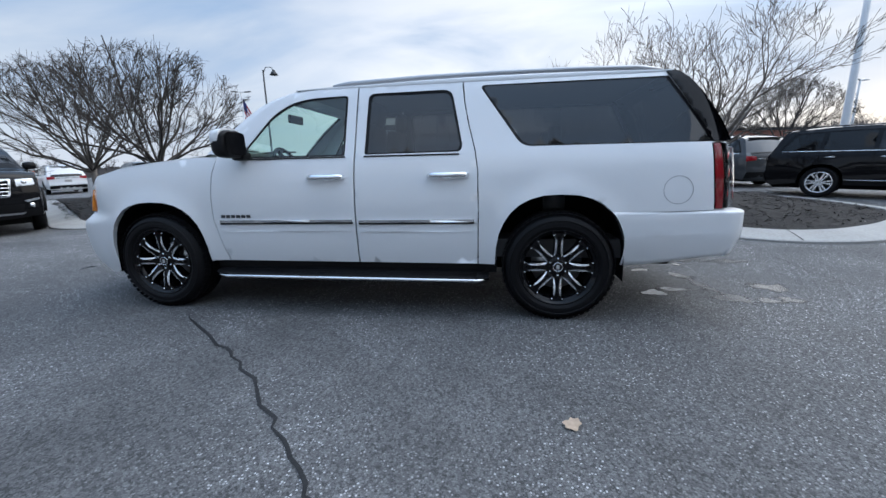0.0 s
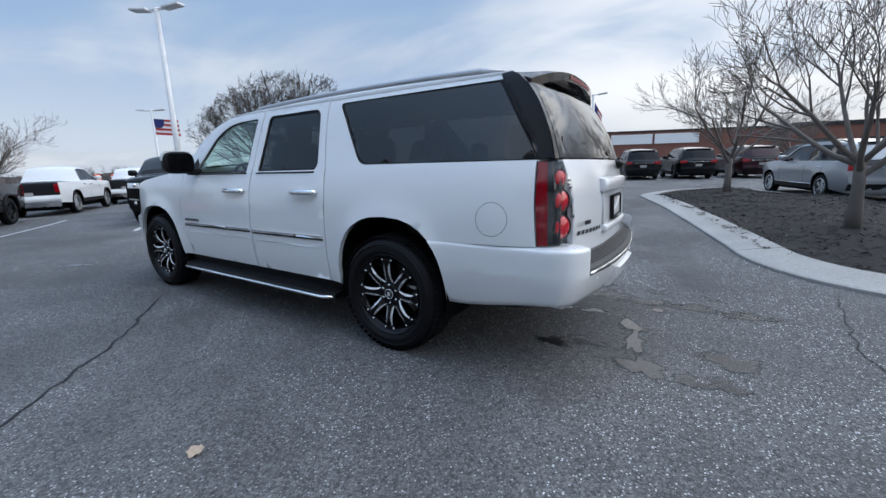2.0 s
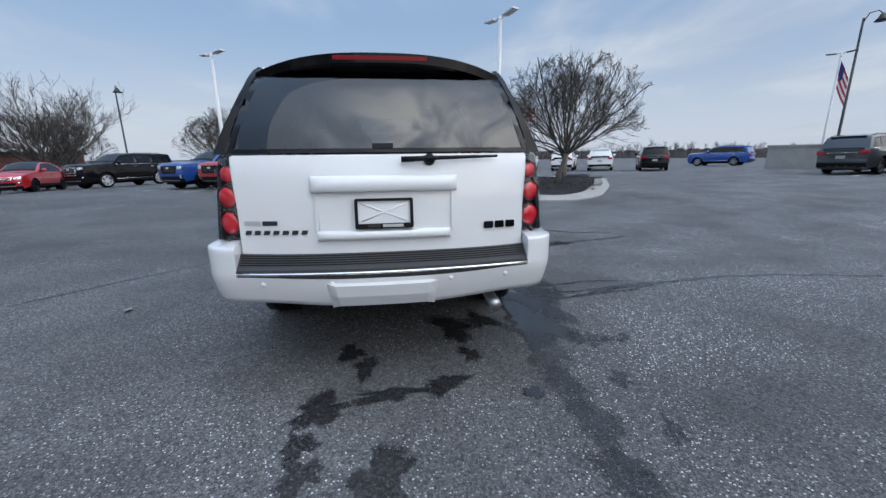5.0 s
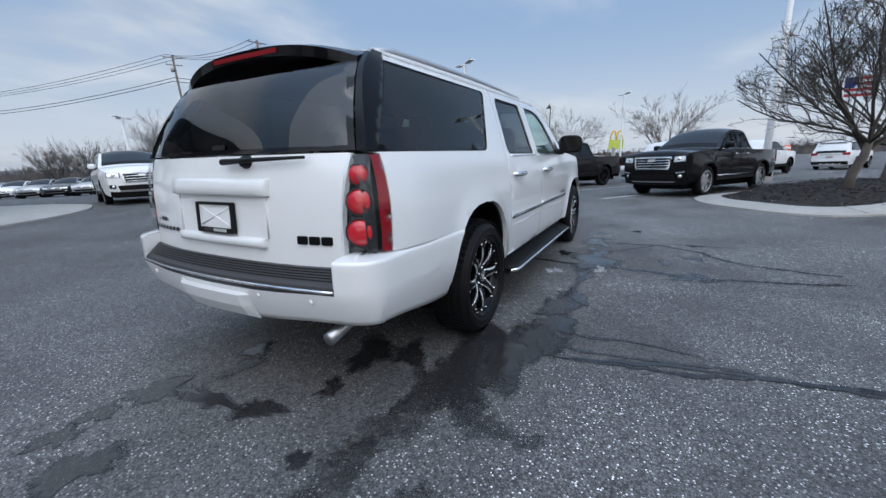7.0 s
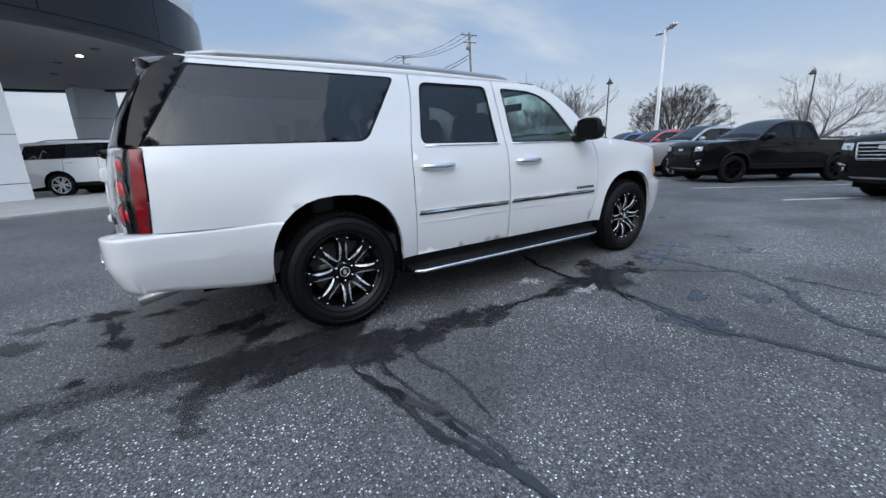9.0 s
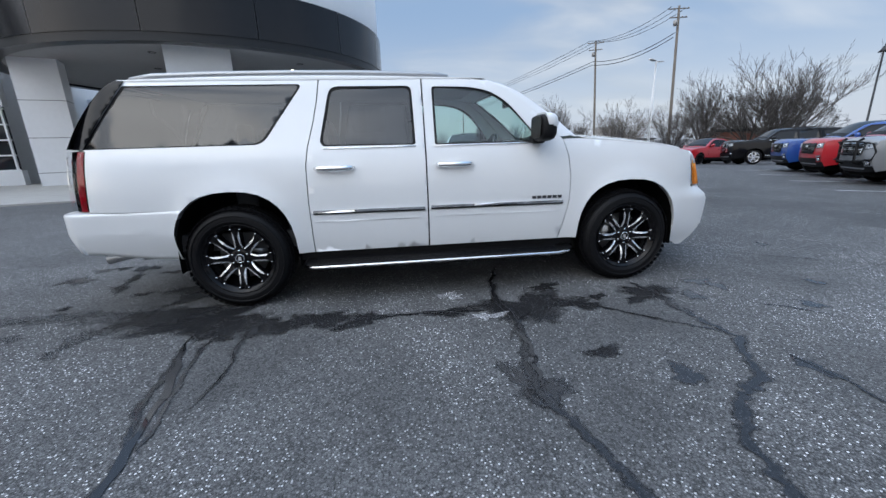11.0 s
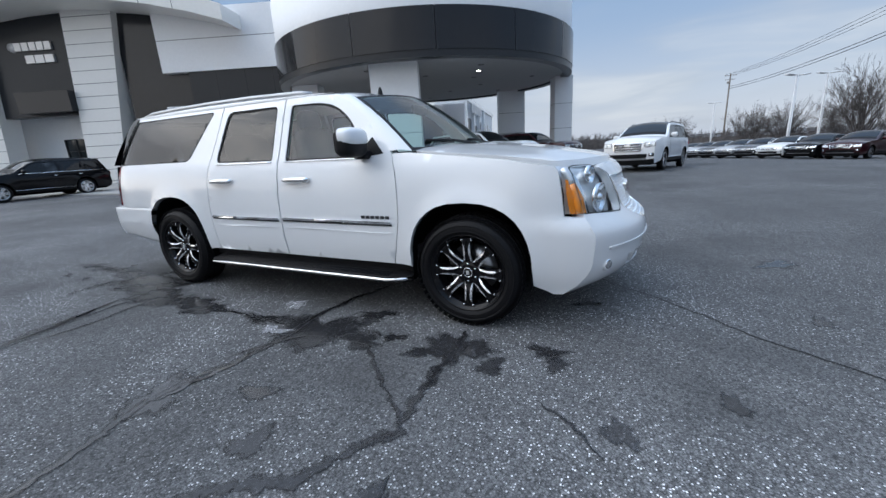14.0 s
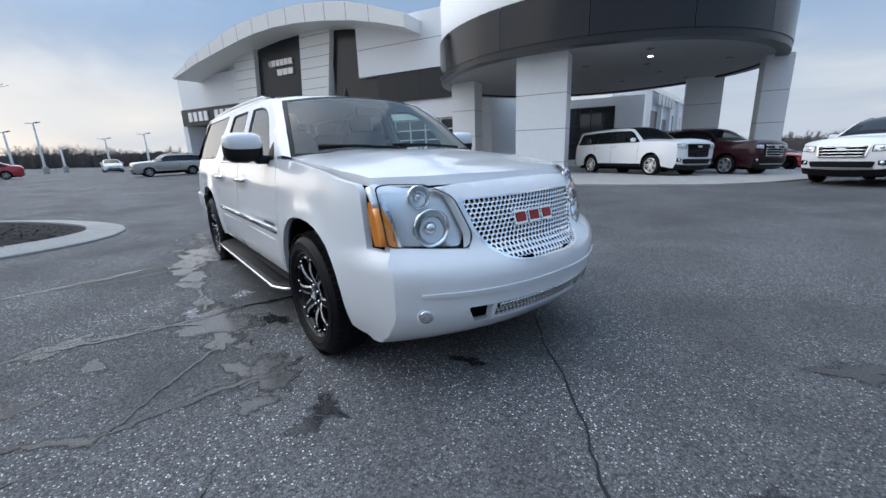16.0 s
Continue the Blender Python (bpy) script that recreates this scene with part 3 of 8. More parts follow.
def build_estate():
    car = thing("estate_car", pose(0, 0, 0), "large white four-door estate car with black alloy wheels on the asphalt", "car")
    for s in (-1, 1):
        inward = lambda u, v, s=s: (0, -s, 0)
        kw = dict(rim=0.035, inward=inward, flip=s > 0, edge=0.045)
        side = yk_side(s)
        # front fender
        fender = [(-2.235, 1.135)] + [(-1.9, 1.195), (-1.5, 1.238), (-1.18, 1.268)] + shift(GAP_A, -0.007)[0:] + [(-1.18, 0.42)]
        fender += ARCH_F[1:-1] + [(-2.116, 0.34), (-2.24, 0.27), (-2.30, 0.27), (-2.39, 0.34), (-2.475, 0.46), (-2.485, 0.54), (-2.495, 0.70), (-2.425, 0.80), (-2.30, 0.815), (-2.285, 0.95), (-2.26, 1.10)]
        sheet("front_fender", fender, side, M_WHITE, car, step=0.05, **kw)
        # doors
        win = rounded(WIN_F, (0.02, 0.03, 0.1, 0.15, 0.2, 0.05, 0.03))
        door_f = GAP_A[::-1] + PILLAR_A + [(0.108, 1.785), (0.108, 0.42)]
        d1 = sheet("front_door", door_f, side, M_WHITE, car, step=0.05, holes=[win], **kw)
        win2 = rounded(WIN_R, (0.02, 0.05, 0.07, 0.07, 0.04))
        door_r = [(0.120, 0.42), (0.120, 1.785), (0.93, 1.785)] + GAP_C[::-1][1:]
        d2 = sheet("rear_door", door_r, side, M_WHITE, car, step=0.05, holes=[win2], **kw)
        # quarter panel
        win3 = rounded(WIN_Q, (0.05, 0.07, 0.01, 0.01))
        quarter = shift(GAP_C, 0.008) + [(0.96, 1.79), (1.6, 1.805), (2.40, 1.79), (2.42, 1.755), (2.70, 1.283), (2.645, 1.275), (2.655, 1.05), (2.675, 0.825), (2.05, 0.813)] + ARCH_R[5:-1] + [(1.186, 0.42)]
        sheet("quarter_panel", quarter, side, M_WHITE, car, step=0.05, holes=[win3], **kw)
        # glass, black reveals
        for name, w, mat, d in (("front_door_glass", win, M_GLASSF, d1), ("rear_door_glass", win2, M_GLASSD, d2), ("quarter_glass", win3, M_GLASSD, car)):
            sheet(name, w, yk_side(s, -0.014 if d is not car else -0.006), mat, d, step=0.05, flip=s > 0)
            mid = Vector((sum(p[0] for p in w) / len(w), sum(p[1] for p in w) / len(w)))
            inner = [tuple(Vector(p) + (mid - Vector(p)).normalized() * 0.022) for p in w]
            sheet("window_seal", w, yk_side(s, -0.008 if d is not car else -0.003), M_TRIM, d, step=0.2, holes=[inner], flip=s > 0, edge=0.05)
        # bright sill strip of the two door windows
        for d, a, b in ((d1, -0.84, 0.04), (d2, 0.19, 0.92)):
            tube("window_sill_strip", [side(a + (b - a) * k / 6, 1.245 - 0.004)[:1] + (s * (yk_w(0, 1.24) + 0.002), 1.243) for k in range(7)], 0.006, M_CHROME if s > 0 else M_TRIM, d)
        # black rear pillar
        pil = [(2.366, 1.778), (2.662, 1.284), (2.75, 1.285), (2.695, 1.45), (2.605, 1.62), (2.545, 1.70), (2.48, 1.76), (2.43, 1.788)]
        sheet("rear_pillar", pil, yk_side(s, 0.008), M_GLOSSB, car, step=0.03, flip=s > 0)
        # side moulding
        for d, a, b in ((d1, -1.045, 0.09), (d2, 0.14, 1.035)):
            for z0, z1, mat, out in ((0.742, 0.762, M_CHROME, 0.012), (0.728, 0.742, M_TRIM, 0.008)):
                sheet("side_moulding", [(a, z0), (b, z0 + 0.006), (b, z1 + 0.006), (a, z1)], yk_side(s, out), mat, d, step=0.15, rim=0.012, inward=inward, flip=s > 0)
            sheet("door_crease", [(a + 0.02, 0.667), (b - 0.02, 0.672), (b - 0.02, 0.680), (a + 0.02, 0.675)], yk_side(s, 0.004), M_WHITE, d, step=0.15, rim=0.006, inward=inward, flip=s > 0)
            # handle
            hx = -0.115 if d is d1 else 0.84
            hand = piece("door_handle", *tube_data([(hx - 0.15 + 0.3 * k / 10, s * (yk_w(0, 1.09) + 0.004 + 0.040 * math.sin(math.pi * min(1, max(0, k / 10))) ** 0.5), 1.093) for k in range(11)],
                         [0.015] + [0.023] * 9 + [0.015], 8), M_CHROME, d, "chrome door handle")
            sheet("handle_cup", rounded([(hx - 0.075, 1.06), (hx + 0.075, 1.06), (hx + 0.06, 1.145), (hx - 0.06, 1.145)], 0.05), yk_side(s, 0.003), M_WHITE2, d, step=0.04, flip=s > 0)
        # name bar on the front door
        for k in range(6):
            x0 = -1.03 + 0.045 * k
            sheet("badge_bar", [(x0, 0.782), (x0 + 0.036, 0.782), (x0 + 0.036, 0.806), (x0, 0.806)], yk_side(s, 0.006), M_GREYBAR, d1, step=0.05, flip=s > 0)
        # running board
        board = new("running_board")
        board.parent = car
        verts, faces = [], []
        prof = [(0.90, 0.36), (0.93, 0.345), (1.03, 0.335), (1.055, 0.325), (1.055, 0.30), (1.03, 0.285), (0.88, 0.285)]
        xs = [-1.17, -1.12, -1.0, -0.5, 0.2, 0.8, 1.06, 1.14]
        pull = [0.10, 0.055, 0.0, 0, 0, 0, 0.0, 0.05]
        for x, q in zip(xs, pull):
            verts += [(x, s * (y - q * (y > 0.92)), z) for y, z in prof]
        m = len(prof)
        for i in range(len(xs) - 1):
            for k in range(m):
                q = (i * m + k, i * m + (k + 1) % m, (i + 1) * m + (k + 1) % m, (i + 1) * m + k)
                faces.append(q if s < 0 else q[::-1])
        faces += [tuple(range(m)), tuple((len(xs) - 1) * m + k for k in range(m))]
        bpy.data.objects.remove(board)
        board = piece("running_board", verts, faces, M_TRIM, car, "black ribbed running board", smooth=False)
        tube("chrome_edge", [(x, s * (1.056 - q), 0.313) for x, q in zip(xs, pull)], 0.013, M_CHROME, board, "chrome strip")
        for k in range(7):
            y = 0.945 + 0.013 * k
            tube("tread_rib", [(-1.0, s * y, 0.345 - 0.1 * (y - 0.93)), (1.05, s * y, 0.345 - 0.1 * (y - 0.93))], 0.0035, M_RUBBER, board, n=4)
        box("sill", (-1.2, min(s * 0.80, s * 0.895), 0.34), (1.2, max(s * 0.80, s * 0.895), 0.44), M_TRIM, car)
        # mirror
        mir = new("door_mirror")
        mir.parent = car
        for nm, z0, z1, mat in (("mirror_cap", 1.32, 1.468, M_WHITE), ("mirror_shell", 1.25, 1.455, M_TRIM)):
            bm = bmesh.new()
            bmesh.ops.create_uvsphere(bm, u_segments=24, v_segments=14, radius=1)
            for v in bm.verts:
                c = v.co
                q = Vector([math.copysign(abs(t) ** 0.62, t) for t in c])
                v.co = Vector((-0.80 + 0.10 * q.x * (1 if q.x < 0 else 0.45), s * (1.075 + 0.135 * q.y), (z0 + z1) / 2 + (z1 - z0) / 2 * q.z))
                if nm == "mirror_cap":
                    v.co.x = min(v.co.x - 0.008, -0.80)
                if v.co.z > 1.40:
                    v.co.x += 0.15 * (v.co.z - 1.40)
            part(nm, bm, mat, mir, smooth=True)
        bm = bmesh.new()
        add_box(bm, (-0.87, 0.885, 1.235), (-0.76, 1.00, 1.30), bevel=0.02)
        for v in bm.verts:
            v.co.y *= s
        part("mirror_arm", bm, M_TRIM, mir)
        sheet("mirror_glass", rounded([(0.965, 1.27), (1.185, 1.28), (1.185, 1.44), (0.965, 1.44)], 0.04), lambda y, z: (-0.752, s * y, z), M_GLOSSB, mir, step=0.1, flip=s > 0)
        sheet("mirror_sail", [(-0.98, 1.27), (-0.845, 1.255), (-0.80, 1.335), (-0.86, 1.40)], yk_side(s, 0.002), M_TRIM, d1, step=0.1, flip=s > 0)
        # head lamp: a housing behind a clear cover, on the front face and round the corner
        lamp = new("headlamp")
        lamp.parent = car
        face = rounded([(s * 0.842, 0.825), (s * 0.475, 0.795), (s * 0.44, 0.86), (s * 0.50, 1.06), (s * 0.60, 1.125), (s * 0.78, 1.135), (s * 0.838, 1.12)], 0.03)
        sheet("lamp_housing", face, yk_front(-0.075), M_LAMPBACK, lamp, step=0.06, flip=s < 0)
        sheet("lamp_cover", face, yk_front(0.003), M_LENS, lamp, "clear lens", step=0.05, flip=s < 0)
        rimf = [tuple(Vector(p) * 0.965 + Vector((s * 0.665, 0.98)) * 0.035) for p in face]
        sheet("lamp_gasket", face, yk_front(0.005), M_TRIM, lamp, step=0.2, holes=[rimf], flip=s < 0)
        sheet("lamp_corner", [(-2.415, 0.822), (-2.30, 0.825), (-2.29, 0.95), (-2.265, 1.10), (-2.305, 1.085), (-2.375, 0.95)], yk_side(s, 0.0), M_LENS, lamp, step=0.06, flip=s > 0)
        sheet("corner_housing", [(-2.415, 0.822), (-2.30, 0.825), (-2.29, 0.95), (-2.265, 1.10), (-2.305, 1.085), (-2.375, 0.95)], yk_side(s, -0.05), M_LAMPBACK, lamp, step=0.06, flip=s > 0)
        sheet("turn_signal", [(s * 0.84, 0.83), (s * 0.790, 0.827), (s * 0.800, 0.93), (s * 0.825, 1.02), (s * 0.838, 1.02)], yk_front(-0.012), M_AMBER, lamp, "amber turn signal", step=0.05, flip=s < 0)
        sheet("lamp_divider", [(s * 0.777, 0.826), (s * 0.790, 0.827), (s * 0.800, 0.93), (s * 0.825, 1.02), (s * 0.812, 1.09), (s * 0.787, 0.93)], yk_front(-0.008), M_CHROME, lamp, step=0.05, flip=s < 0)
        sheet("turn_signal", [(-2.41, 0.826), (-2.335, 0.828), (-2.31, 0.95), (-2.30, 1.05), (-2.325, 1.05), (-2.37, 0.95)], yk_side(s, -0.008), M_AMBER, lamp, "amber turn signal", step=0.05, flip=s > 0)
        for z0, z1, mat in ((0.832, 1.02, M_AMBER), (1.02, 1.115, M_LAMPBACK)):
            tube("turn_signal" if mat is M_AMBER else "lamp_return", [Vector(yk_front(-0.024)(s * 0.846, z0 + (z1 - z0) * k / 4)) for k in range(5)], 0.020, mat, lamp, n=8)
        for y, z, r in ((0.620, 0.905, 0.092), (0.645, 1.062, 0.056)):
            c = Vector(yk_front(-0.03)(s * y, z))
            lathe("reflector", [(r * 0.25, 0.055), (r * 0.6, 0.05), (r * 0.9, 0.02), (r, -0.005), (r * 1.08, -0.008), (r * 1.08, 0.02)], M_CLEARL, lamp, axis="x", n=24,
                  m=Matrix.Translation(c) @ pose(0, 0, 0, 0, 0, -s * 14))
            bm = bmesh.new()
            bmesh.ops.create_uvsphere(bm, u_segments=12, v_segments=8, radius=r * 0.36)
            bm.transform(Matrix.Translation(c + Vector((0.015, 0, 0))))
            part("bulb_shield", bm, M_CHROME, lamp, smooth=True)
        # fog lamp
        fog = lathe("fog_lamp", [(0.0, -0.002), (0.028, -0.005), (0.035, 0.0), (0.038, 0.02)], M_CLEARL, car, "round clear fog lamp", axis="x", n=20,
                    m=Matrix.Translation(yk_front(0.004)(s * 0.74, 0.475)) @ pose(0, 0, 0, 0, 0, -s * 32))
        lathe("fog_bezel", [(0.038, 0.0), (0.047, -0.001), (0.050, 0.02)], M_WHITE, fog, axis="x", n=20,
              m=Matrix.Translation(yk_front(0.004)(s * 0.74, 0.475)) @ pose(0, 0, 0, 0, 0, -s * 32))
        # tail lamp
        tail = new("tail_lamp")
        tail.parent = car
        tside = [(2.655, 1.272), (2.772, 1.272), (2.785, 1.05), (2.79, 0.832), (2.685, 0.832), (2.665, 1.05)]
        sheet("side_lens", [(2.655, 1.272), (2.705, 1.272), (2.725, 1.05), (2.735, 0.832), (2.685, 0.832), (2.665, 1.05)], yk_side(s, 0.003), M_REDL, tail, "red lens", step=0.05, flip=s > 0)
        sheet("side_housing", tside, yk_side(s, -0.018), M_SMOKE, tail, step=0.05, flip=s > 0)
        sheet("side_cover", tside, yk_side(s, 0.005), M_LENS, tail, step=0.05, flip=s > 0)
        tface = rounded([(s * 0.885, 1.275), (s * 0.80, 1.275), (s * 0.775, 0.835), (s * 0.925, 0.83)], 0.015)
        sheet("lamp_housing", tface, yk_rear(-0.032), M_SMOKE, tail, step=0.06, flip=s > 0)
        sheet("lamp_lens", tface, yk_rear(0.006), M_LENS, tail, "clear lens", step=0.05, flip=s > 0)
        for z, mat, r in ((0.925, M_REDB, 0.063), (1.065, M_REDB, 0.058), (1.185, M_REDB, 0.047)):
            y = 0.845 if z < 1.1 else 0.838
            c = Vector(yk_rear(-0.030)(s * y, z))
            lathe("round_lamp", [(0.001, 0.022), (r * 0.5, 0.020), (r * 0.85, 0.012), (r, 0.0)], mat, tail, "red round lamp", axis="x", n=24, m=Matrix.Translation(c) @ pose(0, 0, 0, 0, 0, s * 24))
            lathe("lamp_ring", [(r, -0.005), (r * 1.03, 0.012), (r * 1.12, 0.0)], M_DKMETAL, tail, axis="x", n=24, m=Matrix.Translation(c) @ pose(0, 0, 0, 0, 0, s * 24))
        # wheel wells
        for cx, b in ((-HUB, 0.50), (HUB, 0.53)):
            verts, faces = [], []
            ring = arch(cx, RAD, 0.463, b, 0.30)
            for y in (0.955, 0.60):
                verts += [(x, s * y, z) for x, z in ring]
            k = len(ring)
            faces = [(i, i + 1, k + i + 1, k + i) for i in range(k - 1)] + [tuple(range(k, 2 * k))]
            piece("wheel_well", verts, faces, M_CAVITY, car, smooth=False)
    # fuel door on the near quarter
    ring = [(2.425 + 0.097 * math.cos(a * math.pi / 16), 0.965 + 0.097 * math.sin(a * math.pi / 16)) for a in range(32)]
    ring2 = [(2.425 + 0.092 * math.cos(a * math.pi / 16), 0.965 + 0.092 * math.sin(a * math.pi / 16)) for a in range(32)]
    sheet("fuel_door_gap", ring, yk_side(-1, 0.0012), M_SILVER, car, step=0.2, holes=[ring2])
    # hood
    n = 24
    nose = []
    for k in range(n + 1):
        y = -0.80 + 1.60 * k / n
        nose.append((-2.215 - 0.285 * (1 - abs(y / 0.80) ** 2.3), y))
    hood = [(-1.24, 0.87), (-1.24, -0.87), (-1.6, -0.885), (-2.0, -0.865)] + nose + [(-2.0, 0.865), (-1.6, 0.885)]
    sheet("hood", hood, yk_hood(), M_WHITE, car, step=0.06, rim=0.05, inward=lambda u, v: (-0.45, 0, -1))
    # cowl and wipers
    box("cowl", (-1.36, -0.80, 1.20), (-1.15, 0.80, 1.262), M_TRIM, car, bevel=0.01)
    for a, b in (((-0.62, 0.03), (0.10, 0.085)), ((0.0, 0.03), (0.66, 0.10))):
        p0, p1 = yk_shield(0.02)(*a), yk_shield(0.02)(*b)
        w = tube("front_wiper", [Vector(p0), (Vector(p0) + Vector(p1)) / 2 + Vector((0, 0, 0.012)), Vector(p1)], 0.011, M_TRIM, car, n=6)
    sheet("windshield", [(-0.86, 0.0), (0.86, 0.0), (0.80, 0.35), (0.72, 0.8), (0.68, 1.0), (-0.68, 1.0), (-0.72, 0.8), (-0.80, 0.35)], yk_shield(), M_GLASSF, car, "green tinted windshield", step=0.10, flip=True)
    band = [(-0.86, 0.0), (0.86, 0.0), (0.80, 0.35), (0.72, 0.8), (0.68, 1.0), (-0.68, 1.0), (-0.72, 0.8), (-0.80, 0.35)]
    sheet("windshield_border", band, yk_shield(0.003), M_TRIM, car, step=0.2, holes=[[(y * 0.955, 0.045 + v * 0.915) for y, v in band]], flip=True)
    for s in (-1, 1):
        verts, faces = [], []
        for k in range(9):
            v = k / 8
            a, b = Vector(yk_shield(0.004)(s * (0.86 - 0.18 * v), v)), Vector((0, 0, 0))
            x, z = interp([(i, p[0]) for i, p in enumerate(PILLAR_A)], v * 5), interp([(i, p[1]) for i, p in enumerate(PILLAR_A)], v * 5)
            b = Vector((x, s * yk_w(x, z), z))
            mid = (a + b) / 2 + Vector((-0.012, s * 0.016, 0.012))
            verts += [a, mid, b]
        for k in range(8):
            for j in range(2):
                q = (3 * k + j, 3 * k + j + 1, 3 * k + j + 4, 3 * k + j + 3)
                faces.append(q if s < 0 else q[::-1])
        piece("front_pillar", verts, faces, M_WHITE, car)
    # roof, rails, antenna
    roof = [(-0.60, -0.68), (-0.40, -0.70), (0.5, -0.70), (2.40, -0.67)] + [(2.40 + 0.09 * (1 - (k / 6 - 1) ** 2), -0.66 + 0.11 * k) for k in range(13)] + [(2.40, 0.67), (0.5, 0.70), (-0.40, 0.70), (-0.60, 0.68)]
    front_edge = [(-0.60 - 0.135 * (1 - (y / 0.68) ** 2), y) for y in (0.5, 0.3, 0.1, -0.1, -0.3, -0.5)]
    sheet("roof", roof + front_edge, yk_roof(), M_WHITE, car, step=0.09, rim=0.02, inward=lambda u, v: (0, 0, -1))
    for s in (-1, 1):
        edge = []
        faces = []
        for k in range(25):
            x = -0.42 + 2.84 * k / 24
            top = Vector(yk_roof()(x, s * 0.695))
            low = Vector((x, s * yk_w(x, 1.775), 1.775))
            edge += [top, (top + low) / 2 + Vector((0, s * 0.012, 0.008)), low]
        for k in range(24):
            for j in range(2):
                q = (3 * k + j, 3 * k + j + 1, 3 * k + j + 4, 3 * k + j + 3)
                faces.append(q if s < 0 else q[::-1])
        piece("roof_side", edge, faces, M_WHITE, car)
        rail = [(-0.12, s * 0.655, 1.80)] + [(x, s * 0.655, smooth_interp(ROOF_Z, x) + 0.024) for x in (0.0, 0.6, 1.2, 1.8, 2.2)] + [(2.36, s * 0.65, 1.80)]
        bm = bmesh.new()
        v, f = tube_data(rail, [0.016] + [0.024] * 5 + [0.016], 8)
        ob = piece("roof_rail", v, f, M_SILVER, car, "silver roof rail")
    lathe("antenna_fin", [(0.03, 0), (0.022, 0.03), (0.012, 0.07), (0.0, 0.08)], M_TRIM, car, axis="z", n=10, m=Matrix.Translation((-0.40, 0, 1.815)))
    # front face: upper panel with lamps and grille cut out, bumper with lower opening
    def lampcut(s):
        return [(s * 0.875, 0.825), (s * 0.475, 0.795), (s * 0.44, 0.86), (s * 0.50, 1.06), (s * 0.60, 1.125), (s * 0.78, 1.135), (s * 0.85, 1.12)]
    grille = rounded([(-0.485, 1.045), (-0.44, 0.86), (-0.33, 0.735), (-0.20, 0.705), (0.20, 0.705), (0.33, 0.735), (0.44, 0.86), (0.485, 1.045)], (0.02, 0.1, 0.1, 0.1, 0.1, 0.1, 0.1, 0.02))
    low = rounded([(-0.55, 0.505), (0.55, 0.505), (0.50, 0.41), (-0.50, 0.41)], 0.02)
    fascia = [(-yk_w(smooth_interp(FRONT_X, z), z), z) for z in (0.27, 0.34, 0.42, 0.50, 0.58, 0.66, 0.74, 0.80, 0.825)] + [(-0.478, 0.79), (-0.458, 0.86), (-0.515, 1.06), (-0.57, 1.10)]
    fascia += [(y, 1.112 + 0.012 * (1 - (y / 0.5) ** 2)) for y in (-0.4, -0.2, 0, 0.2, 0.4)]
    fascia += [(-y, z) for y, z in fascia[12::-1]]
    sheet("front_bumper", fascia, yk_front(), M_WHITE, car, "white painted front bumper", step=0.05, holes=[grille, low], rim=0.05, inward=lambda u, v: (1, 0, 0), flip=True)
    sheet("bumper_crease", [(-0.76, 0.585)] + [(y, 0.575) for y in (-0.6, -0.3, 0, 0.3, 0.6)] + [(0.76, 0.585), (0.76, 0.60), (-0.76, 0.60)], yk_front(0.010), M_WHITE, car, step=0.08, rim=0.012, inward=lambda u, v: (1, 0, 0), flip=True)
    g = new("grille")
    g.parent = car
    sheet("grille_back", grille, yk_front(-0.045), M_CAVITY, g, step=0.1, flip=True)
    inner = [tuple(Vector(p) * 0.95 + Vector((0, 0.88)) * 0.05) for p in grille]
    sheet("grille_frame", grille, yk_front(0.003), M_CHROME, g, "chrome frame", step=0.2, holes=[inner], rim=0.03, inward=lambda u, v: (1, 0, 0), flip=True, edge=0.03)

    def mesh_insert(name, region, pitch, wire, depth, parent):
        verts, faces = [], []
        row, z = 0, min(p[1] for p in region)
        while z < max(p[1] for p in region):
            y = min(p[0] for p in region) + (pitch / 2 if row % 2 else 0)
            while y < max(p[0] for p in region):
                if inside((y, z), region):
                    base = len(verts)
                    for rr, dd in ((pitch * 0.62, depth), (pitch * 0.5 - wire, depth + 0.003), (pitch * 0.5 - wire, depth - 0.02)):
                        for a in range(6):
                            t = math.pi / 6 + a * math.pi / 3
                            verts.append(yk_front(dd)(y + rr * math.cos(t), z + rr * 0.86 * math.sin(t)))
                    for i in range(2):
                        for a in range(6):
                            faces.append((base + 6 * i + a, base + 6 * i + 6 + a, base + 6 * i + 6 + (a + 1) % 6, base + 6 * i + (a + 1) % 6))
                y += pitch
            z += pitch * 0.80
            row += 1
        return piece(name, verts, faces, M_CHROME, parent, "chrome honeycomb mesh", smooth=False)
    mesh_insert("grille_mesh", inner, 0.030, 0.004, -0.012, g)
    for s in (-1, 1):
        sheet("intake_divider", [(s * 0.385, 0.40), (s * 0.405, 0.40), (s * 0.415, 0.512), (s * 0.39, 0.512)], yk_front(0.0), M_WHITE, car, step=0.1, rim=0.04, inward=lambda u, v: (1, 0, 0), flip=s > 0)
    sheet("low_back", low, yk_front(-0.06), M_CAVITY, g, step=0.1, flip=True)
    mesh_insert("lower_mesh", [(-0.36, 0.415), (0.36, 0.415), (0.37, 0.50), (-0.37, 0.50)], 0.026, 0.0035, -0.02, g)
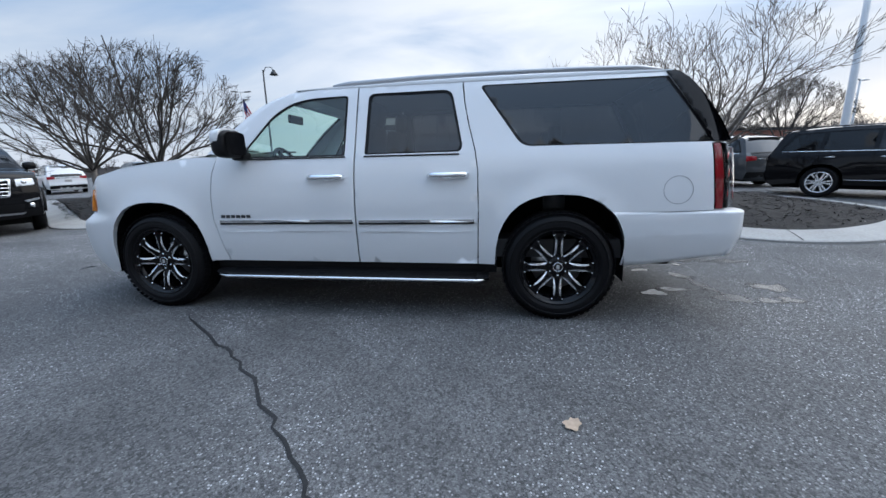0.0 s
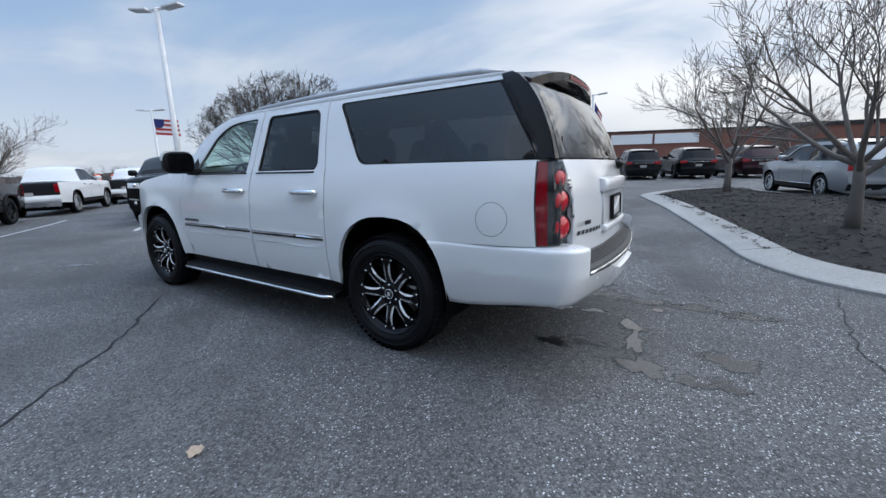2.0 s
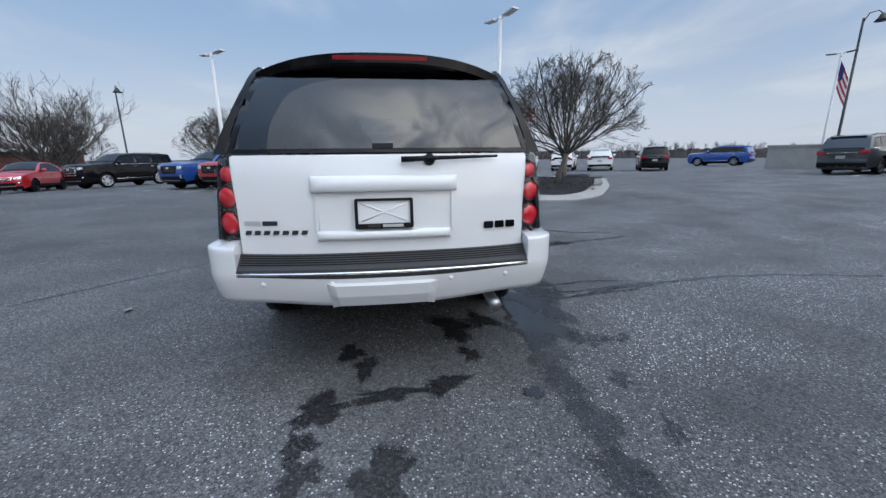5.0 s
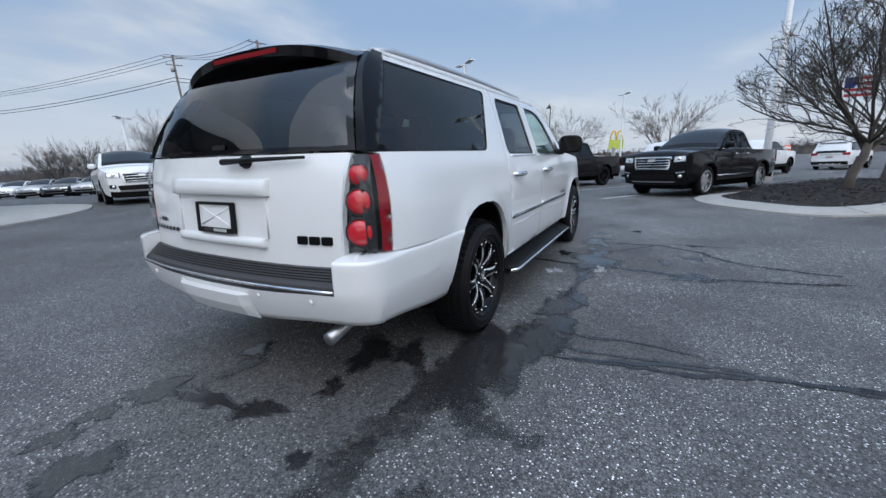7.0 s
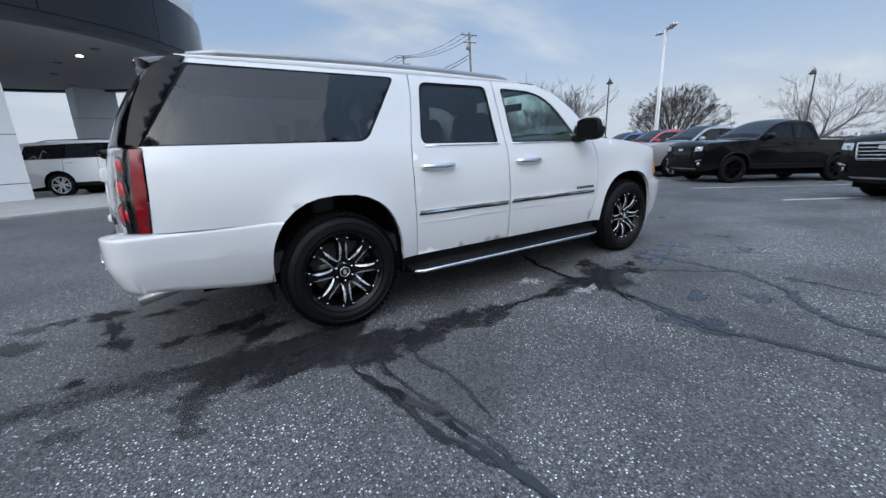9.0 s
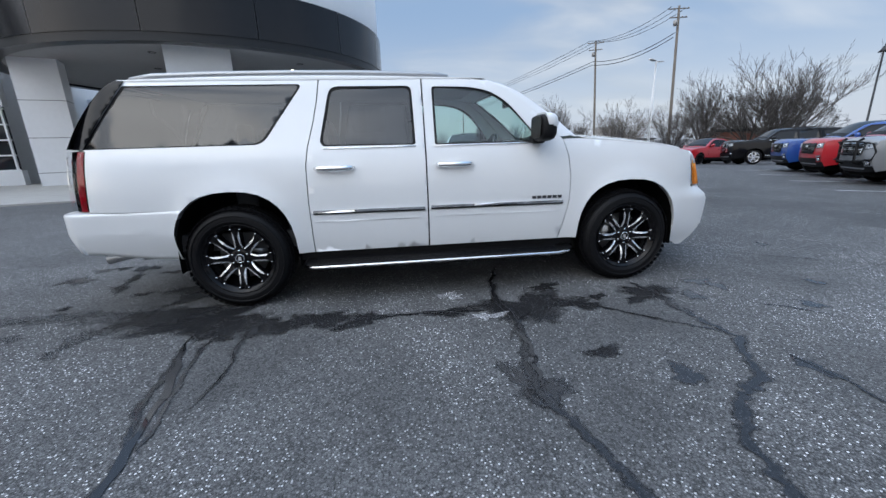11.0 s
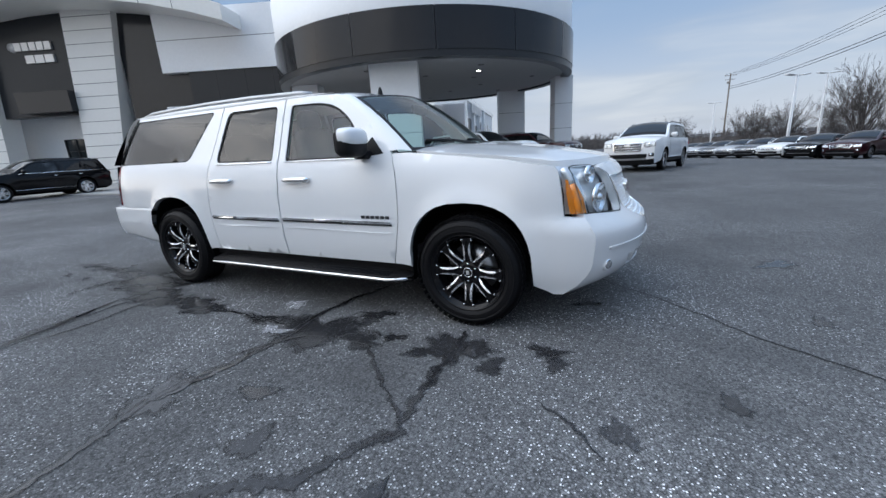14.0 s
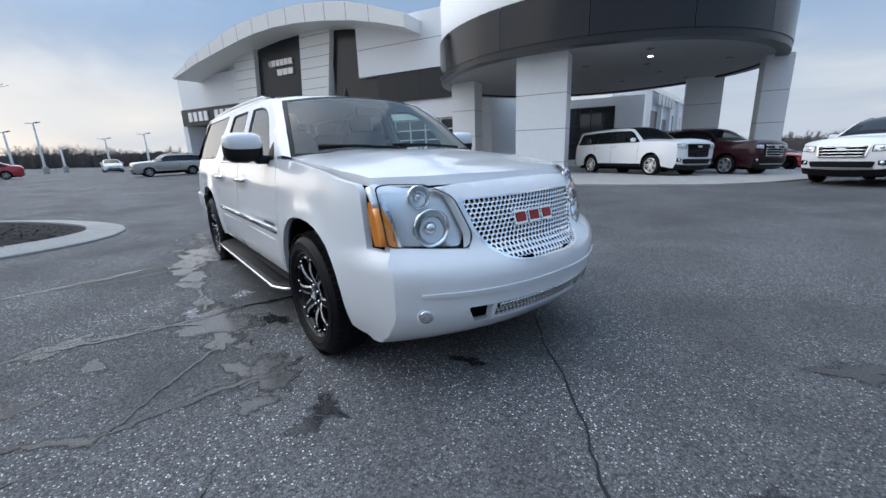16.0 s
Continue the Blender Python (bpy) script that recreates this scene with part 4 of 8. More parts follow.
    # maker's badge as plain red blocks with bright borders
    for k in range(3):
        y0 = -0.165 + 0.115 * k
        sheet("badge_border", rounded([(y0, 0.878), (y0 + 0.10, 0.878), (y0 + 0.10, 0.955), (y0, 0.955)], 0.012), yk_front(0.012), M_CHROME, g, step=0.1, rim=0.03, inward=lambda u, v: (1, 0, 0), flip=True)
        sheet("badge_block", rounded([(y0 + 0.012, 0.89), (y0 + 0.088, 0.89), (y0 + 0.088, 0.943), (y0 + 0.012, 0.943)], 0.008), yk_front(0.016), M_REDL, g, step=0.1, flip=True)
    sheet("air_dam", [(-0.80, 0.25), (0.80, 0.25), (0.82, 0.34), (-0.82, 0.34)], yk_front(-0.06), M_TRIM, car, step=0.1, flip=True)
    # tail: gate, glass, spoiler, bumper
    gate_pl = rounded([(-0.785, 0.70), (0.785, 0.70), (0.785, 1.0), (0.815, 1.283), (-0.815, 1.283), (-0.785, 1.0)], 0.02)
    gate = sheet("tailgate", gate_pl, yk_rear(), M_WHITE, car, "white painted tailgate", step=0.06, rim=0.03, inward=lambda u, v: (-1, 0, 0))
    glass_pl = [(-0.83, 1.293), (0.83, 1.293), (0.80, 1.40), (0.735, 1.62), (0.68, 1.755), (-0.68, 1.755), (-0.735, 1.62), (-0.80, 1.40)]
    sheet("rear_glass", glass_pl, yk_rear(-0.002), M_GLASSR, gate, "dark tinted rear window", step=0.05)
    sheet("glass_border", glass_pl, yk_rear(0.001), M_GLOSSB, gate, step=0.2, holes=[[(y * 0.955, 1.315 + (z - 1.293) * 0.91) for y, z in glass_pl]])
    for s in (-1, 1):
        sheet("pillar_back", [(s * 0.835, 1.29), (s * 0.90, 1.288), (s * 0.845, 1.44), (s * 0.775, 1.62), (s * 0.72, 1.77), (s * 0.69, 1.77), (s * 0.745, 1.62), (s * 0.81, 1.40)], yk_rear(0.0), M_GLOSSB, car, step=0.07, flip=s < 0)
    # spoiler
    verts, faces = [], []
    for k in range(21):
        v = -1 + k / 10
        y = 0.70 * v
        bow = 1 - abs(v) ** 2.5
        drop = 0.05 * abs(v) ** 3
        verts += [(2.36, y, 1.79 + 0.055 * bow), (2.50 + 0.08 * bow, y, 1.80 + 0.045 * bow - drop), (2.57 + 0.07 * bow - 0.03 * abs(v) ** 4, y, 1.785 + 0.045 * bow - drop),
                  (2.57 + 0.07 * bow - 0.03 * abs(v) ** 4, y, 1.735 + 0.045 * bow - drop), (2.45 + 0.09 * bow, y, 1.70 + 0.02 * bow)]
    for k in range(20):
        for j in range(4):
            faces.append((5 * k + j, 5 * k + j + 1, 5 * k + j + 6, 5 * k + j + 5))
    faces += [tuple(range(5)), tuple(100 + j for j in range(5))]
    sp = piece("spoiler", verts, faces, M_GLOSSB, gate, "gloss black roof spoiler", smooth=False)
    verts = [(2.644 - 0.07 * (abs(y) / 0.70) ** 2.5, y, z) for y in (-0.26, 0.0, 0.26) for z in (1.792, 1.814)]
    back = [(x - 0.05, y, z) for x, y, z in verts]
    piece("brake_light", verts + back, [(0, 2, 3, 1), (2, 4, 5, 3), (1, 3, 9, 7), (3, 5, 11, 9), (0, 1, 7, 6), (4, 10, 11, 5), (0, 6, 8, 2), (2, 8, 10, 4)], M_BRAKE, sp, "red high brake light", smooth=False)
    # wiper and handle
    rw = tube("rear_wiper", [yk_rear(0.035)(0.09, 1.255), yk_rear(0.045)(0.3, 1.262), yk_rear(0.04)(0.62, 1.268)], [0.016, 0.011, 0.007], M_TRIM, gate, "black rear wiper")
    lathe("wiper_pivot", [(0.03, -0.03), (0.032, 0.02), (0.02, 0.04), (0, 0.042)], M_TRIM, rw, axis="x", n=14, m=Matrix.Translation(yk_rear(0.0)(0.24, 1.253)))
    sheet("defroster_tab", [(-0.06, 1.315), (0.05, 1.315), (0.05, 1.34), (-0.06, 1.34)], yk_rear(0.006), M_TRIM, gate, step=0.1)
    bar = (-0.39, 0.39, 1.088, 1.175)
    ledge("handle_bar", bar, 0.035, gate)
    sill = (-0.37, 0.35, 0.835, 0.885)
    ledge("plate_sill", sill, 0.03, gate)
    for s in (-1, 1):
        sheet("recess_edge", [(s * 0.355, 0.885), (s * 0.372, 0.885), (s * 0.372, 1.09), (s * 0.355, 1.09)], yk_rear(0.012), M_WHITE, gate, step=0.1, rim=0.012, inward=lambda u, v: (-1, 0, 0), flip=s < 0)
    plate = [(-0.165, 0.895), (0.145, 0.895), (0.145, 1.055), (-0.165, 1.055)]
    sheet("plate_frame", rounded(plate, 0.012), yk_rear(0.026), M_TRIM, gate, "black plate frame", step=0.1, holes=[[(-0.148, 0.922), (0.128, 0.922), (0.128, 1.042), (-0.148, 1.042)]], rim=0.02, inward=lambda u, v: (-1, 0, 0))
    sheet("blank_plate", [(-0.16, 0.90), (0.14, 0.90), (0.14, 1.05), (-0.16, 1.05)], yk_rear(0.016), M_WHITE2, gate, "blank white plate", step=0.1)
    for k in range(2):
        a, b = ((-0.13, 0.935), (0.11, 1.03)) if k else ((-0.13, 1.03), (0.11, 0.935))
        tube("plate_cross", [yk_rear(0.017)(*a), yk_rear(0.017)(*b)], 0.004, M_PANELW, gate, n=5)
    for y0, y1, mat in ((-0.10, -0.03, M_GREYBAR), (-0.02, 0.09, M_PALEBAR)):
        sheet("frame_bar", [(y0, 0.903), (y1, 0.903), (y1, 0.919), (y0, 0.919)], yk_rear(0.028), mat, gate, step=0.1)
    # name bars
    for k in range(7):
        y0 = -0.755 + 0.050 * k
        sheet("badge_bar", [(y0, 0.868), (y0 + 0.034, 0.870), (y0 + 0.040, 0.892), (y0 + 0.008, 0.892)], yk_rear(0.006), M_GREYBAR, gate, step=0.1)
    for y0, y1, mat in ((-0.755, -0.665, M_PALEBAR), (-0.655, -0.575, M_GREYBAR)):
        sheet("dealer_bar", [(y0, 0.918), (y1, 0.918), (y1, 0.942), (y0, 0.942)], yk_rear(0.004), mat, gate, step=0.1)
    for k in range(3):
        y0 = 0.545 + 0.066 * k
        outer = rounded([(y0, 0.868), (y0 + 0.056, 0.868), (y0 + 0.056, 0.908), (y0, 0.908)], 0.008)
        sheet("badge_block", outer, yk_rear(0.007), M_GLOSSB, gate, step=0.1, rim=0.006, inward=lambda u, v: (-1, 0, 0))
    # rear bumper: a skin from arch to arch with squared corners, its lower part drawn in
    def rear_out(y):
        return 2.93 + 0.072 * (1 - min(1, abs(y) / 0.80) ** 2)

    def bumper_line(z):
        xs = HUB + 0.465 * (1 - (max(0, z - RAD) / 0.535) ** 2.5) ** 0.4 + 0.002
        out = []
        for k in range(13):
            x = xs + (2.77 - xs) * k / 12
            flare = smoothstep(2.05, 2.55, x)
            out.append((x, (yk_w(x, 0.80) + 0.008) * (1 - flare) + (0.984 - 0.02 * (x - 2.4)) * flare))
        x0, y0 = out[-1]
        for k in range(1, 9):
            t = k / 9
            out.append(((1 - t) ** 3 * x0 + 3 * t * (1 - t) ** 2 * 2.865 + 3 * t * t * (1 - t) * 2.905 + t**3 * 2.93,
                        (1 - t) ** 3 * y0 + 3 * t * (1 - t) ** 2 * 0.966 + 3 * t * t * (1 - t) * 0.915 + t**3 * 0.80))
        for k in range(11):
            y = 0.80 - 0.08 * k
            out.append((rear_out(y), y))
        return out

    def drawn_in(x, y, z, side):
        d = 0.004 * (z < 0.648) + 0.075 * max(0, (0.645 - z) / 0.20) ** 1.4
        return (x - (0.25 if side else 1.0) * d, y - math.copysign((0.75 if side else 0.35) * d * min(1, abs(y) / 0.5), y), z)
    rows = [0.0, 0.04, 0.12, 0.25, 0.40, 0.52, 0.575, 0.585, 0.70, 0.85, 0.95, 0.985, 1.0]
    verts, faces = [], []
    for v in rows:
        line = bumper_line(0.41 + 0.405 * v)
        full = line + [(x, -y) for x, y in line[::-1][1:]]
        for x, y in full:
            zb = 0.402 + 0.085 * smoothstep(2.15, 2.85, x) - 0.035 * smoothstep(0.75, 0.25, abs(y))
            z = zb + (0.815 - zb) * v
            side = x < 2.80
            px, py, pz = drawn_in(x, y, z, side)
            lip = 0.03 if v == 0 else 0.010 if v == 1.0 else 0.003 if v > 0.98 else 0.0
            verts.append((px - lip * (0 if side else 1), py - math.copysign(lip * (1 if side else 0.3), y), pz + (0.012 if v == 0 else 0)))
    m = len(full)
    for i in range(len(rows) - 1):
        for k in range(m - 1):
            q = (i * m + k, i * m + k + 1, (i + 1) * m + k + 1, (i + 1) * m + k)
            inner = 21 <= k and k + 1 <= m - 22
            if inner and sum(verts[j][2] for j in q) / 4 > 0.648:
                continue
            faces.append(q[::-1])
    bumper = piece("rear_bumper", verts, faces, M_WHITE, car, "white painted rear bumper")
    for s in (-1, 1):
        top = bumper_line(0.815)[:22]
        tv = [(x - (0.010 if x > 2.8 else 0), s * (y - (0.010 if x < 2.8 else 0.003)), 0.815) for x, y in top]
        mid = [(x - 0.05 * smoothstep(2.6, 2.9, x), s * (y - 0.045 * (1 if x < 2.9 else 0.2)), 0.824) for x, y in top]
        inner = [(x - 0.16 * smoothstep(2.55, 2.9, x), s * (y - 0.11 * (1 if x < 2.9 else 0.0)), 0.830) for x, y in top]
        q = len(tv)
        fs = []
        for j in (0, 1):
            for k in range(q - 1):
                f = (j * q + k, j * q + k + 1, (j + 1) * q + k + 1, (j + 1) * q + k)
                fs.append(f if s < 0 else f[::-1])
        piece("bumper_shelf", tv + mid + inner, fs, M_WHITE, bumper)
        cheek = [(2.927, 0.645), (2.930, 0.66), (2.929, 0.805), (2.915, 0.817), (2.75, 0.830), (2.72, 0.645)]
        piece("bumper_end", [(x, s * 0.7995, z) for x, z in cheek] + [(x, s * 0.792, z) for x, z in cheek], [tuple(range(6)), tuple(range(6, 12))] + [(k, (k + 1) % 6, 6 + (k + 1) % 6, 6 + k) for k in range(6)], M_WHITE, bumper, smooth=False)
    verts, faces = [], []
    for k in range(25):
        y = -0.795 + 1.59 * k / 24
        out = rear_out(y)
        back = yk_rear(0.004)(y, 0.77)[0]
        verts += [(back - 0.02, y, 0.764), (back + 0.012, y, 0.762), (out - 0.020, y, 0.706), (out - 0.002, y, 0.694), (out, y, 0.682), (out - 0.004, y, 0.646), (out - 0.05, y, 0.643)]
    for k in range(24):
        for j in range(6):
            faces.append((7 * k + j, 7 * k + j + 1, 7 * k + j + 8, 7 * k + j + 7))
    pad = piece("step_pad", verts, faces, M_PAD, bumper, "dark grey ribbed step pad", smooth=False)
    tube("chrome_strip", [(rear_out(-0.79 + 1.58 * k / 24) + 0.001, -0.79 + 1.58 * k / 24, 0.673) for k in range(25)], 0.0085, M_CHROME, pad, "chrome strip")
    for j in range(5):
        t = 0.12 + 0.18 * j
        tube("pad_rib", [((yk_rear(0.016)(y, 0.77)[0]) * (1 - t) + (rear_out(y) - 0.02) * t, y, 0.763 - 0.056 * t) for y in [-0.78 + 1.56 * k / 20 for k in range(21)]], 0.0035, M_RUBBER, pad, n=4)
    # towing cover: a shallow raised box under the pad
    verts, faces = [], []
    prof = [(0.616, 0.0), (0.606, 0.030), (0.54, 0.036), (0.475, 0.026), (0.452, -0.03)]
    for k in range(13):
        u = -1 + k / 6
        for z, d in prof:
            y = u * (0.30 - 0.10 * (0.616 - z)) - 0.03
            edge = 0.0 if abs(u) == 1 else 1.0
            verts.append((rear_out(y) - 0.004 - 0.075 * max(0, (0.645 - z) / 0.20) ** 1.4 + d * edge, y, z))
    for k in range(12):
        for j in range(4):
            faces.append((5 * k + j, 5 * k + j + 1, 5 * k + j + 6, 5 * k + j + 5))
    piece("towing_cover", verts, faces, M_WHITE, bumper, smooth=False)
    for y in (-0.66, -0.30, 0.34, 0.66):
        lathe("parking_sensor", [(0.0, 0.004), (0.012, 0.003), (0.014, 0)], M_WHITE2, bumper, axis="x", n=12, m=Matrix.Translation((rear_out(y) - 0.006, y, 0.615)))
    tube("exhaust_pipe", [(2.40, 0.62, 0.44), (2.6, 0.62, 0.42), (2.84, 0.64, 0.375)], 0.036, M_ALLOY, car, "steel exhaust pipe", n=14)
    # underside and cabin
    box("underbody", (-2.25, -0.74, 0.385), (2.5, 0.74, 0.47), M_CAVITY, car)
    box("cabin_floor", (-1.2, -0.88, 0.46), (2.55, 0.88, 0.60), M_DASH, car)
    cab = new("cabin")
    cab.parent = car
    for y in (-0.42, 0.42):
        for x, back in ((-0.25, 0.18), (0.72, 0.16)):
            pillow("seat_base", (x - 0.28, y - 0.26, 0.60), (x + 0.25, y + 0.26, 0.95), M_SEAT, cab, power=0.35)
            pillow("seat_back", (-0.08, -0.26, 0), (0.08, 0.26, 0.66), M_SEAT, cab, m=pose(x + 0.24, y, 0.88, 0, 12, 0), power=0.4)
            pillow("headrest", (-0.055, -0.13, 0), (0.055, 0.13, 0.20), M_SEAT, cab, m=pose(x + 0.40, y, 1.50, 0, 8, 0))
    pillow("third_bench", (1.55, -0.66, 0.62), (1.75, 0.66, 1.32), M_SEAT, cab, power=0.3)
    for y in (-0.36, 0.36):
        pillow("headrest", (1.62, y - 0.12, 1.30), (1.72, y + 0.12, 1.47), M_SEAT, cab)
    box("dashboard", (-1.30, -0.80, 0.80), (-0.86, 0.80, 1.235), M_DASH, cab, bevel=0.06)
    wheel_m = Matrix.Translation((-0.72, -0.40, 1.17)) @ pose(0, 0, 0, 0, 65, 0)
    ring = [wheel_m @ Vector((0.19 * math.cos(k * math.pi / 12), 0.19 * math.sin(k * math.pi / 12), 0)) for k in range(25)]
    sw = tube("steering_wheel", ring, 0.016, M_DASH, cab, n=8)
    for a in (0.2, 2.0, math.pi - 0.2 + 0.4):
        tube("spoke", [wheel_m @ Vector((0, 0, 0.0)), wheel_m @ Vector((0.18 * math.cos(a), 0.18 * math.sin(a), 0))], 0.02, M_DASH, sw, n=6)
    box("rear_view_mirror", (-0.84, -0.13, 1.60), (-0.81, 0.13, 1.68), M_TRIM, cab, bevel=0.01)
    box("headliner", (-0.45, -0.66, 1.755), (2.35, 0.66, 1.775), M_SOFFIT, cab)
    # wheels
    wheel = build_wheel()
    for x, s in ((-HUB, -1), (HUB, -1), (-HUB, 1), (HUB, 1)):
        m = pose(x, s * 0.865, RAD - 0.004, 0, 0 * (1 if x < 0 else 2), 0 if s < 0 else 180)
        w = wheel if (x, s) == (-HUB, -1) else copy_thing(wheel, m)
        w.matrix_basis = m
        w.parent = car
    return car


def build_wheel():
    """A black alloy wheel with machined spoke faces; its outer face looks to -y."""
    w = new("wheel")
    R, half = RAD, 0.135
    tyre = [(0.284, -half + 0.02), (0.292, -half - 0.004), (0.325, -half - 0.012), (0.362, -half - 0.002), (0.385, -half + 0.022), (R - 0.004, -half + 0.05), (R, -0.05), (R, 0.05), (R - 0.004, half - 0.05), (0.362, half), (0.284, half - 0.01)]
    t = lathe("tyre", tyre, M_RUBBER, w, "black rubber tyre", n=56)
    verts, faces = [], []
    for k in range(56):
        for y0, y1, ph in ((-0.125, -0.085, 0.0), (-0.07, -0.025, 0.5), (-0.015, 0.03, 0.0), (0.045, 0.09, 0.5)):
            a0, a1 = 2 * math.pi * (k + ph) / 56, 2 * math.pi * (k + ph + 0.72) / 56
            b = len(verts)
            rr = R + 0.004 if abs(y0 + y1) < 0.15 else R - 0.006
            for rad in (rr, R - 0.01):
                for y, a in ((y0, a0), (y1, a0), (y1, a1), (y0, a1)):
                    verts.append((rad * math.cos(a), y, rad * math.sin(a)))
            faces += [(b, b + 1, b + 2, b + 3), (b, b + 4, b + 5, b + 1), (b + 1, b + 5, b + 6, b + 2), (b + 2, b + 6, b + 7, b + 3), (b + 3, b + 7, b + 4, b)]
    for r, d in ((0.352, 0.0035), (0.312, 0.0030)):
        lathe("sidewall_ring", [(r - 0.006, -half - 0.007), (r - 0.002, -half - 0.0095 - d), (r + 0.002, -half - 0.0095 - d), (r + 0.006, -half - 0.003)], M_RUBBER, t, n=56)
    tr = piece("tread", verts, faces, M_RUBBER, t, smooth=False)
    tagged(tr, kind="stuff")
    rim = [(0.288, -0.132), (0.282, -0.136), (0.276, -0.125), (0.262, -0.112), (0.248, -0.104), (0.240, -0.06), (0.235, 0.03), (0.0, 0.035)]
    lathe("rim", rim, M_GLOSSB, w, "gloss black rim", n=48)
    lathe("brake_disc", [(0.19, 0.02), (0.19, 0.0), (0.07, 0.0)], M_ALLOY, w, n=32)
    # eight spokes, each with a milled strip along both edges
    def face_y(r):
        return -0.088 - 0.030 * smoothstep(0.05, 0.17, r) + 0.004 * smoothstep(0.20, 0.255, r)
    for k in range(8):
        turn = Matrix.Rotation(2 * math.pi * k / 8, 4, "Y")
        bm = bmesh.new()
        half_w = [(0.055, 0.024), (0.090, 0.030), (0.140, 0.027), (0.190, 0.028), (0.225, 0.034), (0.256, 0.050)]
        rim_pts = [(r, c) for r, c in half_w] + [(r, -c) for r, c in half_w[::-1]]
        lo = [bm.verts.new((r, face_y(r), c * 0.90)) for r, c in rim_pts]
        mid = [bm.verts.new((r, face_y(r) + 0.006, c)) for r, c in rim_pts]
        hi = [bm.verts.new((r, -0.040, c * 1.05)) for r, c in rim_pts]
        n = len(rim_pts)
        for i in range(5):
            bm.faces.new((lo[i], lo[i + 1], lo[n - 2 - i], lo[n - 1 - i]))
        for i in range(n):
            j = (i + 1) % n
            bm.faces.new((lo[i], mid[i], mid[j], lo[j]))
            bm.faces.new((mid[i], hi[i], hi[j], mid[j]))
        bm.transform(turn)
        bmesh.ops.recalc_face_normals(bm, faces=bm.faces)
        sp = part("spoke", bm, M_GLOSSB, w)
        # groove down the middle of the spoke
        bm = bmesh.new()
        g = [(0.10, 0.005), (0.17, 0.008), (0.235, 0.011)]
        vs = [bm.verts.new((r, face_y(r) - 0.0008, c)) for r, c in g] + [bm.verts.new((r, face_y(r) - 0.0008, -c)) for r, c in g[::-1]]
        bm.faces.new(vs)
        bm.transform(turn)
        part("spoke_groove", bm, M_CAVITY, sp)
        for d in (-1, 1):
            line = [(0.083, 0.030, 0.0035), (0.100, 0.0245, 0.0055), (0.130, 0.0215, 0.0068), (0.165, 0.0205, 0.0075), (0.195, 0.0215, 0.0065), (0.222, 0.0265, 0.0015)]
            bm = bmesh.new()
            up, dn = [], []
            for r, c, h in line:
                up.append(bm.verts.new((r, face_y(r) + 0.0015, d * (c + h))))
                dn.append(bm.verts.new((r, face_y(r) - 0.0035, d * (c - h))))
            for i in range(len(line) - 1):
                bm.faces.new((up[i], up[i + 1], dn[i + 1], dn[i]))
            bm.transform(turn)
            bmesh.ops.recalc_face_normals(bm, faces=bm.faces)
            for f in bm.faces:
                if f.normal.y > 0:
                    f.normal_flip()
            part("milled_strip", bm, M_BRIGHT, sp, "bright milled strip")
    lathe("hub", [(0.085, -0.05), (0.085, -0.082), (0.072, -0.094), (0.045, -0.096)], M_GLOSSB, w, n=32)
    cap = lathe("centre_cap", [(0.045, -0.09), (0.045, -0.104), (0.038, -0.108), (0.0, -0.108)], M_GLOSSB, w, n=24)
    lathe("cap_ring", [(0.030, -0.1085), (0.030, -0.110), (0.036, -0.110), (0.036, -0.1085)], M_BRIGHT, cap, n=24)
    box("cap_mark", (-0.012, -0.1105, -0.015), (0.010, -0.1082, 0.015), M_PALEBAR, cap)
    for k in range(6):
        a = 2 * math.pi * (k + 0.5) / 6
        c, s = 0.064 * math.cos(a), 0.064 * math.sin(a)
        lathe("lug_nut", [(0.009, -0.09), (0.009, -0.103), (0.005, -0.108), (0, -0.108)], M_CHROME, w, n=8, m=Matrix.Translation((c, 0, s)))
    for k in range(16):
        a = 2 * math.pi * (k // 2) / 8 + (0.15 if k % 2 else -0.15)
        lathe("rivet", [(0.0065, -0.118), (0.006, -0.129), (0.0, -0.130)], M_BRIGHT, w, n=6, m=Matrix.Translation((0.246 * math.cos(a), 0.008, 0.246 * math.sin(a))))
    return w


build_estate()

# ---- ground ----
def build_ground():
    xs = sorted({-900, -500, -300, -200, -140, -100, -80, -66, -54, -46, -40, 40, 48, 60, 80, 120, 200, 300, 500, 900} | {round(-36 + 2.0 * k, 2) for k in range(37)} | {round(-11 + 0.5 * k, 2) for k in range(45)})
    ys = xs
    verts = []
    for x in xs:
        for y in ys:
            gx, gy = max(-60, min(60, x)), max(-60, min(60, y))
            verts.append((x, y, ground_z(gx, gy)))
    n = len(ys)
    faces = [(i * n + j, (i + 1) * n + j, (i + 1) * n + j + 1, i * n + j + 1) for i in range(len(xs) - 1) for j in range(n - 1)]
    ob = piece("ground", verts, faces, M_ASPHALT)
    tagged(ob, "worn grey asphalt car park with pale stone chips", "ground", kind="structure")


def on_ground(poly, lift):
    """Verts of a flat outline laid on the ground."""
    return [(x, y, ground_z(x, y) + lift) for x, y in poly]


def flat(name, poly, mat, lift=0.004, label="", category="", kind="structure", parent=None, step=0.5):
    ob = sheet(name, poly, lambda x, y: (x, y, ground_z(x, y) + lift), mat, parent, step=step)
    return tagged(ob, label, category, kind=kind)


def rim_fade(ob, values):
    """How far each point lies from the rim of its stain, 0 to 1."""
    at = ob.data.attributes.new("fade", "FLOAT", "POINT")
    at.data.foreach_set("value", values)


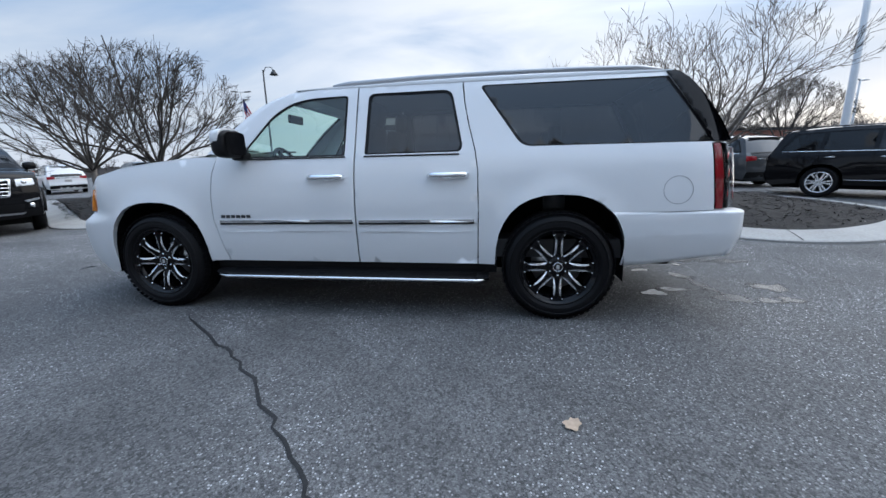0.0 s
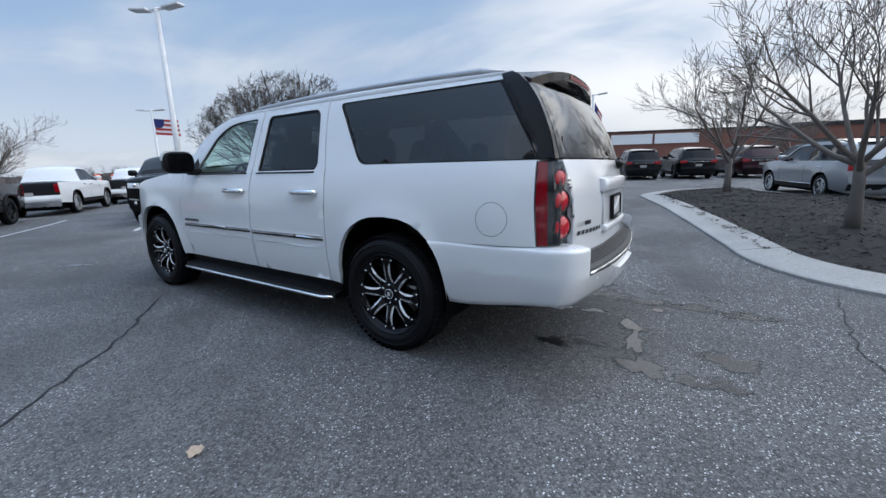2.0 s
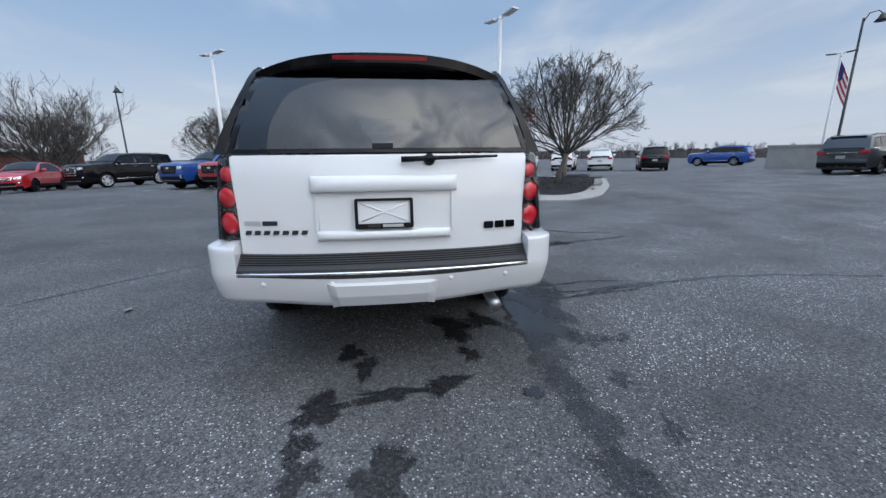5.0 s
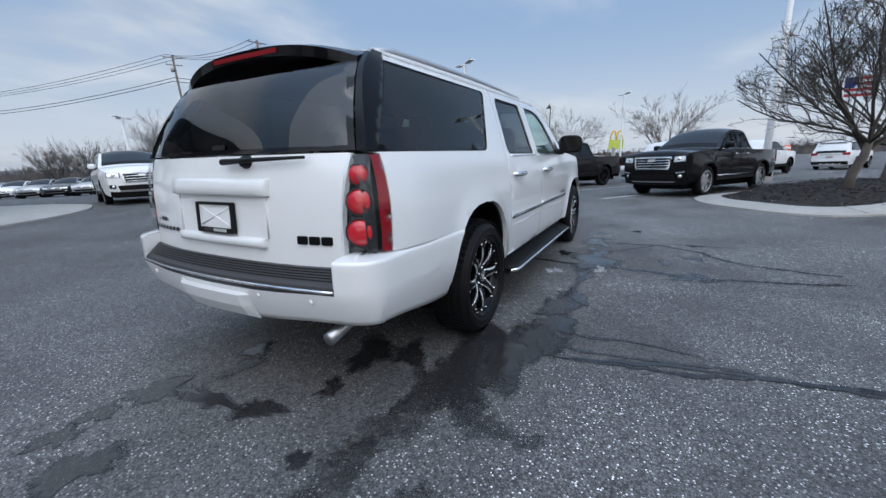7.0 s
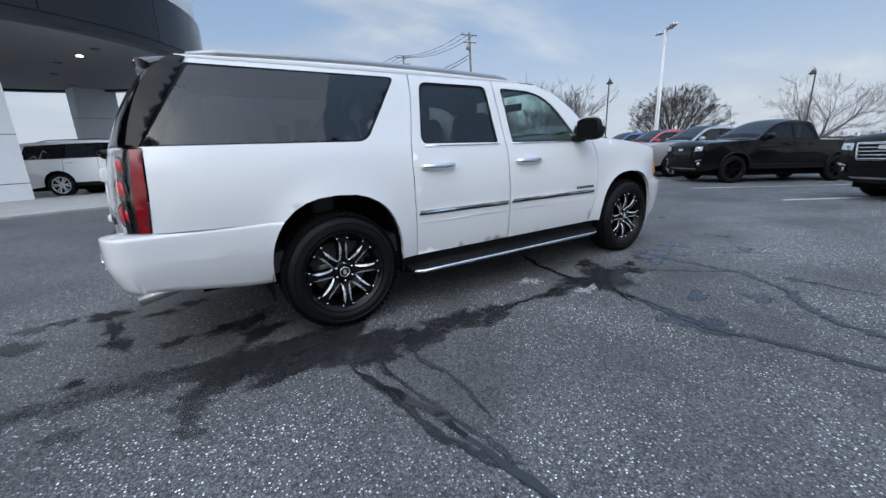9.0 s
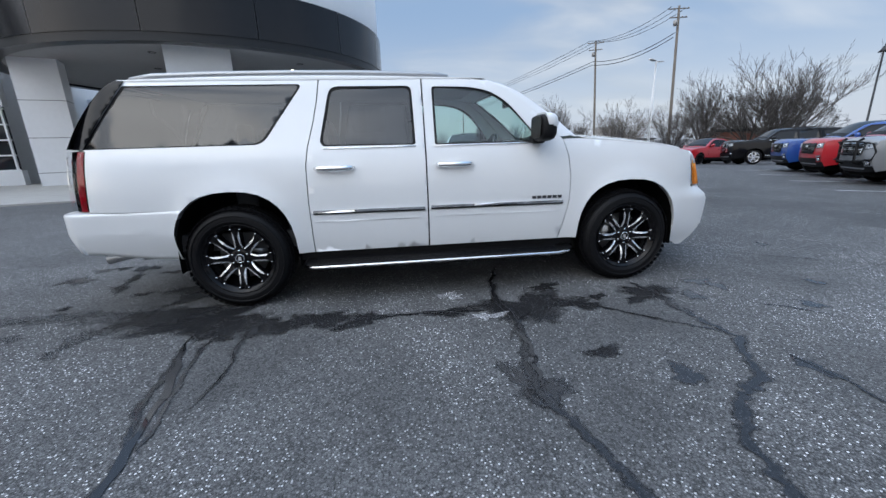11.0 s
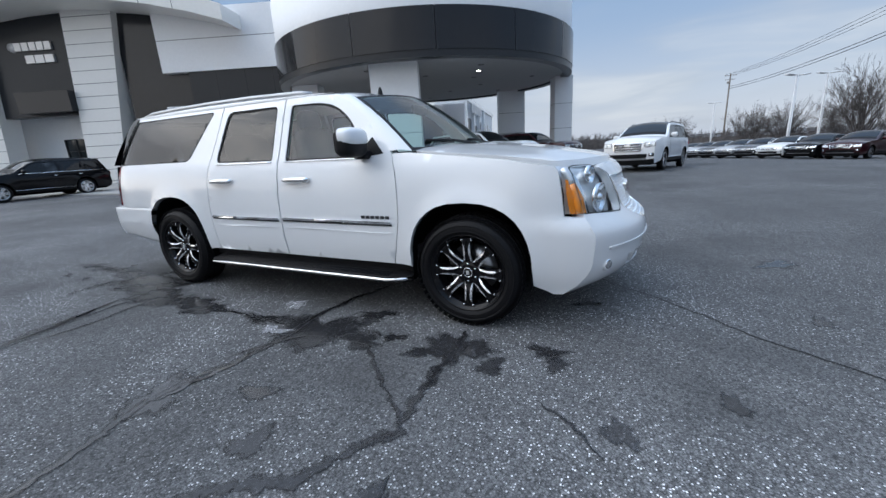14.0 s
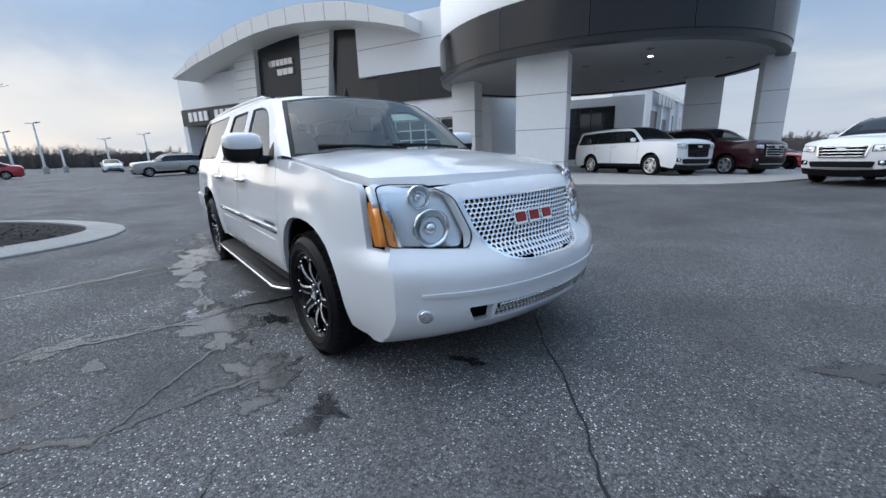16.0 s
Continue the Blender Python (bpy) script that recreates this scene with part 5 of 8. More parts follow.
def ribbon(name, line, width, mat, lift=0.004, jag=0.0, seed=0, label="", category="", taper=True, sub=6):
    """A ragged strip along a line on the ground."""
    rnd = random.Random(seed)
    pts = []
    for a, b in zip(line, line[1:]):
        for k in range(sub):
            t = k / sub
            pts.append(Vector((a[0] + (b[0] - a[0]) * t + rnd.uniform(-jag, jag), a[1] + (b[1] - a[1]) * t + rnd.uniform(-jag, jag))))
    pts.append(Vector(line[-1]))
    verts, faces = [], []
    for i, p in enumerate(pts):
        d = (pts[min(i + 1, len(pts) - 1)] - pts[max(i - 1, 0)]).normalized()
        q = Vector((-d.y, d.x))
        end = min(1, i / 3, (len(pts) - 1 - i) / 3) if taper else 1
        for s in (-1, 0, 1):
            w = width * (0.2 + 0.8 * end) * (rnd.uniform(0.5, 1.3) if jag else 1)
            v = p + s * q * w / 2
            verts.append((v.x, v.y, ground_z(v.x, v.y) + lift))
    for i in range(len(pts) - 1):
        for j in (0, 1):
            faces.append((3 * i + j, 3 * i + j + 1, 3 * i + j + 4, 3 * i + j + 3)[::-1])
    ob = piece(name, verts, faces, mat, smooth=False)
    rim_fade(ob, [1.0 if k % 3 == 1 else 0.0 for k in range(len(verts))])
    return tagged(ob, label, category, kind="structure")


def blob(name, x, y, rx, ry, turn, mat, seed, lift=0.003, rough=0.35, label="", category=""):
    rnd = random.Random(seed)
    ph = [rnd.uniform(0, 6.3) for _ in range(5)]
    poly = []
    for k in range(44):
        a = 2 * math.pi * k / 44
        r = 1 + rough * (0.5 * math.sin(2 * a + ph[0]) + 0.45 * math.sin(3 * a + ph[1]) + 0.35 * math.sin(5 * a + ph[2]) + 0.25 * math.sin(9 * a + ph[3])) + rnd.uniform(-0.12, 0.12) * rough * 2
        u, v = rx * max(0.25, r) * math.cos(a), ry * max(0.25, r) * math.sin(a)
        c, s = math.cos(turn), math.sin(turn)
        poly.append((x + c * u - s * v, y + s * u + c * v))
    verts, faces, fade = [(x, y, ground_z(x, y) + lift)], [], [1.0]
    for r, f in ((0.35, 1.0), (0.62, 0.8), (0.85, 0.45), (1.15, 0.0)):
        verts += [(x + (px - x) * r, y + (py - y) * r, ground_z(px, py) + lift) for px, py in poly]
        fade += [f] * 44
    faces += [(0, 1 + k, 1 + (k + 1) % 44) for k in range(44)]
    for i in range(3):
        faces += [(1 + 44 * i + k, 45 + 44 * i + k, 45 + 44 * i + (k + 1) % 44, 1 + 44 * i + (k + 1) % 44) for k in range(44)]
    ob = piece(name, verts, faces, mat, smooth=False)
    rim_fade(ob, fade)
    return tagged(ob, label, category, kind="structure")


def kerb_island(name, outer, width, mound, label):
    """A raised concrete kerb round a bed of dark mulch."""
    n = len(outer)
    mid = Vector((sum(p[0] for p in outer) / n, sum(p[1] for p in outer) / n))
    pts = [Vector(p) for p in outer]

    def inset(d):
        out = []
        for i in range(n):
            e = (pts[(i + 1) % n] - pts[i - 1]).normalized()
            q = Vector((-e.y, e.x))
            out.append(pts[i] + q * d)
        return out
    rings = [(0.0, -0.02), (0.0, 0.032), (0.03, 0.045), (width * 0.45, 0.078), (width * 0.90, 0.105), (width * 0.97, 0.105), (width, 0.098), (width * 1.02, 0.02)]
    verts, faces = [], []
    for d, z in rings:
        verts += [(p.x, p.y, ground_z(p.x, p.y) + z) for p in inset(d)]
    for r in range(len(rings) - 1):
        for i in range(n):
            faces.append((r * n + i, r * n + (i + 1) % n, (r + 1) * n + (i + 1) % n, (r + 1) * n + i))
    kerb = tagged(piece(name, verts, faces, M_CONC, smooth=False), label, "kerb", kind="structure")
    # joints across the kerb
    a_ring, b_ring = inset(0.004), inset(width * 0.97)
    for i in range(4, n, 11):
        e = (pts[(i + 1) % n] - pts[i - 1]).normalized() * 0.008
        line = [(a_ring[i].lerp(b_ring[i], t), h) for t, h in ((0, 0.047), (0.45, 0.082), (0.93, 0.109), (1, 0.109))]
        v = [(q.x + f * e.x, q.y + f * e.y, ground_z(q.x, q.y) + h) for q, h in line for f in (-1, 1)]
        piece("kerb_joint", v, [(2 * k, 2 * k + 1, 2 * k + 3, 2 * k + 2) for k in range(3)], M_TAR, kerb, smooth=False)
    bed = [tuple(p) for p in inset(width * 0.98)]
    rim = np.array(bed)

    def up(x, y):
        d = math.sqrt(np.min((rim[:, 0] - x) ** 2 + (rim[:, 1] - y) ** 2))
        return (x, y, ground_z(x, y) + 0.075 + mound * smoothstep(0, 1.6, d) + 0.02 * noise.noise((x * 4, y * 4, 0)))
    ob = sheet("mulch_bed", bed, up, M_MULCH, step=0.28)
    tagged(ob, "bed of dark shredded mulch inside a kerb", "mulch", kind="structure")
    return up


build_ground()
outer_r = rounded([(1.8, 11.8), (2.7, 8.8), (3.4, 6.1), (3.85, 4.1), (4.0, 3.2), (4.45, 2.4), (5.15, 1.95), (6.1, 1.95), (7.2, 2.5), (8.2, 3.3), (8.9, 4.3), (8.9, 6.3), (8.0, 9.0), (6.0, 13.2), (4.6, 15.6), (2.6, 14.2), (2.1, 13.0)], 0.5, 3)
bed_r = kerb_island("kerb_island", outer_r, 0.55, 0.12, "pale concrete kerb round a planted island")
outer_l = rounded([(-8.0, 2.85), (-6.5, 2.9), (-5.1, 4.1), (-4.9, 4.9), (-5.5, 6.0), (-8.4, 7.9), (-13.0, 10.4), (-16.5, 11.3), (-18.0, 9.9), (-15.2, 8.0)], 0.6, 3)
bed_l = kerb_island("kerb_island", outer_l, 0.55, 0.14, "pale concrete kerb round a planted island")


def scatter(name, outline, up, mat, count, seed, size, label):
    """Small shreds strewn over a bed."""
    rnd = random.Random(seed)
    xs, ys = [p[0] for p in outline], [p[1] for p in outline]
    mid = Vector((sum(xs) / len(xs), sum(ys) / len(ys)))
    inner = [tuple(mid + (Vector(p) - mid) * 0.86) for p in outline]
    verts, faces = [], []
    while len(faces) < count:
        x, y = rnd.uniform(min(xs), max(xs)), rnd.uniform(min(ys), max(ys))
        if not inside((x, y), inner):
            continue
        z = up(x, y)[2] + rnd.uniform(0.0, 0.012)
        a, l, w = rnd.uniform(0, 6.283), size * rnd.uniform(0.5, 1.4), size * rnd.uniform(0.12, 0.3)
        e, g = Vector((math.cos(a), math.sin(a), rnd.uniform(-0.4, 0.4))) * l / 2, Vector((-math.sin(a), math.cos(a), rnd.uniform(-0.5, 0.5))) * w / 2
        b, c = len(verts), Vector((x, y, z + 0.01))
        verts += [c - e - g, c + e - g, c + e + g, c - e + g]
        faces.append((b, b + 1, b + 2, b + 3))
    ob = piece(name, verts, faces, mat, smooth=False)
    tagged(ob, label, "mulch", kind="stuff")


scatter("mulch_shreds", outer_r, bed_r, M_CHIPS, 9000, 3, 0.07, "dark shredded bark strewn over the planted bed")
scatter("mulch_shreds", outer_l, bed_l, M_CHIPS, 7000, 4, 0.07, "dark shredded bark strewn over the planted bed")
scatter("pale_litter", outer_r, bed_r, M_STONES, 160, 5, 0.04, "pale scraps of litter and stone in the mulch")
scatter("pale_litter", outer_l, bed_l, M_STONES, 120, 6, 0.04, "pale scraps of litter and stone in the mulch")

# ---- parked vehicles ----
SHAPES = {
    "suv": dict(out=[(0.475, 0.15), (0.492, 0.24), (0.498, 0.36), (0.497, 0.49), (0.485, 0.585), (0.40, 0.635), (0.24, 0.672), (0.205, 0.70), (0.09, 0.90), (0.03, 0.955), (-0.10, 0.99), (-0.25, 0.985), (-0.40, 0.955), (-0.435, 0.92), (-0.478, 0.66), (-0.493, 0.58), (-0.495, 0.40), (-0.50, 0.32), (-0.485, 0.20), (-0.465, 0.16)],
                kinds="bffffhhgggrrrrgbbbbb", belt=0.65,
                win=[[(0.17, 0.675), (0.075, 0.87), (0.04, 0.91), (-0.095, 0.93), (-0.10, 0.67)], [(-0.115, 0.67), (-0.11, 0.93), (-0.27, 0.925), (-0.285, 0.67)], [(-0.30, 0.67), (-0.288, 0.92), (-0.385, 0.90), (-0.435, 0.68)]]),
    "fullsize": dict(out=[(0.478, 0.16), (0.494, 0.24), (0.499, 0.36), (0.499, 0.54), (0.492, 0.635), (0.40, 0.672), (0.25, 0.69), (0.215, 0.71), (0.125, 0.90), (0.08, 0.955), (-0.05, 0.985), (-0.25, 0.985), (-0.45, 0.965), (-0.472, 0.93), (-0.487, 0.70), (-0.494, 0.60), (-0.496, 0.40), (-0.50, 0.32), (-0.487, 0.20), (-0.47, 0.16)],
                     kinds="bffffhhgggrrrrgbbbbb", belt=0.665,
                     win=[[(0.185, 0.69), (0.11, 0.87), (0.08, 0.905), (-0.045, 0.925), (-0.05, 0.685)], [(-0.065, 0.685), (-0.06, 0.925), (-0.22, 0.92), (-0.235, 0.685)], [(-0.25, 0.685), (-0.238, 0.92), (-0.425, 0.90), (-0.455, 0.69)]]),
    "pickup": dict(out=[(0.475, 0.20), (0.49, 0.28), (0.498, 0.40), (0.496, 0.56), (0.483, 0.64), (0.40, 0.668), (0.235, 0.69), (0.205, 0.71), (0.105, 0.92), (0.06, 0.97), (-0.01, 1.0), (-0.075, 0.99), (-0.115, 0.95), (-0.145, 0.70), (-0.155, 0.68), (-0.30, 0.675), (-0.485, 0.67), (-0.495, 0.62), (-0.495, 0.42), (-0.50, 0.34), (-0.485, 0.27)],
                   kinds="bffffhhgggrrrgbtttbbb", belt=0.69,
                   win=[[(0.175, 0.715), (0.09, 0.89), (0.06, 0.935), (-0.0, 0.945), (0.0, 0.71)], [(-0.015, 0.71), (-0.012, 0.945), (-0.085, 0.935), (-0.125, 0.725), (-0.125, 0.71)]]),
    "sedan": dict(out=[(0.475, 0.14), (0.49, 0.24), (0.495, 0.36), (0.487, 0.48), (0.465, 0.55), (0.38, 0.61), (0.22, 0.665), (0.19, 0.69), (0.06, 0.92), (0.0, 0.975), (-0.08, 1.0), (-0.16, 0.985), (-0.22, 0.95), (-0.355, 0.755), (-0.40, 0.735), (-0.475, 0.70), (-0.49, 0.60), (-0.493, 0.42), (-0.49, 0.24), (-0.47, 0.16)],
                  kinds="bffffhhgggrrrgbbbbbb", belt=0.66,
                  win=[[(0.135, 0.685), (0.04, 0.90), (0.0, 0.94), (-0.075, 0.95), (-0.07, 0.685)], [(-0.085, 0.685), (-0.09, 0.95), (-0.19, 0.92), (-0.30, 0.74), (-0.29, 0.685)]]),
}


def refine(out, kinds, n=3):
    """The profile run through by a smooth curve, with the kind of each stretch kept."""
    pts, ks = [], ""
    for i in range(len(out) - 1):
        p0, p1, p2, p3 = (Vector(out[min(max(j, 0), len(out) - 1)]) for j in (i - 1, i, i + 1, i + 2))
        m1, m2 = (p2 - p0) * 0.30, (p3 - p1) * 0.30
        lim = (p2 - p1).length
        m1 *= min(1, lim / max(m1.length, 1e-6))
        m2 *= min(1, lim / max(m2.length, 1e-6))
        for k in range(n):
            t = k / n
            pts.append(tuple((2 * t**3 - 3 * t * t + 1) * p1 + (t**3 - 2 * t * t + t) * m1 + (3 * t * t - 2 * t**3) * p2 + (t**3 - t * t) * m2))
            ks += kinds[i]
    return pts + [tuple(out[-1])], ks + kinds[len(out) - 2]


def parked_template(kind, L, W, H, base, rad, style):
    """A parked vehicle, nose to +x, standing on z = 0."""
    sh = SHAPES["fullsize" if style.get("tall") else kind]
    out, kinds = refine([(x * L, z * H) for x, z in sh["out"]], "v" + sh["kinds"][1:])
    belt = sh["belt"] * H
    half = W / 2

    def w(x, z):
        q = z / H
        k = smooth_interp([(0.1, 0.90), (0.22, 0.965), (0.36, 0.995), (0.46, 1.0), (sh["belt"] - 0.03, 0.975), (sh["belt"] + 0.02, 0.935), (0.85, 0.83), (0.95, 0.765), (1.0, 0.70)], q)
        e = abs(x) / L
        if e > 0.35:
            k *= 1 - (0.13 if kind != "pickup" else 0.09) * ((e - 0.35) / 0.15) ** 2.6
        for c in ax:
            d = math.hypot(x - c, z - rad) / (rad * 1.2)
            k += 0.016 * math.exp(-(((d - 1.05) / 0.22) ** 2)) if 0.15 < q < 0.6 else 0
        return half * k
    hx = base / 2 + (0.02 * L)
    ax = [hx, hx - base]
    root = thing(f"{kind}_template", pose(0, 0, 0), "x", "car")
    bows = {"f": 0.14 if kind != "pickup" else 0.09, "v": 0.13 if kind != "pickup" else 0.08, "b": 0.09, "h": 0.045, "g": 0.10, "r": 0.05, "t": 0.0}
    low = (0.245 if kind == "pickup" else 0.20) * H
    arches = [arch(c, rad, rad * 1.17, rad * 1.22, low, 2.2, 8) for c in ax]
    sill = [(ax[1] + rad * 1.17, low)] + [(ax[0] - rad * 1.17, low)]
    loop = out + [(ax[1] - rad * 1.17, low)] + arches[1][::-1][1:-1] + sill + arches[0][::-1][1:-1] + [(ax[0] + rad * 1.17, low)]
    wins = [rounded([(x * L, z * H) for x, z in p], 0.035, 2) for p in sh["win"]]
    # one opening for all side windows, with black posts between the panes
    first, last = sh["win"][0], sh["win"][-1]
    m = 0.012
    band = [(first[0][0] + 2 * m, first[0][1] - m)] + [(x + m, z + m) for x, z in first[1:-2]] + [(first[-2][0], first[-2][1] + m)]
    for p in sh["win"][1:-1]:
        band += [(p[2][0], p[2][1] + m)]
    band += [(x, z + m) for x, z in last[1:2]] + [(x - m, z + m * (1 if z > sh["belt"] + 0.1 else -1)) for x, z in last[2:]] + [(first[0][0] - 0.1, first[0][1] - m)]
    band = rounded([(x * L, z * H) for x, z in band], 0.03, 2)
    for s in (-1, 1):
        side = lambda x, z, s=s, o=0.0: (x, s * (w(x, z) + o), z)
        sheet("body_side", loop, side, M_WHITE, root, step=0.13, holes=[band], flip=s > 0, edge=0.09)
        sheet("window_surround", band, lambda x, z, s=s: (x, s * (w(x, z) - 0.008), z), M_GLOSSB, root, step=0.25, holes=wins, flip=s > 0, edge=0.12)
        for wn_ in wins:
            sheet("side_window", wn_, lambda x, z, s=s: (x, s * (w(x, z) - 0.016), z), M_GLASSP, root, step=0.25, flip=s > 0, edge=0.15)
        if style.get("chrome") or kind == "suv":
            xa, xb = first[0][0] * L + 0.03, min(x for x, z in last) * L
            tube("belt_strip", [(xa + (xb - xa) * k / 6, s * (w(xa + (xb - xa) * k / 6, belt + 0.01) + 0.004), belt + 0.012 * H / 1.7) for k in range(7)], 0.011, M_CHROME, root, n=5)
        # dark cladding along the sill
        clad = [(ax[1] + rad * 1.17, low - 0.03), (ax[0] - rad * 1.17, low - 0.03), (ax[0] - rad * 1.17, low + 0.09), (ax[1] + rad * 1.17, low + 0.09)]
        sheet("sill_cladding", clad, lambda x, z, s=s: (x, s * (w(x, z) + 0.012), z), M_TRIM, root, step=0.3, flip=s > 0)
        tube("sill_strip", [(ax[1] + rad * 1.2, s * (half + 0.008), low + 0.10), (ax[0] - rad * 1.2, s * (half + 0.008), low + 0.10)], 0.012, M_CHROME if style.get("chrome") or kind == "suv" else M_TRIM, root, n=5)
        # door seams
        for x0 in [(sh["win"][i][-1][0] + sh["win"][i + 1][0][0]) / 2 * L for i in range(min(2, len(sh["win"]) - 1))] + [first[0][0] * L + 0.10]:
            sheet("door_seam", [(x0 - 0.006, low + 0.1), (x0 + 0.006, low + 0.1), (x0 + 0.006, belt - 0.01), (x0 - 0.006, belt - 0.01)], lambda x, z, s=s: (x, s * (w(x, z) + 0.002), z), M_CAVITY, root, step=0.3, flip=s > 0, edge=0.1)
        for c in ax:
            ring = arch(c, rad, rad * 1.165, rad * 1.215, low, 2.2, 8)
            k = len(ring)
            verts = [(x, s * (w(x, z) - 0.004), z) for x, z in ring] + [(x, s * (half - 0.42), z) for x, z in ring]
            piece("wheel_well", verts, [(i, i + 1, k + i + 1, k + i) for i in range(k - 1)] + [tuple(range(k, 2 * k))], M_CAVITY, root, smooth=False)
            wheel_m = pose(c, s * (half - 0.125), rad, 0, 0, 0 if s < 0 else 180)
            make_parked_wheel(root, wheel_m, rad, style)
        # handles, mirror
        for p in wins[:2]:
            hxx = min(q[0] for q in p) + 0.16
            z = belt - 0.13
            tube("door_handle", [(hxx - 0.1, s * (w(hxx, z) + 0.006), z), (hxx, s * (w(hxx, z) + 0.035), z), (hxx + 0.1, s * (w(hxx, z) + 0.006), z)], 0.014, M_CHROME if style.get("chrome") or kind == "suv" else M_TRIM, root, n=5)
        mx = max(q[0] for q in wins[0]) - 0.10
        bm = bmesh.new()
        bmesh.ops.create_uvsphere(bm, u_segments=12, v_segments=8, radius=1)
        for v in bm.verts:
            q = Vector([math.copysign(abs(t) ** 0.65, t) for t in v.co])
            v.co = Vector((mx + 0.075 * q.x, s * (half + 0.06 + 0.115 * q.y), belt + 0.11 + 0.085 * q.z))
        part("mirror_cap", bm, M_CHROME if style.get("chrome") else M_WHITE, root, smooth=True)
        box("mirror_arm", (mx - 0.04, min(s * half * 0.88, s * (half + 0.02)), belt + 0.01), (mx + 0.04, max(s * half * 0.88, s * (half + 0.02)), belt + 0.06), M_TRIM, root)
    # skin over the middle: nose, hood, windshield, roof, back
    groups = []
    names = {"b": "lower_body", "v": "front_valance", "f": "nose", "h": "hood", "g": "window_pane", "r": "roof", "t": "bed_cover"}
    for i in range(len(out) - 1):
        k = kinds[i]
        if groups and groups[-1][0] == k:
            groups[-1][1].append(i + 1)
        else:
            groups.append((k, [i, i + 1]))

    def bow_at(i):
        return sum(bows[kinds[min(max(j, 0), len(out) - 1)]] for j in range(i - 3, i + 3)) / 6

    def skin(i, v, off=0.0):
        x, z = out[i]
        a, b = out[max(i - 1, 0)], out[min(i + 1, len(out) - 1)]
        t = Vector((b[0] - a[0], b[1] - a[1])).normalized()
        nrm = Vector((t.y, -t.x))
        if nrm.dot(Vector((x, z - 0.5 * H))) < 0:
            nrm = -nrm
        q = bow_at(i) * (1 - abs(v) ** 2.4) + off
        return Vector((x + nrm.x * q, v * w(x, z), z + nrm.y * q))

    def strip(name, idx, vs, mat, off=0.0):
        verts = [skin(i, v, off) for i in idx for v in vs]
        n = len(vs)
        faces = [(r * n + c, r * n + c + 1, (r + 1) * n + c + 1, (r + 1) * n + c)[::-1] for r in range(len(idx) - 1) for c in range(n - 1)]
        return piece(name, verts, faces, mat, root)
    even = [-1 + 2 * c / 14 for c in range(15)]
    for k, idx in groups:
        if k == "g":
            lim = 0.90 if out[idx[0]][0] > 0 else 0.83
            strip("window_pane", idx, [lim * v for v in even], M_GLASSP)
            for s in (-1, 1):
                strip("window_pillar", idx, [lim, (1 + lim) / 2, 1.0] if s > 0 else [-1.0, -(1 + lim) / 2, -lim], M_WHITE)
            strip("window_edge", idx[:2], [lim * v for v in even], M_TRIM, 0.004)
        else:
            strip(names[k], idx, even, M_TRIM if k in "tv" else M_WHITE)

    def face_at(front, off):
        ids = [i for i in range(len(out)) if (out[i][0] > 0.4 * L) == front and abs(out[i][0]) > 0.4 * L and out[i][1] < 0.72 * H]
        tab = sorted((out[i][1], out[i][0], i) for i in ids)

        def at(y, z):
            x = interp([(q[0], q[1]) for q in tab], z)
            bow = interp([(q[0], bow_at(q[2])) for q in tab], z)
            q = bow * (1 - min(1, abs(y) / w(x, z)) ** 2.4) + off
            return (x + (q if front else -q), y, z)
        return at
    f, r = face_at(True, 0.014), face_at(False, 0.014)
    zl = (0.585 if style.get("tall") else 0.53 if kind == "suv" else 0.50 if kind == "sedan" else 0.575) * H
    gh = 0.215 * H if style.get("tall") else 0.16 * H if kind == "pickup" else 0.145 * H if kind == "suv" else 0.11 * H
    gw = half * (0.52 if kind == "pickup" else 0.50)
    gpoly = rounded([(-gw * 0.94, zl - gh), (gw * 0.94, zl - gh), (gw * 1.06, zl + 0.05), (-gw * 1.06, zl + 0.05)], 0.04)
    sheet("grille", gpoly, f, M_GLOSSB, root, step=0.14, flip=True)
    sheet("grille_frame", gpoly, face_at(True, 0.024), M_TRIM if style.get("dark") else M_CHROME, root, step=0.3, edge=0.1, holes=[[tuple(Vector(q) * 0.93 + Vector((0, zl - gh / 2 + 0.02)) * 0.07) for q in gpoly]], flip=True)
    for k in range(style.get("bars", 3)):
        z = zl - gh + (gh + 0.05) * (k + 0.5) / style.get("bars", 3)
        tube("grille_bar", [Vector(face_at(True, 0.022)(gw * 0.95 * (-1 + 2 * c / 10), z)) for c in range(11)], 0.013, M_TRIM if style.get("dark") else M_CHROME, root, n=5)
    sheet("grille_badge", rounded([(-0.10, zl - 0.08), (0.10, zl - 0.08), (0.10, zl - 0.01), (-0.10, zl - 0.01)], 0.03), face_at(True, 0.036), M_PALEBAR, root, step=0.2, flip=True)
    sheet("lower_intake", rounded([(-half * 0.62, 0.25 * H), (half * 0.62, 0.25 * H), (half * 0.66, 0.335 * H), (-half * 0.66, 0.335 * H)], 0.04), f, M_TRIM, root, step=0.14, flip=True)
    sheet("bumper_bar", rounded([(-half * 0.60, 0.222 * H), (half * 0.60, 0.222 * H), (half * 0.66, 0.243 * H), (-half * 0.66, 0.243 * H)], 0.01), face_at(True, 0.03), M_ALLOY, root, step=0.14, flip=True)
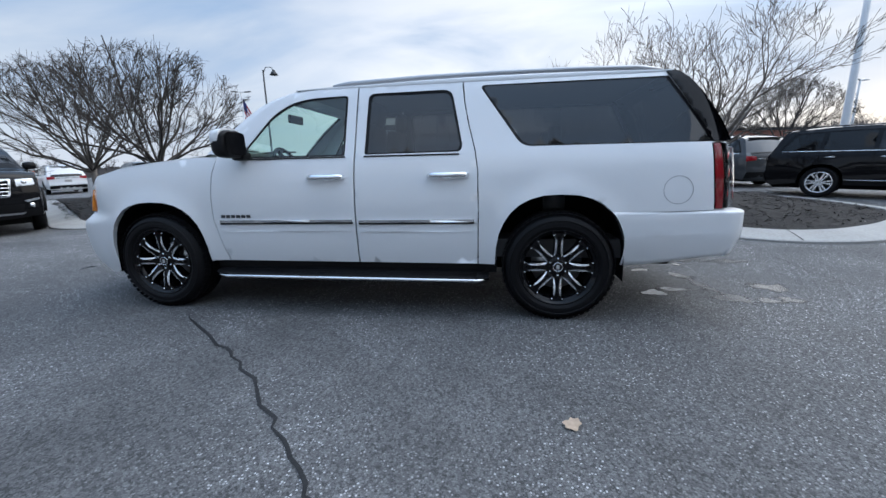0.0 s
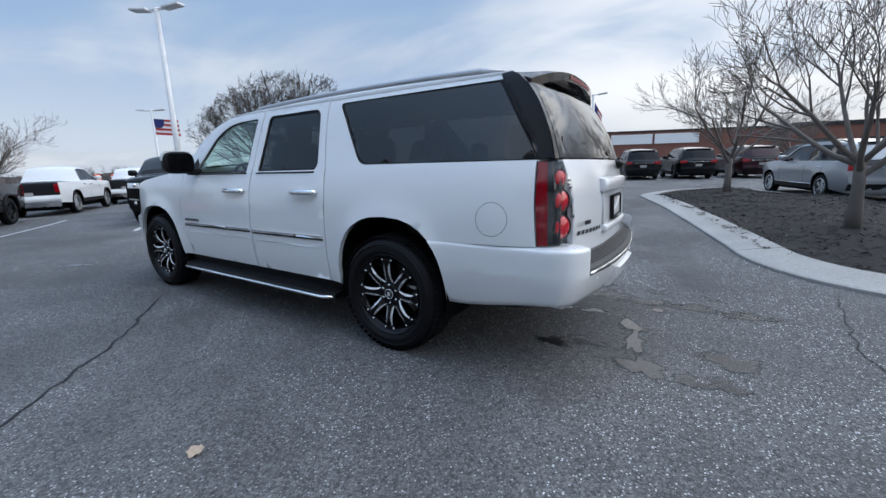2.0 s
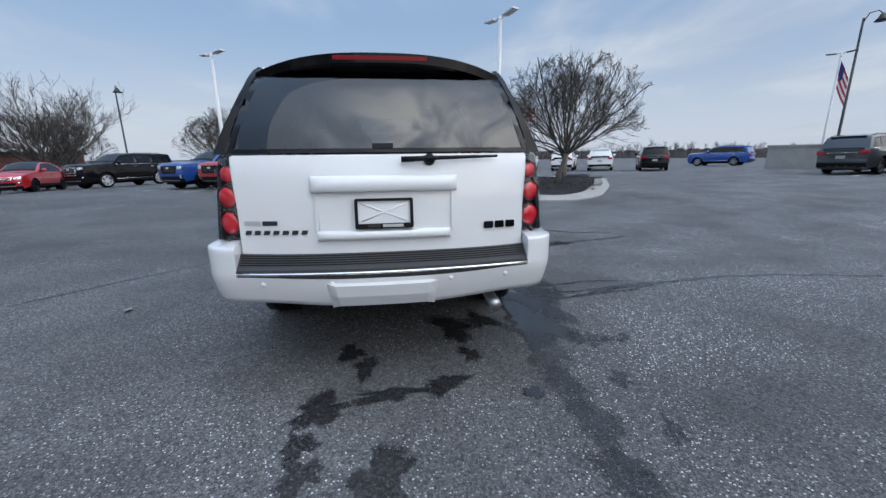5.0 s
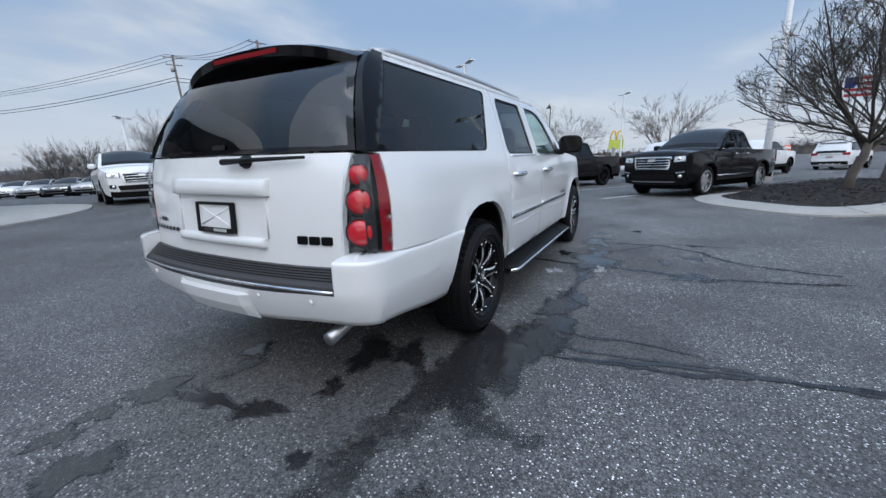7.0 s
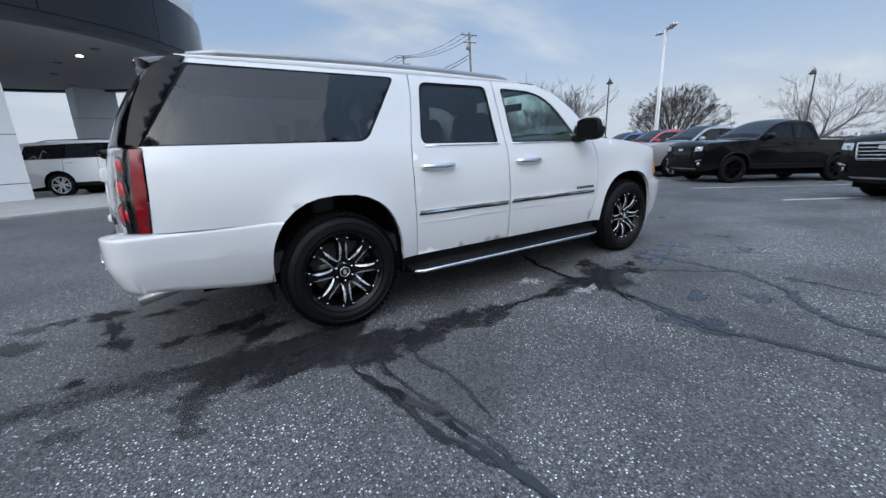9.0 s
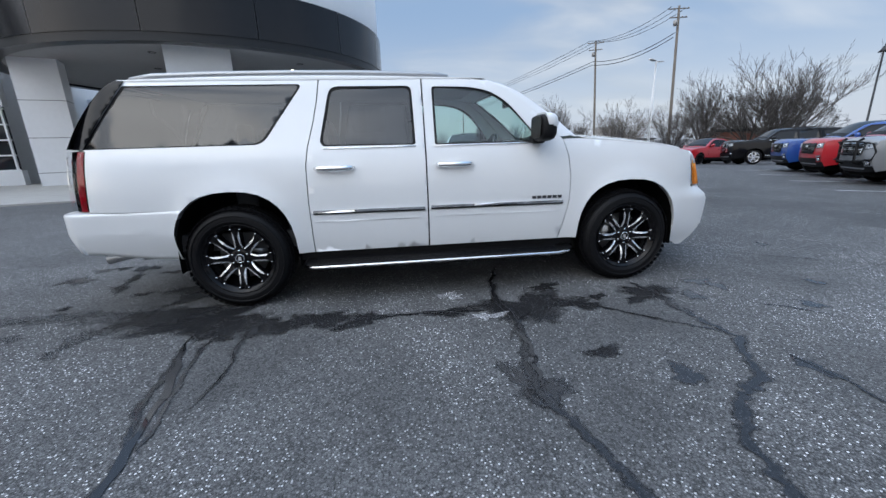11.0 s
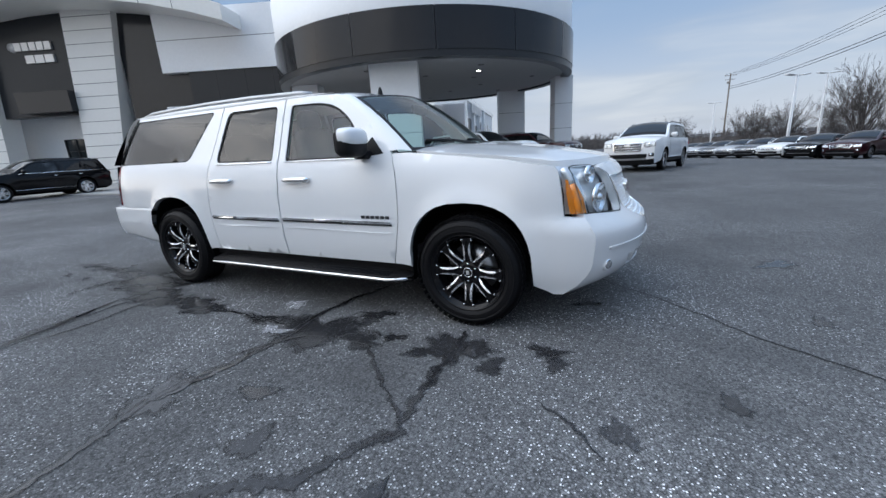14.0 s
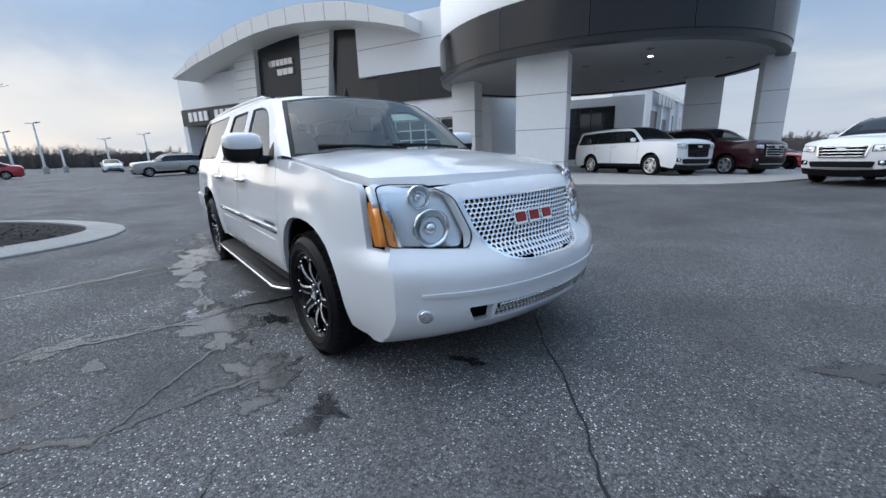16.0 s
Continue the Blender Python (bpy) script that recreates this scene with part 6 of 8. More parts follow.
    for s in (-1, 1):
        y0, y1 = gw * 1.12, half * 0.90
        lampf = rounded([(s * y0, zl - 0.115), (s * y1, zl - 0.085), (s * y1 * 0.985, zl + 0.06), (s * y0, zl + 0.045)], 0.02)
        sheet("headlamp", lampf, f, M_LAMPBACK, root, "clear headlamp", step=0.07, flip=True, edge=0.06)
        sheet("lamp_bezel", lampf, face_at(True, 0.018), M_TRIM, root, step=0.3, edge=0.06, holes=[[tuple(Vector(q) * 0.86 + Vector((s * (y0 + y1) / 2, zl - 0.01)) * 0.14) for q in lampf]], flip=True)
        c = Vector(face_at(True, 0.016)(s * (y0 * 0.55 + y1 * 0.45), zl - 0.015))
        lathe("lamp_eye", [(0.0, 0.02), (0.035, 0.012), (0.045, 0.0)], M_CHROME, root, axis="x", n=14, m=Matrix.Translation(c) @ pose(0, 0, 0, 0, 0, s * 18))
        fog = rounded([(s * half * 0.70, 0.285 * H), (s * half * 0.86, 0.285 * H), (s * half * 0.86, 0.355 * H), (s * half * 0.70, 0.345 * H)], 0.02)
        sheet("fog_pocket", fog, f, M_TRIM, root, step=0.1, flip=True)
        c = Vector(face_at(True, 0.02)(s * half * 0.77, 0.318 * H))
        if kind == "pickup":
            sheet("fog_surround", [(s * half * 0.66, 0.372 * H), (s * half * 0.89, 0.395 * H), (s * half * 0.89, 0.372 * H), (s * half * 0.70, 0.350 * H)], face_at(True, 0.03), M_CHROME, root, step=0.1, flip=True)
            for c0 in ax:
                rim_ = arch(c0, rad, rad * 1.16, rad * 1.21, low, 2.2, 8)
                tube("arch_flare", [(x, s * (w(x, z) + 0.012), z) for x, z in rim_], 0.028, M_TRIM, root, n=5)
        lathe("fog_lamp", [(0.0, 0.012), (0.036, 0.008), (0.045, 0.0)], M_CLEARL, root, axis="x", n=14, m=Matrix.Translation(c) @ pose(0, 0, 0, 0, 0, s * 25))
        zt = 0.56 * H
        t0, t1 = (0.58, 0.93) if kind != "pickup" else (0.78, 0.93)
        hh = 0.052 * H if kind != "pickup" else 0.10 * H
        tl = rounded([(s * half * t0, zt - hh * 0.7), (s * half * t1, zt - hh), (s * half * (t1 - 0.01), zt + hh), (s * half * t0, zt + hh * 0.7)], 0.02)
        sheet("tail_lamp", tl, r, M_REDL, root, "red tail lamp", step=0.07, edge=0.06)
    sheet("bumper_cover", rounded([(-half * 0.88, 0.19 * H), (half * 0.88, 0.19 * H), (half * 0.88, 0.30 * H), (-half * 0.88, 0.30 * H)], 0.03), r, M_CHROME if kind == "pickup" else M_TRIM, root, step=0.14)
    if kind == "suv":
        sheet("gate_strip", [(-half * 0.52, 0.545 * H), (half * 0.52, 0.545 * H), (half * 0.52, 0.565 * H), (-half * 0.52, 0.565 * H)], face_at(False, 0.02), M_CHROME, root, step=0.14)
        box("spoiler", (-0.455 * L, -half * 0.62, 0.935 * H), (-0.39 * L, half * 0.62, 0.96 * H), M_GLOSSB, root, bevel=0.015)
    sheet("plate_area", [(-0.16, 0.41 * H), (0.16, 0.41 * H), (0.16, 0.485 * H), (-0.16, 0.485 * H)], r, M_FARBLD, root, step=0.2)
    box("underbody", (-0.46 * L, -half * 0.72, 0.12 * H), (0.46 * L, half * 0.72, 0.30 * H), M_CAVITY, root)
    if kind == "suv":
        for s in (-1, 1):
            tube("roof_rail", [(0.02 * L, s * half * 0.70, 0.965 * H), (-0.05 * L, s * half * 0.70, 1.005 * H), (-0.32 * L, s * half * 0.70, 1.005 * H), (-0.39 * L, s * half * 0.70, 0.965 * H)], 0.018, M_DKMETAL, root, n=5)
    return root


def make_parked_wheel(root, m, rad, style):
    w = new("wheel")
    w.parent = root
    w.matrix_basis = m
    rr = rad * 0.70
    lathe("tyre", [(rr, -0.10), (rad * 0.86, -0.118), (rad * 0.96, -0.10), (rad, -0.06), (rad, 0.08), (rr, 0.10)], M_RUBBER, w, n=28)
    mat = style.get("wheel", M_ALLOY)
    lathe("rim", [(rr, -0.10), (rr * 0.93, -0.095), (rr * 0.90, -0.05), (rr * 0.88, 0.02), (0, 0.03)], M_DKMETAL if mat is not M_GLOSSB else M_GLOSSB, w, n=28)
    lathe("rim_lip", [(rr * 1.0, -0.102), (rr * 0.97, -0.108), (rr * 0.91, -0.098)], mat, w, n=28)
    n = style.get("spokes", 5)
    bm = bmesh.new()
    for k in range(n):
        a = 2 * math.pi * k / n
        for d in ((-1, 1) if style.get("split", True) else (0,)):
            pts = [(0.03, -0.017 + d * 0.014), (0.03, 0.017 + d * 0.014), (rr * 0.92, 0.021 + d * rr * 0.15), (rr * 0.92, -0.021 + d * rr * 0.15)]
            vs = [bm.verts.new((r * math.cos(a) - c * math.sin(a), -0.075, r * math.sin(a) + c * math.cos(a))) for r, c in pts]
            hi = [bm.verts.new((v.co.x, -0.03, v.co.z)) for v in vs]
            bm.faces.new(vs)
            for i in range(4):
                bm.faces.new((vs[i], hi[i], hi[(i + 1) % 4], vs[(i + 1) % 4]))
    bmesh.ops.create_circle(bm, cap_ends=True, radius=rr * 0.22, segments=14, matrix=Matrix.Translation((0, -0.08, 0)) @ Matrix.Rotation(math.pi / 2, 4, "X"))
    bmesh.ops.recalc_face_normals(bm, faces=bm.faces)
    part("spokes", bm, mat, w)


PAINTED = ("body_side", "nose", "hood", "roof", "lower_body", "window_pillar", "mirror_cap")
TEMPLATES = {}


def park(name, kind, x, y, heading, paint, label, size=None, style=None, group="", z=None):
    """A parked vehicle: heading in degrees from +x; x, y: its middle on the ground."""
    L, W, H, base, rad = size or {"suv": (4.75, 1.90, 1.70, 2.80, 0.36), "pickup": (5.40, 1.90, 1.79, 3.26, 0.405), "sedan": (4.75, 1.83, 1.46, 2.78, 0.33)}[kind]
    style = style or {}
    key = (kind, L, W, H, style.get("wheel", M_ALLOY).name, style.get("spokes", 5), style.get("bars", 3), style.get("tall"), style.get("dark"))
    # the lie of the ground under the wheels
    c, s = math.cos(radians(heading)), math.sin(radians(heading))
    zf, zr = ground_z(x + c * base / 2, y + s * base / 2), ground_z(x - c * base / 2, y - s * base / 2)
    zl, zt = ground_z(x - s * W / 2, y + c * W / 2), ground_z(x + s * W / 2, y - c * W / 2)
    m = Matrix.Translation((x, y, (zf + zr) / 2)) @ pose(0, 0, 0, 0, 0, heading) @ pose(0, 0, 0, math.degrees(math.atan2(zl - zt, W)), -math.degrees(math.atan2(zf - zr, base)), 0)
    if key not in TEMPLATES:
        ob = TEMPLATES[key] = parked_template(kind, L, W, H, base, rad, style)
        ob.matrix_basis = m
    else:
        ob = copy_thing(TEMPLATES[key], m)
    ob.name = name
    tagged(ob, label, "car" if kind != "pickup" else "pickup truck", group)
    for ch in ob.children:
        if ch.name.split(".")[0] in PAINTED:
            ch.material_slots[0].link = "OBJECT"
            ch.material_slots[0].material = paint
    return ob


ROW = -30.0
dark_wheels = dict(wheel=M_GLOSSB, spokes=6, bars=2, dark=True)
bright = dict(wheel=M_BRIGHT, spokes=6, bars=5, chrome=True)
park("pickup_truck", "pickup", -10.5, 3.25, ROW, M_BLACKP, "glossy black pickup truck with chrome grille beside the planted island", style=bright)
park("pickup_truck", "pickup", -13.1, -1.55, ROW, M_BLACKP, "black pickup truck with black wheels in a parking row", style=dark_wheels)
silver_truck = park("pickup_truck", "pickup", -14.6, -4.05, ROW, M_SILVER, "silver grey pickup truck with a black grille guard", style=dict(wheel=M_BRIGHT, spokes=5, bars=1))
park("pickup_truck", "pickup", -16.0, -6.45, ROW, M_RED, "red pickup truck parked in a row", style=dark_wheels)
park("pickup_truck", "pickup", -17.3, -8.8, ROW, M_BLUE, "blue pickup truck parked in a row", style=dark_wheels)
park("pickup_truck", "pickup", -23.0, 6.6, 150, M_WHITE2, "white pickup truck seen from its tailgate", style=dark_wheels)
park("pickup_truck", "pickup", -18.7, 2.4, 147, M_WHITE2, "white pickup truck with bright wheels in the second row", style=dict(wheel=M_BRIGHT, spokes=5, bars=1))
guard = new("grille_guard")
guard.parent = silver_truck
tagged(guard, "black tubular grille guard")
for s_ in (-1, 1):
    tube("guard_upright", [(2.66, s_ * 0.42, 0.50), (2.86, s_ * 0.42, 0.56), (2.86, s_ * 0.42, 1.12), (2.76, s_ * 0.42, 1.20)], 0.035, M_TRIM, guard)
    tube("guard_wing", [(2.86, s_ * 0.42, 0.62), (2.84, s_ * 0.66, 0.62), (2.70, s_ * 0.86, 0.66), (2.66, s_ * 0.88, 0.86), (2.72, s_ * 0.82, 1.06), (2.84, s_ * 0.60, 1.10), (2.86, s_ * 0.42, 1.10)], 0.024, M_TRIM, guard)
for z_ in (0.60, 0.80, 1.00, 1.12):
    tube("guard_bar", [(2.86, -0.42, z_), (2.89, 0, z_), (2.86, 0.42, z_)], 0.024, M_TRIM, guard)
big = (5.35, 2.05, 1.92, 3.07, 0.40)
park("suv", "suv", -3.24, -15.0, 73, M_WHITE2, "white sport utility car with silver grille by the canopy", size=(5.0, 2.0, 1.78, 2.86, 0.38), style=dict(wheel=M_BRIGHT, spokes=5, bars=4))
park("suv", "suv", 4.29, -15.67, 160, M_WHITE2, "large white sport utility car under the canopy", size=(5.72, 2.06, 1.94, 3.40, 0.41), style=dict(wheel=M_BRIGHT, spokes=6, bars=5, tall=True, dark=True))
park("suv", "suv", 2.58, -18.8, 160, M_MAROON, "large dark maroon sport utility car under the canopy", size=big, style=dict(wheel=M_BRIGHT, spokes=6, bars=5, tall=True))
park("suv", "suv", 22.6, -5.2, 92, M_BLACKP, "black sport utility car before the showroom", size=(5.18, 2.0, 1.75, 3.07, 0.38), style=dict(wheel=M_BRIGHT, spokes=6, bars=4))
park("minivan", "suv", 36.0, -1.4, 95, M_CHAMP, "silver beige minivan before the showroom", size=(5.1, 2.0, 1.72, 3.0, 0.35))
park("sedan", "sedan", 44.0, 10.6, 100, M_RED, "dark red car far across the lot")
park("suv", "suv", 66.0, -3.2, 95, M_SILVER, "dark car with a pale roof far across the lot")
park("sedan", "sedan", 58, 2.6, 185, M_WHITE2, "white sedan far across the lot")
park("suv", "suv", 10.95, 7.3, -42, M_BLACKP, "black sport utility car with bright wheels", size=(5.18, 2.0, 1.75, 3.07, 0.38), style=dict(wheel=M_BRIGHT, spokes=6, bars=4))
park("suv", "suv", 9.3, 13.0, 106, M_DARKG, "dark grey sport utility car seen from behind")
park("suv", "suv", 6.75, 13.2, 106, M_SILVER, "silver compact sport utility car seen from behind", size=(4.45, 1.82, 1.56, 2.76, 0.34), style=dict(wheel=M_BRIGHT, spokes=5, bars=2))
for x, y, mat, what in ((-10.6, 21.7, M_DARKG, "grey"), (-8.2, 23.2, M_DARKG, "dark grey"), (-5.1, 23.0, M_NAVY, "dark navy"), (0.2, 24.2, M_BLACKP, "black"), (2.8, 25.0, M_BLACKP, "black"), (5.6, 25.9, M_MAROON, "dark red"), (8.6, 26.8, M_DARKG, "dark grey"), (11.5, 27.6, M_SILVER, "silver")):
    park("suv", "suv", x, y, 106, mat, f"{what} sport utility car seen from behind in a far row", group="far row of parked cars")

park("suv", "suv", -21.5, -16.05, ROW + 6, M_BLACKP, "black sport utility car at the edge of the lot", size=big, style=dict(wheel=M_BRIGHT, spokes=6, bars=4, tall=True))
park("sedan", "sedan", -20.1, -20.1, ROW + 42, M_RED, "bright red rounded car at the edge of the lot", size=(4.6, 1.85, 1.60, 2.65, 0.34), style=dict(wheel=M_GLOSSB, spokes=5, bars=3))
lot = ((-16.6, -24.4, M_NAVY, "black"), (-14.3, -27.0, M_MAROON, "dark red"), (-13.4, -29.9, M_BLACKP, "black"), (-12.6, -32.8, M_WHITE2, "white"), (-11.8, -35.7, M_DARKG, "dark grey"), (-11.0, -38.6, M_SILVER, "silver"), (-10.2, -41.5, M_DARKG, "grey"), (-9.4, -44.4, M_SILVER, "silver"), (-8.6, -47.3, M_WHITE2, "white"), (-7.8, -50.2, M_SILVER, "silver"))
for x, y, mat, what in lot:
    park("sedan", "sedan", x, y, 48, mat, f"{what} sedan in a long angled row", group="angled row of sedans")
for x, y, mat, what in ((-24.5, -23.4, M_DARKG, "grey"), (-22.0, -29.5, M_BLACKP, "black"), (-20.6, -36.5, M_SILVER, "silver")):
    park("sedan", "sedan", x, y, 48, mat, f"{what} sedan in the row behind", group="second row of sedans")
for x, y, mat, what in ((-30.5, 12.3, M_WHITE2, "white"), (-29.3, 15.6, M_WHITE2, "white"), (-26.3, 17.4, M_WHITE2, "white"), (-22.6, 19.4, M_BLACKP, "black")):
    park("suv", "suv", x, y, 150, mat, f"{what} sport utility car in the row by the road", group="row by the road")
park("suv", "suv", -27.5, 29.5, 210, M_BLUE, "blue sport utility car by the road")
park("roadster", "sedan", 17.6, -11.9, 179, M_RED, "red two-seat roadster with black soft top on the concrete apron", size=(4.1, 1.81, 1.27, 2.41, 0.33), style=dict(wheel=M_BRIGHT, spokes=5, bars=1))
park("sedan", "sedan", 2.3, -29.0, 160, M_RED, "red coupe behind the canopy", size=(4.8, 1.9, 1.35, 2.8, 0.36), style=dict(wheel=M_GLOSSB, spokes=5, bars=1))

# ---- showroom ----
FU = Vector((0.917, 0.399))
FO = Vector((31.85, -12.0))
F_M = Matrix.Translation((FO.x, FO.y, 0)) @ pose(0, 0, 0, 0, 0, math.degrees(math.atan2(FU.y, FU.x)))   # x along the front, y towards the lot
CX, CY, CR = 9.63, -20.78, 8.93


def wall(name, a0, a1, z0, z1, b0, b1, mat, label, parent=None, kind="structure"):
    bm = bmesh.new()
    add_box(bm, (a0, b0, z0), (a1, b1, z1))
    bm.transform(F_M)
    ob = part(name, bm, mat, parent, label)
    return tagged(ob, category="wall", kind=kind) if not parent else ob


def slab(name, outline, b0, b1, mat, parent=None, label=""):
    """An outline in the plane of the front, given depth."""
    n = len(outline)
    verts = [F_M @ Vector((a, b1, z)) for a, z in outline] + [F_M @ Vector((a, b0, z)) for a, z in outline]
    faces = [tuple(range(n))[::-1], tuple(range(n, 2 * n))] + [(i, (i + 1) % n, n + (i + 1) % n, n + i) for i in range(n)]
    return piece(name, verts, faces, mat, parent, label, smooth=False)


def build_showroom():
    wall("wall_north", -14.5, -6.0, 7.1, 10.9, -1.0, 0.0, M_PANELW, "pale cladding panels of a showroom front")
    for z in (9.05,):
        wall("trim", -14.5, -6.0, z, z + 0.03, 0.0, 0.004, M_PANELG, "dark joint between cladding panels")
    wall("wall_band", -14.5, -7.7, 5.0, 7.1, -0.9, -0.12, M_PANELG, "dark grey band over the showroom windows")
    for a in (-9.6, -11.6, -13.5):
        wall("trim", a, a + 0.03, 5.0, 7.1, -0.12, -0.115, M_PANELD, "joint in the dark band")
    wall("wall_slot", -5.6, -3.0, -0.6, 5.0, -1.6, -0.5, M_PANELD, "gloss black recessed panels beside the entrance")
    wall("wall_slot", -7.7, -3.0, 5.0, 11.2, -1.6, -0.5, M_PANELD, "gloss black recessed panels beside the entrance")
    wall("wall_low", -14.5, -6.05, 3.62, 5.0, -1.0, -0.3, M_PANELW, "pale wall over the showroom windows")
    wall("wall_low", -6.05, -5.6, -0.6, 5.0, -1.0, -0.25, M_PANELW, "pale wall beside the showroom windows")
    wall("wall_sill", -14.5, -6.05, -0.6, 0.6, -1.0, -0.3, M_PANELW, "pale sill wall under the showroom windows")
    # window grid
    win = wall("window_1", -14.4, -6.05, 0.6, 3.62, -0.75, -0.70, M_SHOPGL, "dark showroom window with white mullions")
    for k in range(7):
        a = -14.3 + 1.36 * k
        wall("mullion", a - 0.04, a + 0.04, 0.6, 3.62, -0.70, -0.55, M_PANELW, "", win)
    for k in range(5):
        z = 0.62 + 0.73 * k
        wall("mullion", -14.4, -6.05, z - 0.035, z + 0.035, -0.70, -0.56, M_PANELW, "", win)
    wall("doorway_dark", -5.5, -4.7, -0.5, 1.9, -0.5, -0.46, M_SHOPGL, "dark glass side door")
    # entrance towers
    for edges, cat in (([(-1.5, -0.6), (1.05, -0.6), (0.0, 11.5), (-3.45, 11.35)], 0), ([(6.95, -0.6), (9.15, -0.6), (8.9, 10.8), (5.9, 11.25)], 1)):
        tw = tagged(slab("tower", edges, -1.4, 0.0, M_CREAM), "cream clad leaning entrance pier", "pier", kind="structure")
        for k in range(14):
            z = 0.2 + 0.82 * k
            t = (z + 0.6) / 12.0
            a0, a1 = edges[0][0] + (edges[3][0] - edges[0][0]) * t, edges[1][0] + (edges[2][0] - edges[1][0]) * t
            slab("panel_joint", [(a0, z), (a1, z), (a1, z + 0.03), (a0, z + 0.03)], -0.01, 0.004, M_PANELG, tw)
    tagged(slab("wall_entrance", [(0.9, 4.9), (6.9, 4.9), (5.95, 11.3), (0.05, 11.5)], -1.2, -0.45, M_PANELG), "dark grey sign panel between entrance piers", "wall", kind="structure")
    wall("entrance_hood", 0.5, 4.3, 5.05, 6.4, -0.45, 0.5, M_PANELD, "gloss black box over the entrance")
    wall("wall_lobby", 0.9, 7.0, -0.6, 4.9, -3.0, -2.6, M_PANELW, "pale recessed entrance wall")
    win2 = wall("window_2", 1.2, 4.6, -0.4, 3.4, -2.6, -2.55, M_SHOPGL, "dark glazed entrance with mullions")
    for k in range(5):
        wall("mullion", 1.2 + 0.85 * k - 0.04, 1.2 + 0.85 * k + 0.04, -0.4, 3.4, -2.55, -2.45, M_DKMETAL, "", win2)
    for z in (0.7, 1.6, 2.5):
        wall("mullion", 1.2, 4.6, z - 0.03, z + 0.03, -2.55, -2.46, M_DKMETAL, "", win2)
    # maker's signs as plain shapes
    for z, n, mat in ((9.15, 5, M_PALEBAR), (8.35, 3, M_REDL)):
        for k in range(n):
            w = 0.46 if n == 5 else 0.62
            a = 1.55 + k * (w + 0.07)
            ob = wall("sign_block", a, a + w, z, z + 0.5, -0.45, -0.30, M_PALEBAR, "raised metal sign block", None, "")
            tagged(ob, category="sign", group="sign blocks on the entrance")
    lathe("sign_disc", [(0.0, 0.16), (0.26, 0.15), (0.30, 0.0)], M_PALEBAR, None, "round metal sign disc on the entrance", axis="y", n=24, m=F_M @ Matrix.Translation((4.35, -0.45, 9.4)))
    tagged(bpy.data.objects["sign_disc"], category="sign")
    # arched roof edge
    top = [(15.6, 9.1), (13.6, 9.95), (11.8, 10.65), (9.5, 11.2), (7.3, 11.75), (5.1, 12.15), (2.5, 12.4), (0.0, 12.48), (-2.5, 12.42), (-5.0, 12.15), (-7.0, 11.8), (-9.0, 11.25), (-11.9, 10.25)]
    low = [(-11.9, 9.35), (-9.9, 9.95), (-7.5, 10.5), (-4.6, 10.95), (-2.0, 11.2), (0.5, 11.3), (2.8, 11.2), (4.7, 11.0), (7.3, 10.6), (9.5, 10.25), (11.8, 9.85), (13.6, 9.4), (15.5, 9.0)]
    roof = tagged(slab("arched_roof", top + low, -2.5, 2.2, M_CREAM), "pale metal arched roof edge over the entrance", "roof", kind="structure")
    for k in range(12):
        a = 13.0 - 2.0 * k
        zt = interp(sorted(top), a)
        zl = interp(sorted(low), a)
        slab("panel_joint", [(a, zl), (a + 0.03, zl), (a + 0.03, zt - 0.02), (a, zt - 0.02)], 2.19, 2.204, M_PANELG, roof)
    # wing with the dealer's name band
    wall("wall_wing", 8.9, 19.6, 6.5, 9.6, -3.0, -0.6, M_PANELW, "pale upper wall of the showroom wing")
    band = wall("sign_band", 8.9, 19.6, 4.8, 6.5, -3.0, -0.4, M_PANELG, "grey sign band on the showroom wing")
    for k in range(9):
        if k == 4:
            continue
        a = 18.2 - 0.92 * k
        wall("letter_bar", a - 0.62, a, 5.2, 6.15, -0.4, -0.28, M_WHITE2, "white sign bar", band)
    wall("wall_wing", 8.9, 19.6, -0.6, 4.8, -3.4, -3.0, M_PANELW, "pale recessed wall under the sign band")
    for a in (12.9, 19.1):
        wall("pier", a, a + 0.8, -0.6, 4.8, -3.0, -0.5, M_PANELW, "pale square pier under the sign band")
    door = wall("door_1", 9.4, 11.9, -0.4, 3.5, -3.0, -2.94, M_SHOPGL, "glazed double door with white frames")
    for a in (9.4, 10.2, 11.05, 11.85):
        wall("door_frame", a - 0.06, a + 0.06, -0.4, 3.5, -2.94, -2.85, M_WHITE2, "", door)
    for z in (0.2, 1.0, 2.0, 2.75, 3.45):
        wall("door_frame", 9.4, 11.9, z - 0.05, z + 0.05, -2.94, -2.86, M_WHITE2, "", door)
    wall("window_3", 14.2, 16.6, 1.0, 3.5, -3.0, -2.95, M_SHOPGL, "dark window under the sign band")
    # bulk behind
    wall("wall_back", -16.0, 19.6, -0.6, 9.0, -30.0, -3.4, M_PANELW, "pale block of the showroom behind its front")
    # far wing seen past the canopy
    wall("wall_far_wing", -21.0, -16.0, -1.2, 4.6, -34.0, -14.5, M_PANELW, "pale low wing of the showroom")
    w4 = wall("window_4", -20.6, -16.4, 0.2, 3.9, -14.5, -14.42, M_SHOPGL, "tall showroom window with dark mullions")
    for k in range(5):
        wall("mullion", -20.5 + 1.0 * k - 0.04, -20.5 + 1.0 * k + 0.04, 0.2, 3.9, -14.42, -14.3, M_DKMETAL, "", w4)
    for z in (1.4, 2.7):
        wall("mullion", -20.6, -16.4, z - 0.03, z + 0.03, -14.42, -14.31, M_DKMETAL, "", w4)


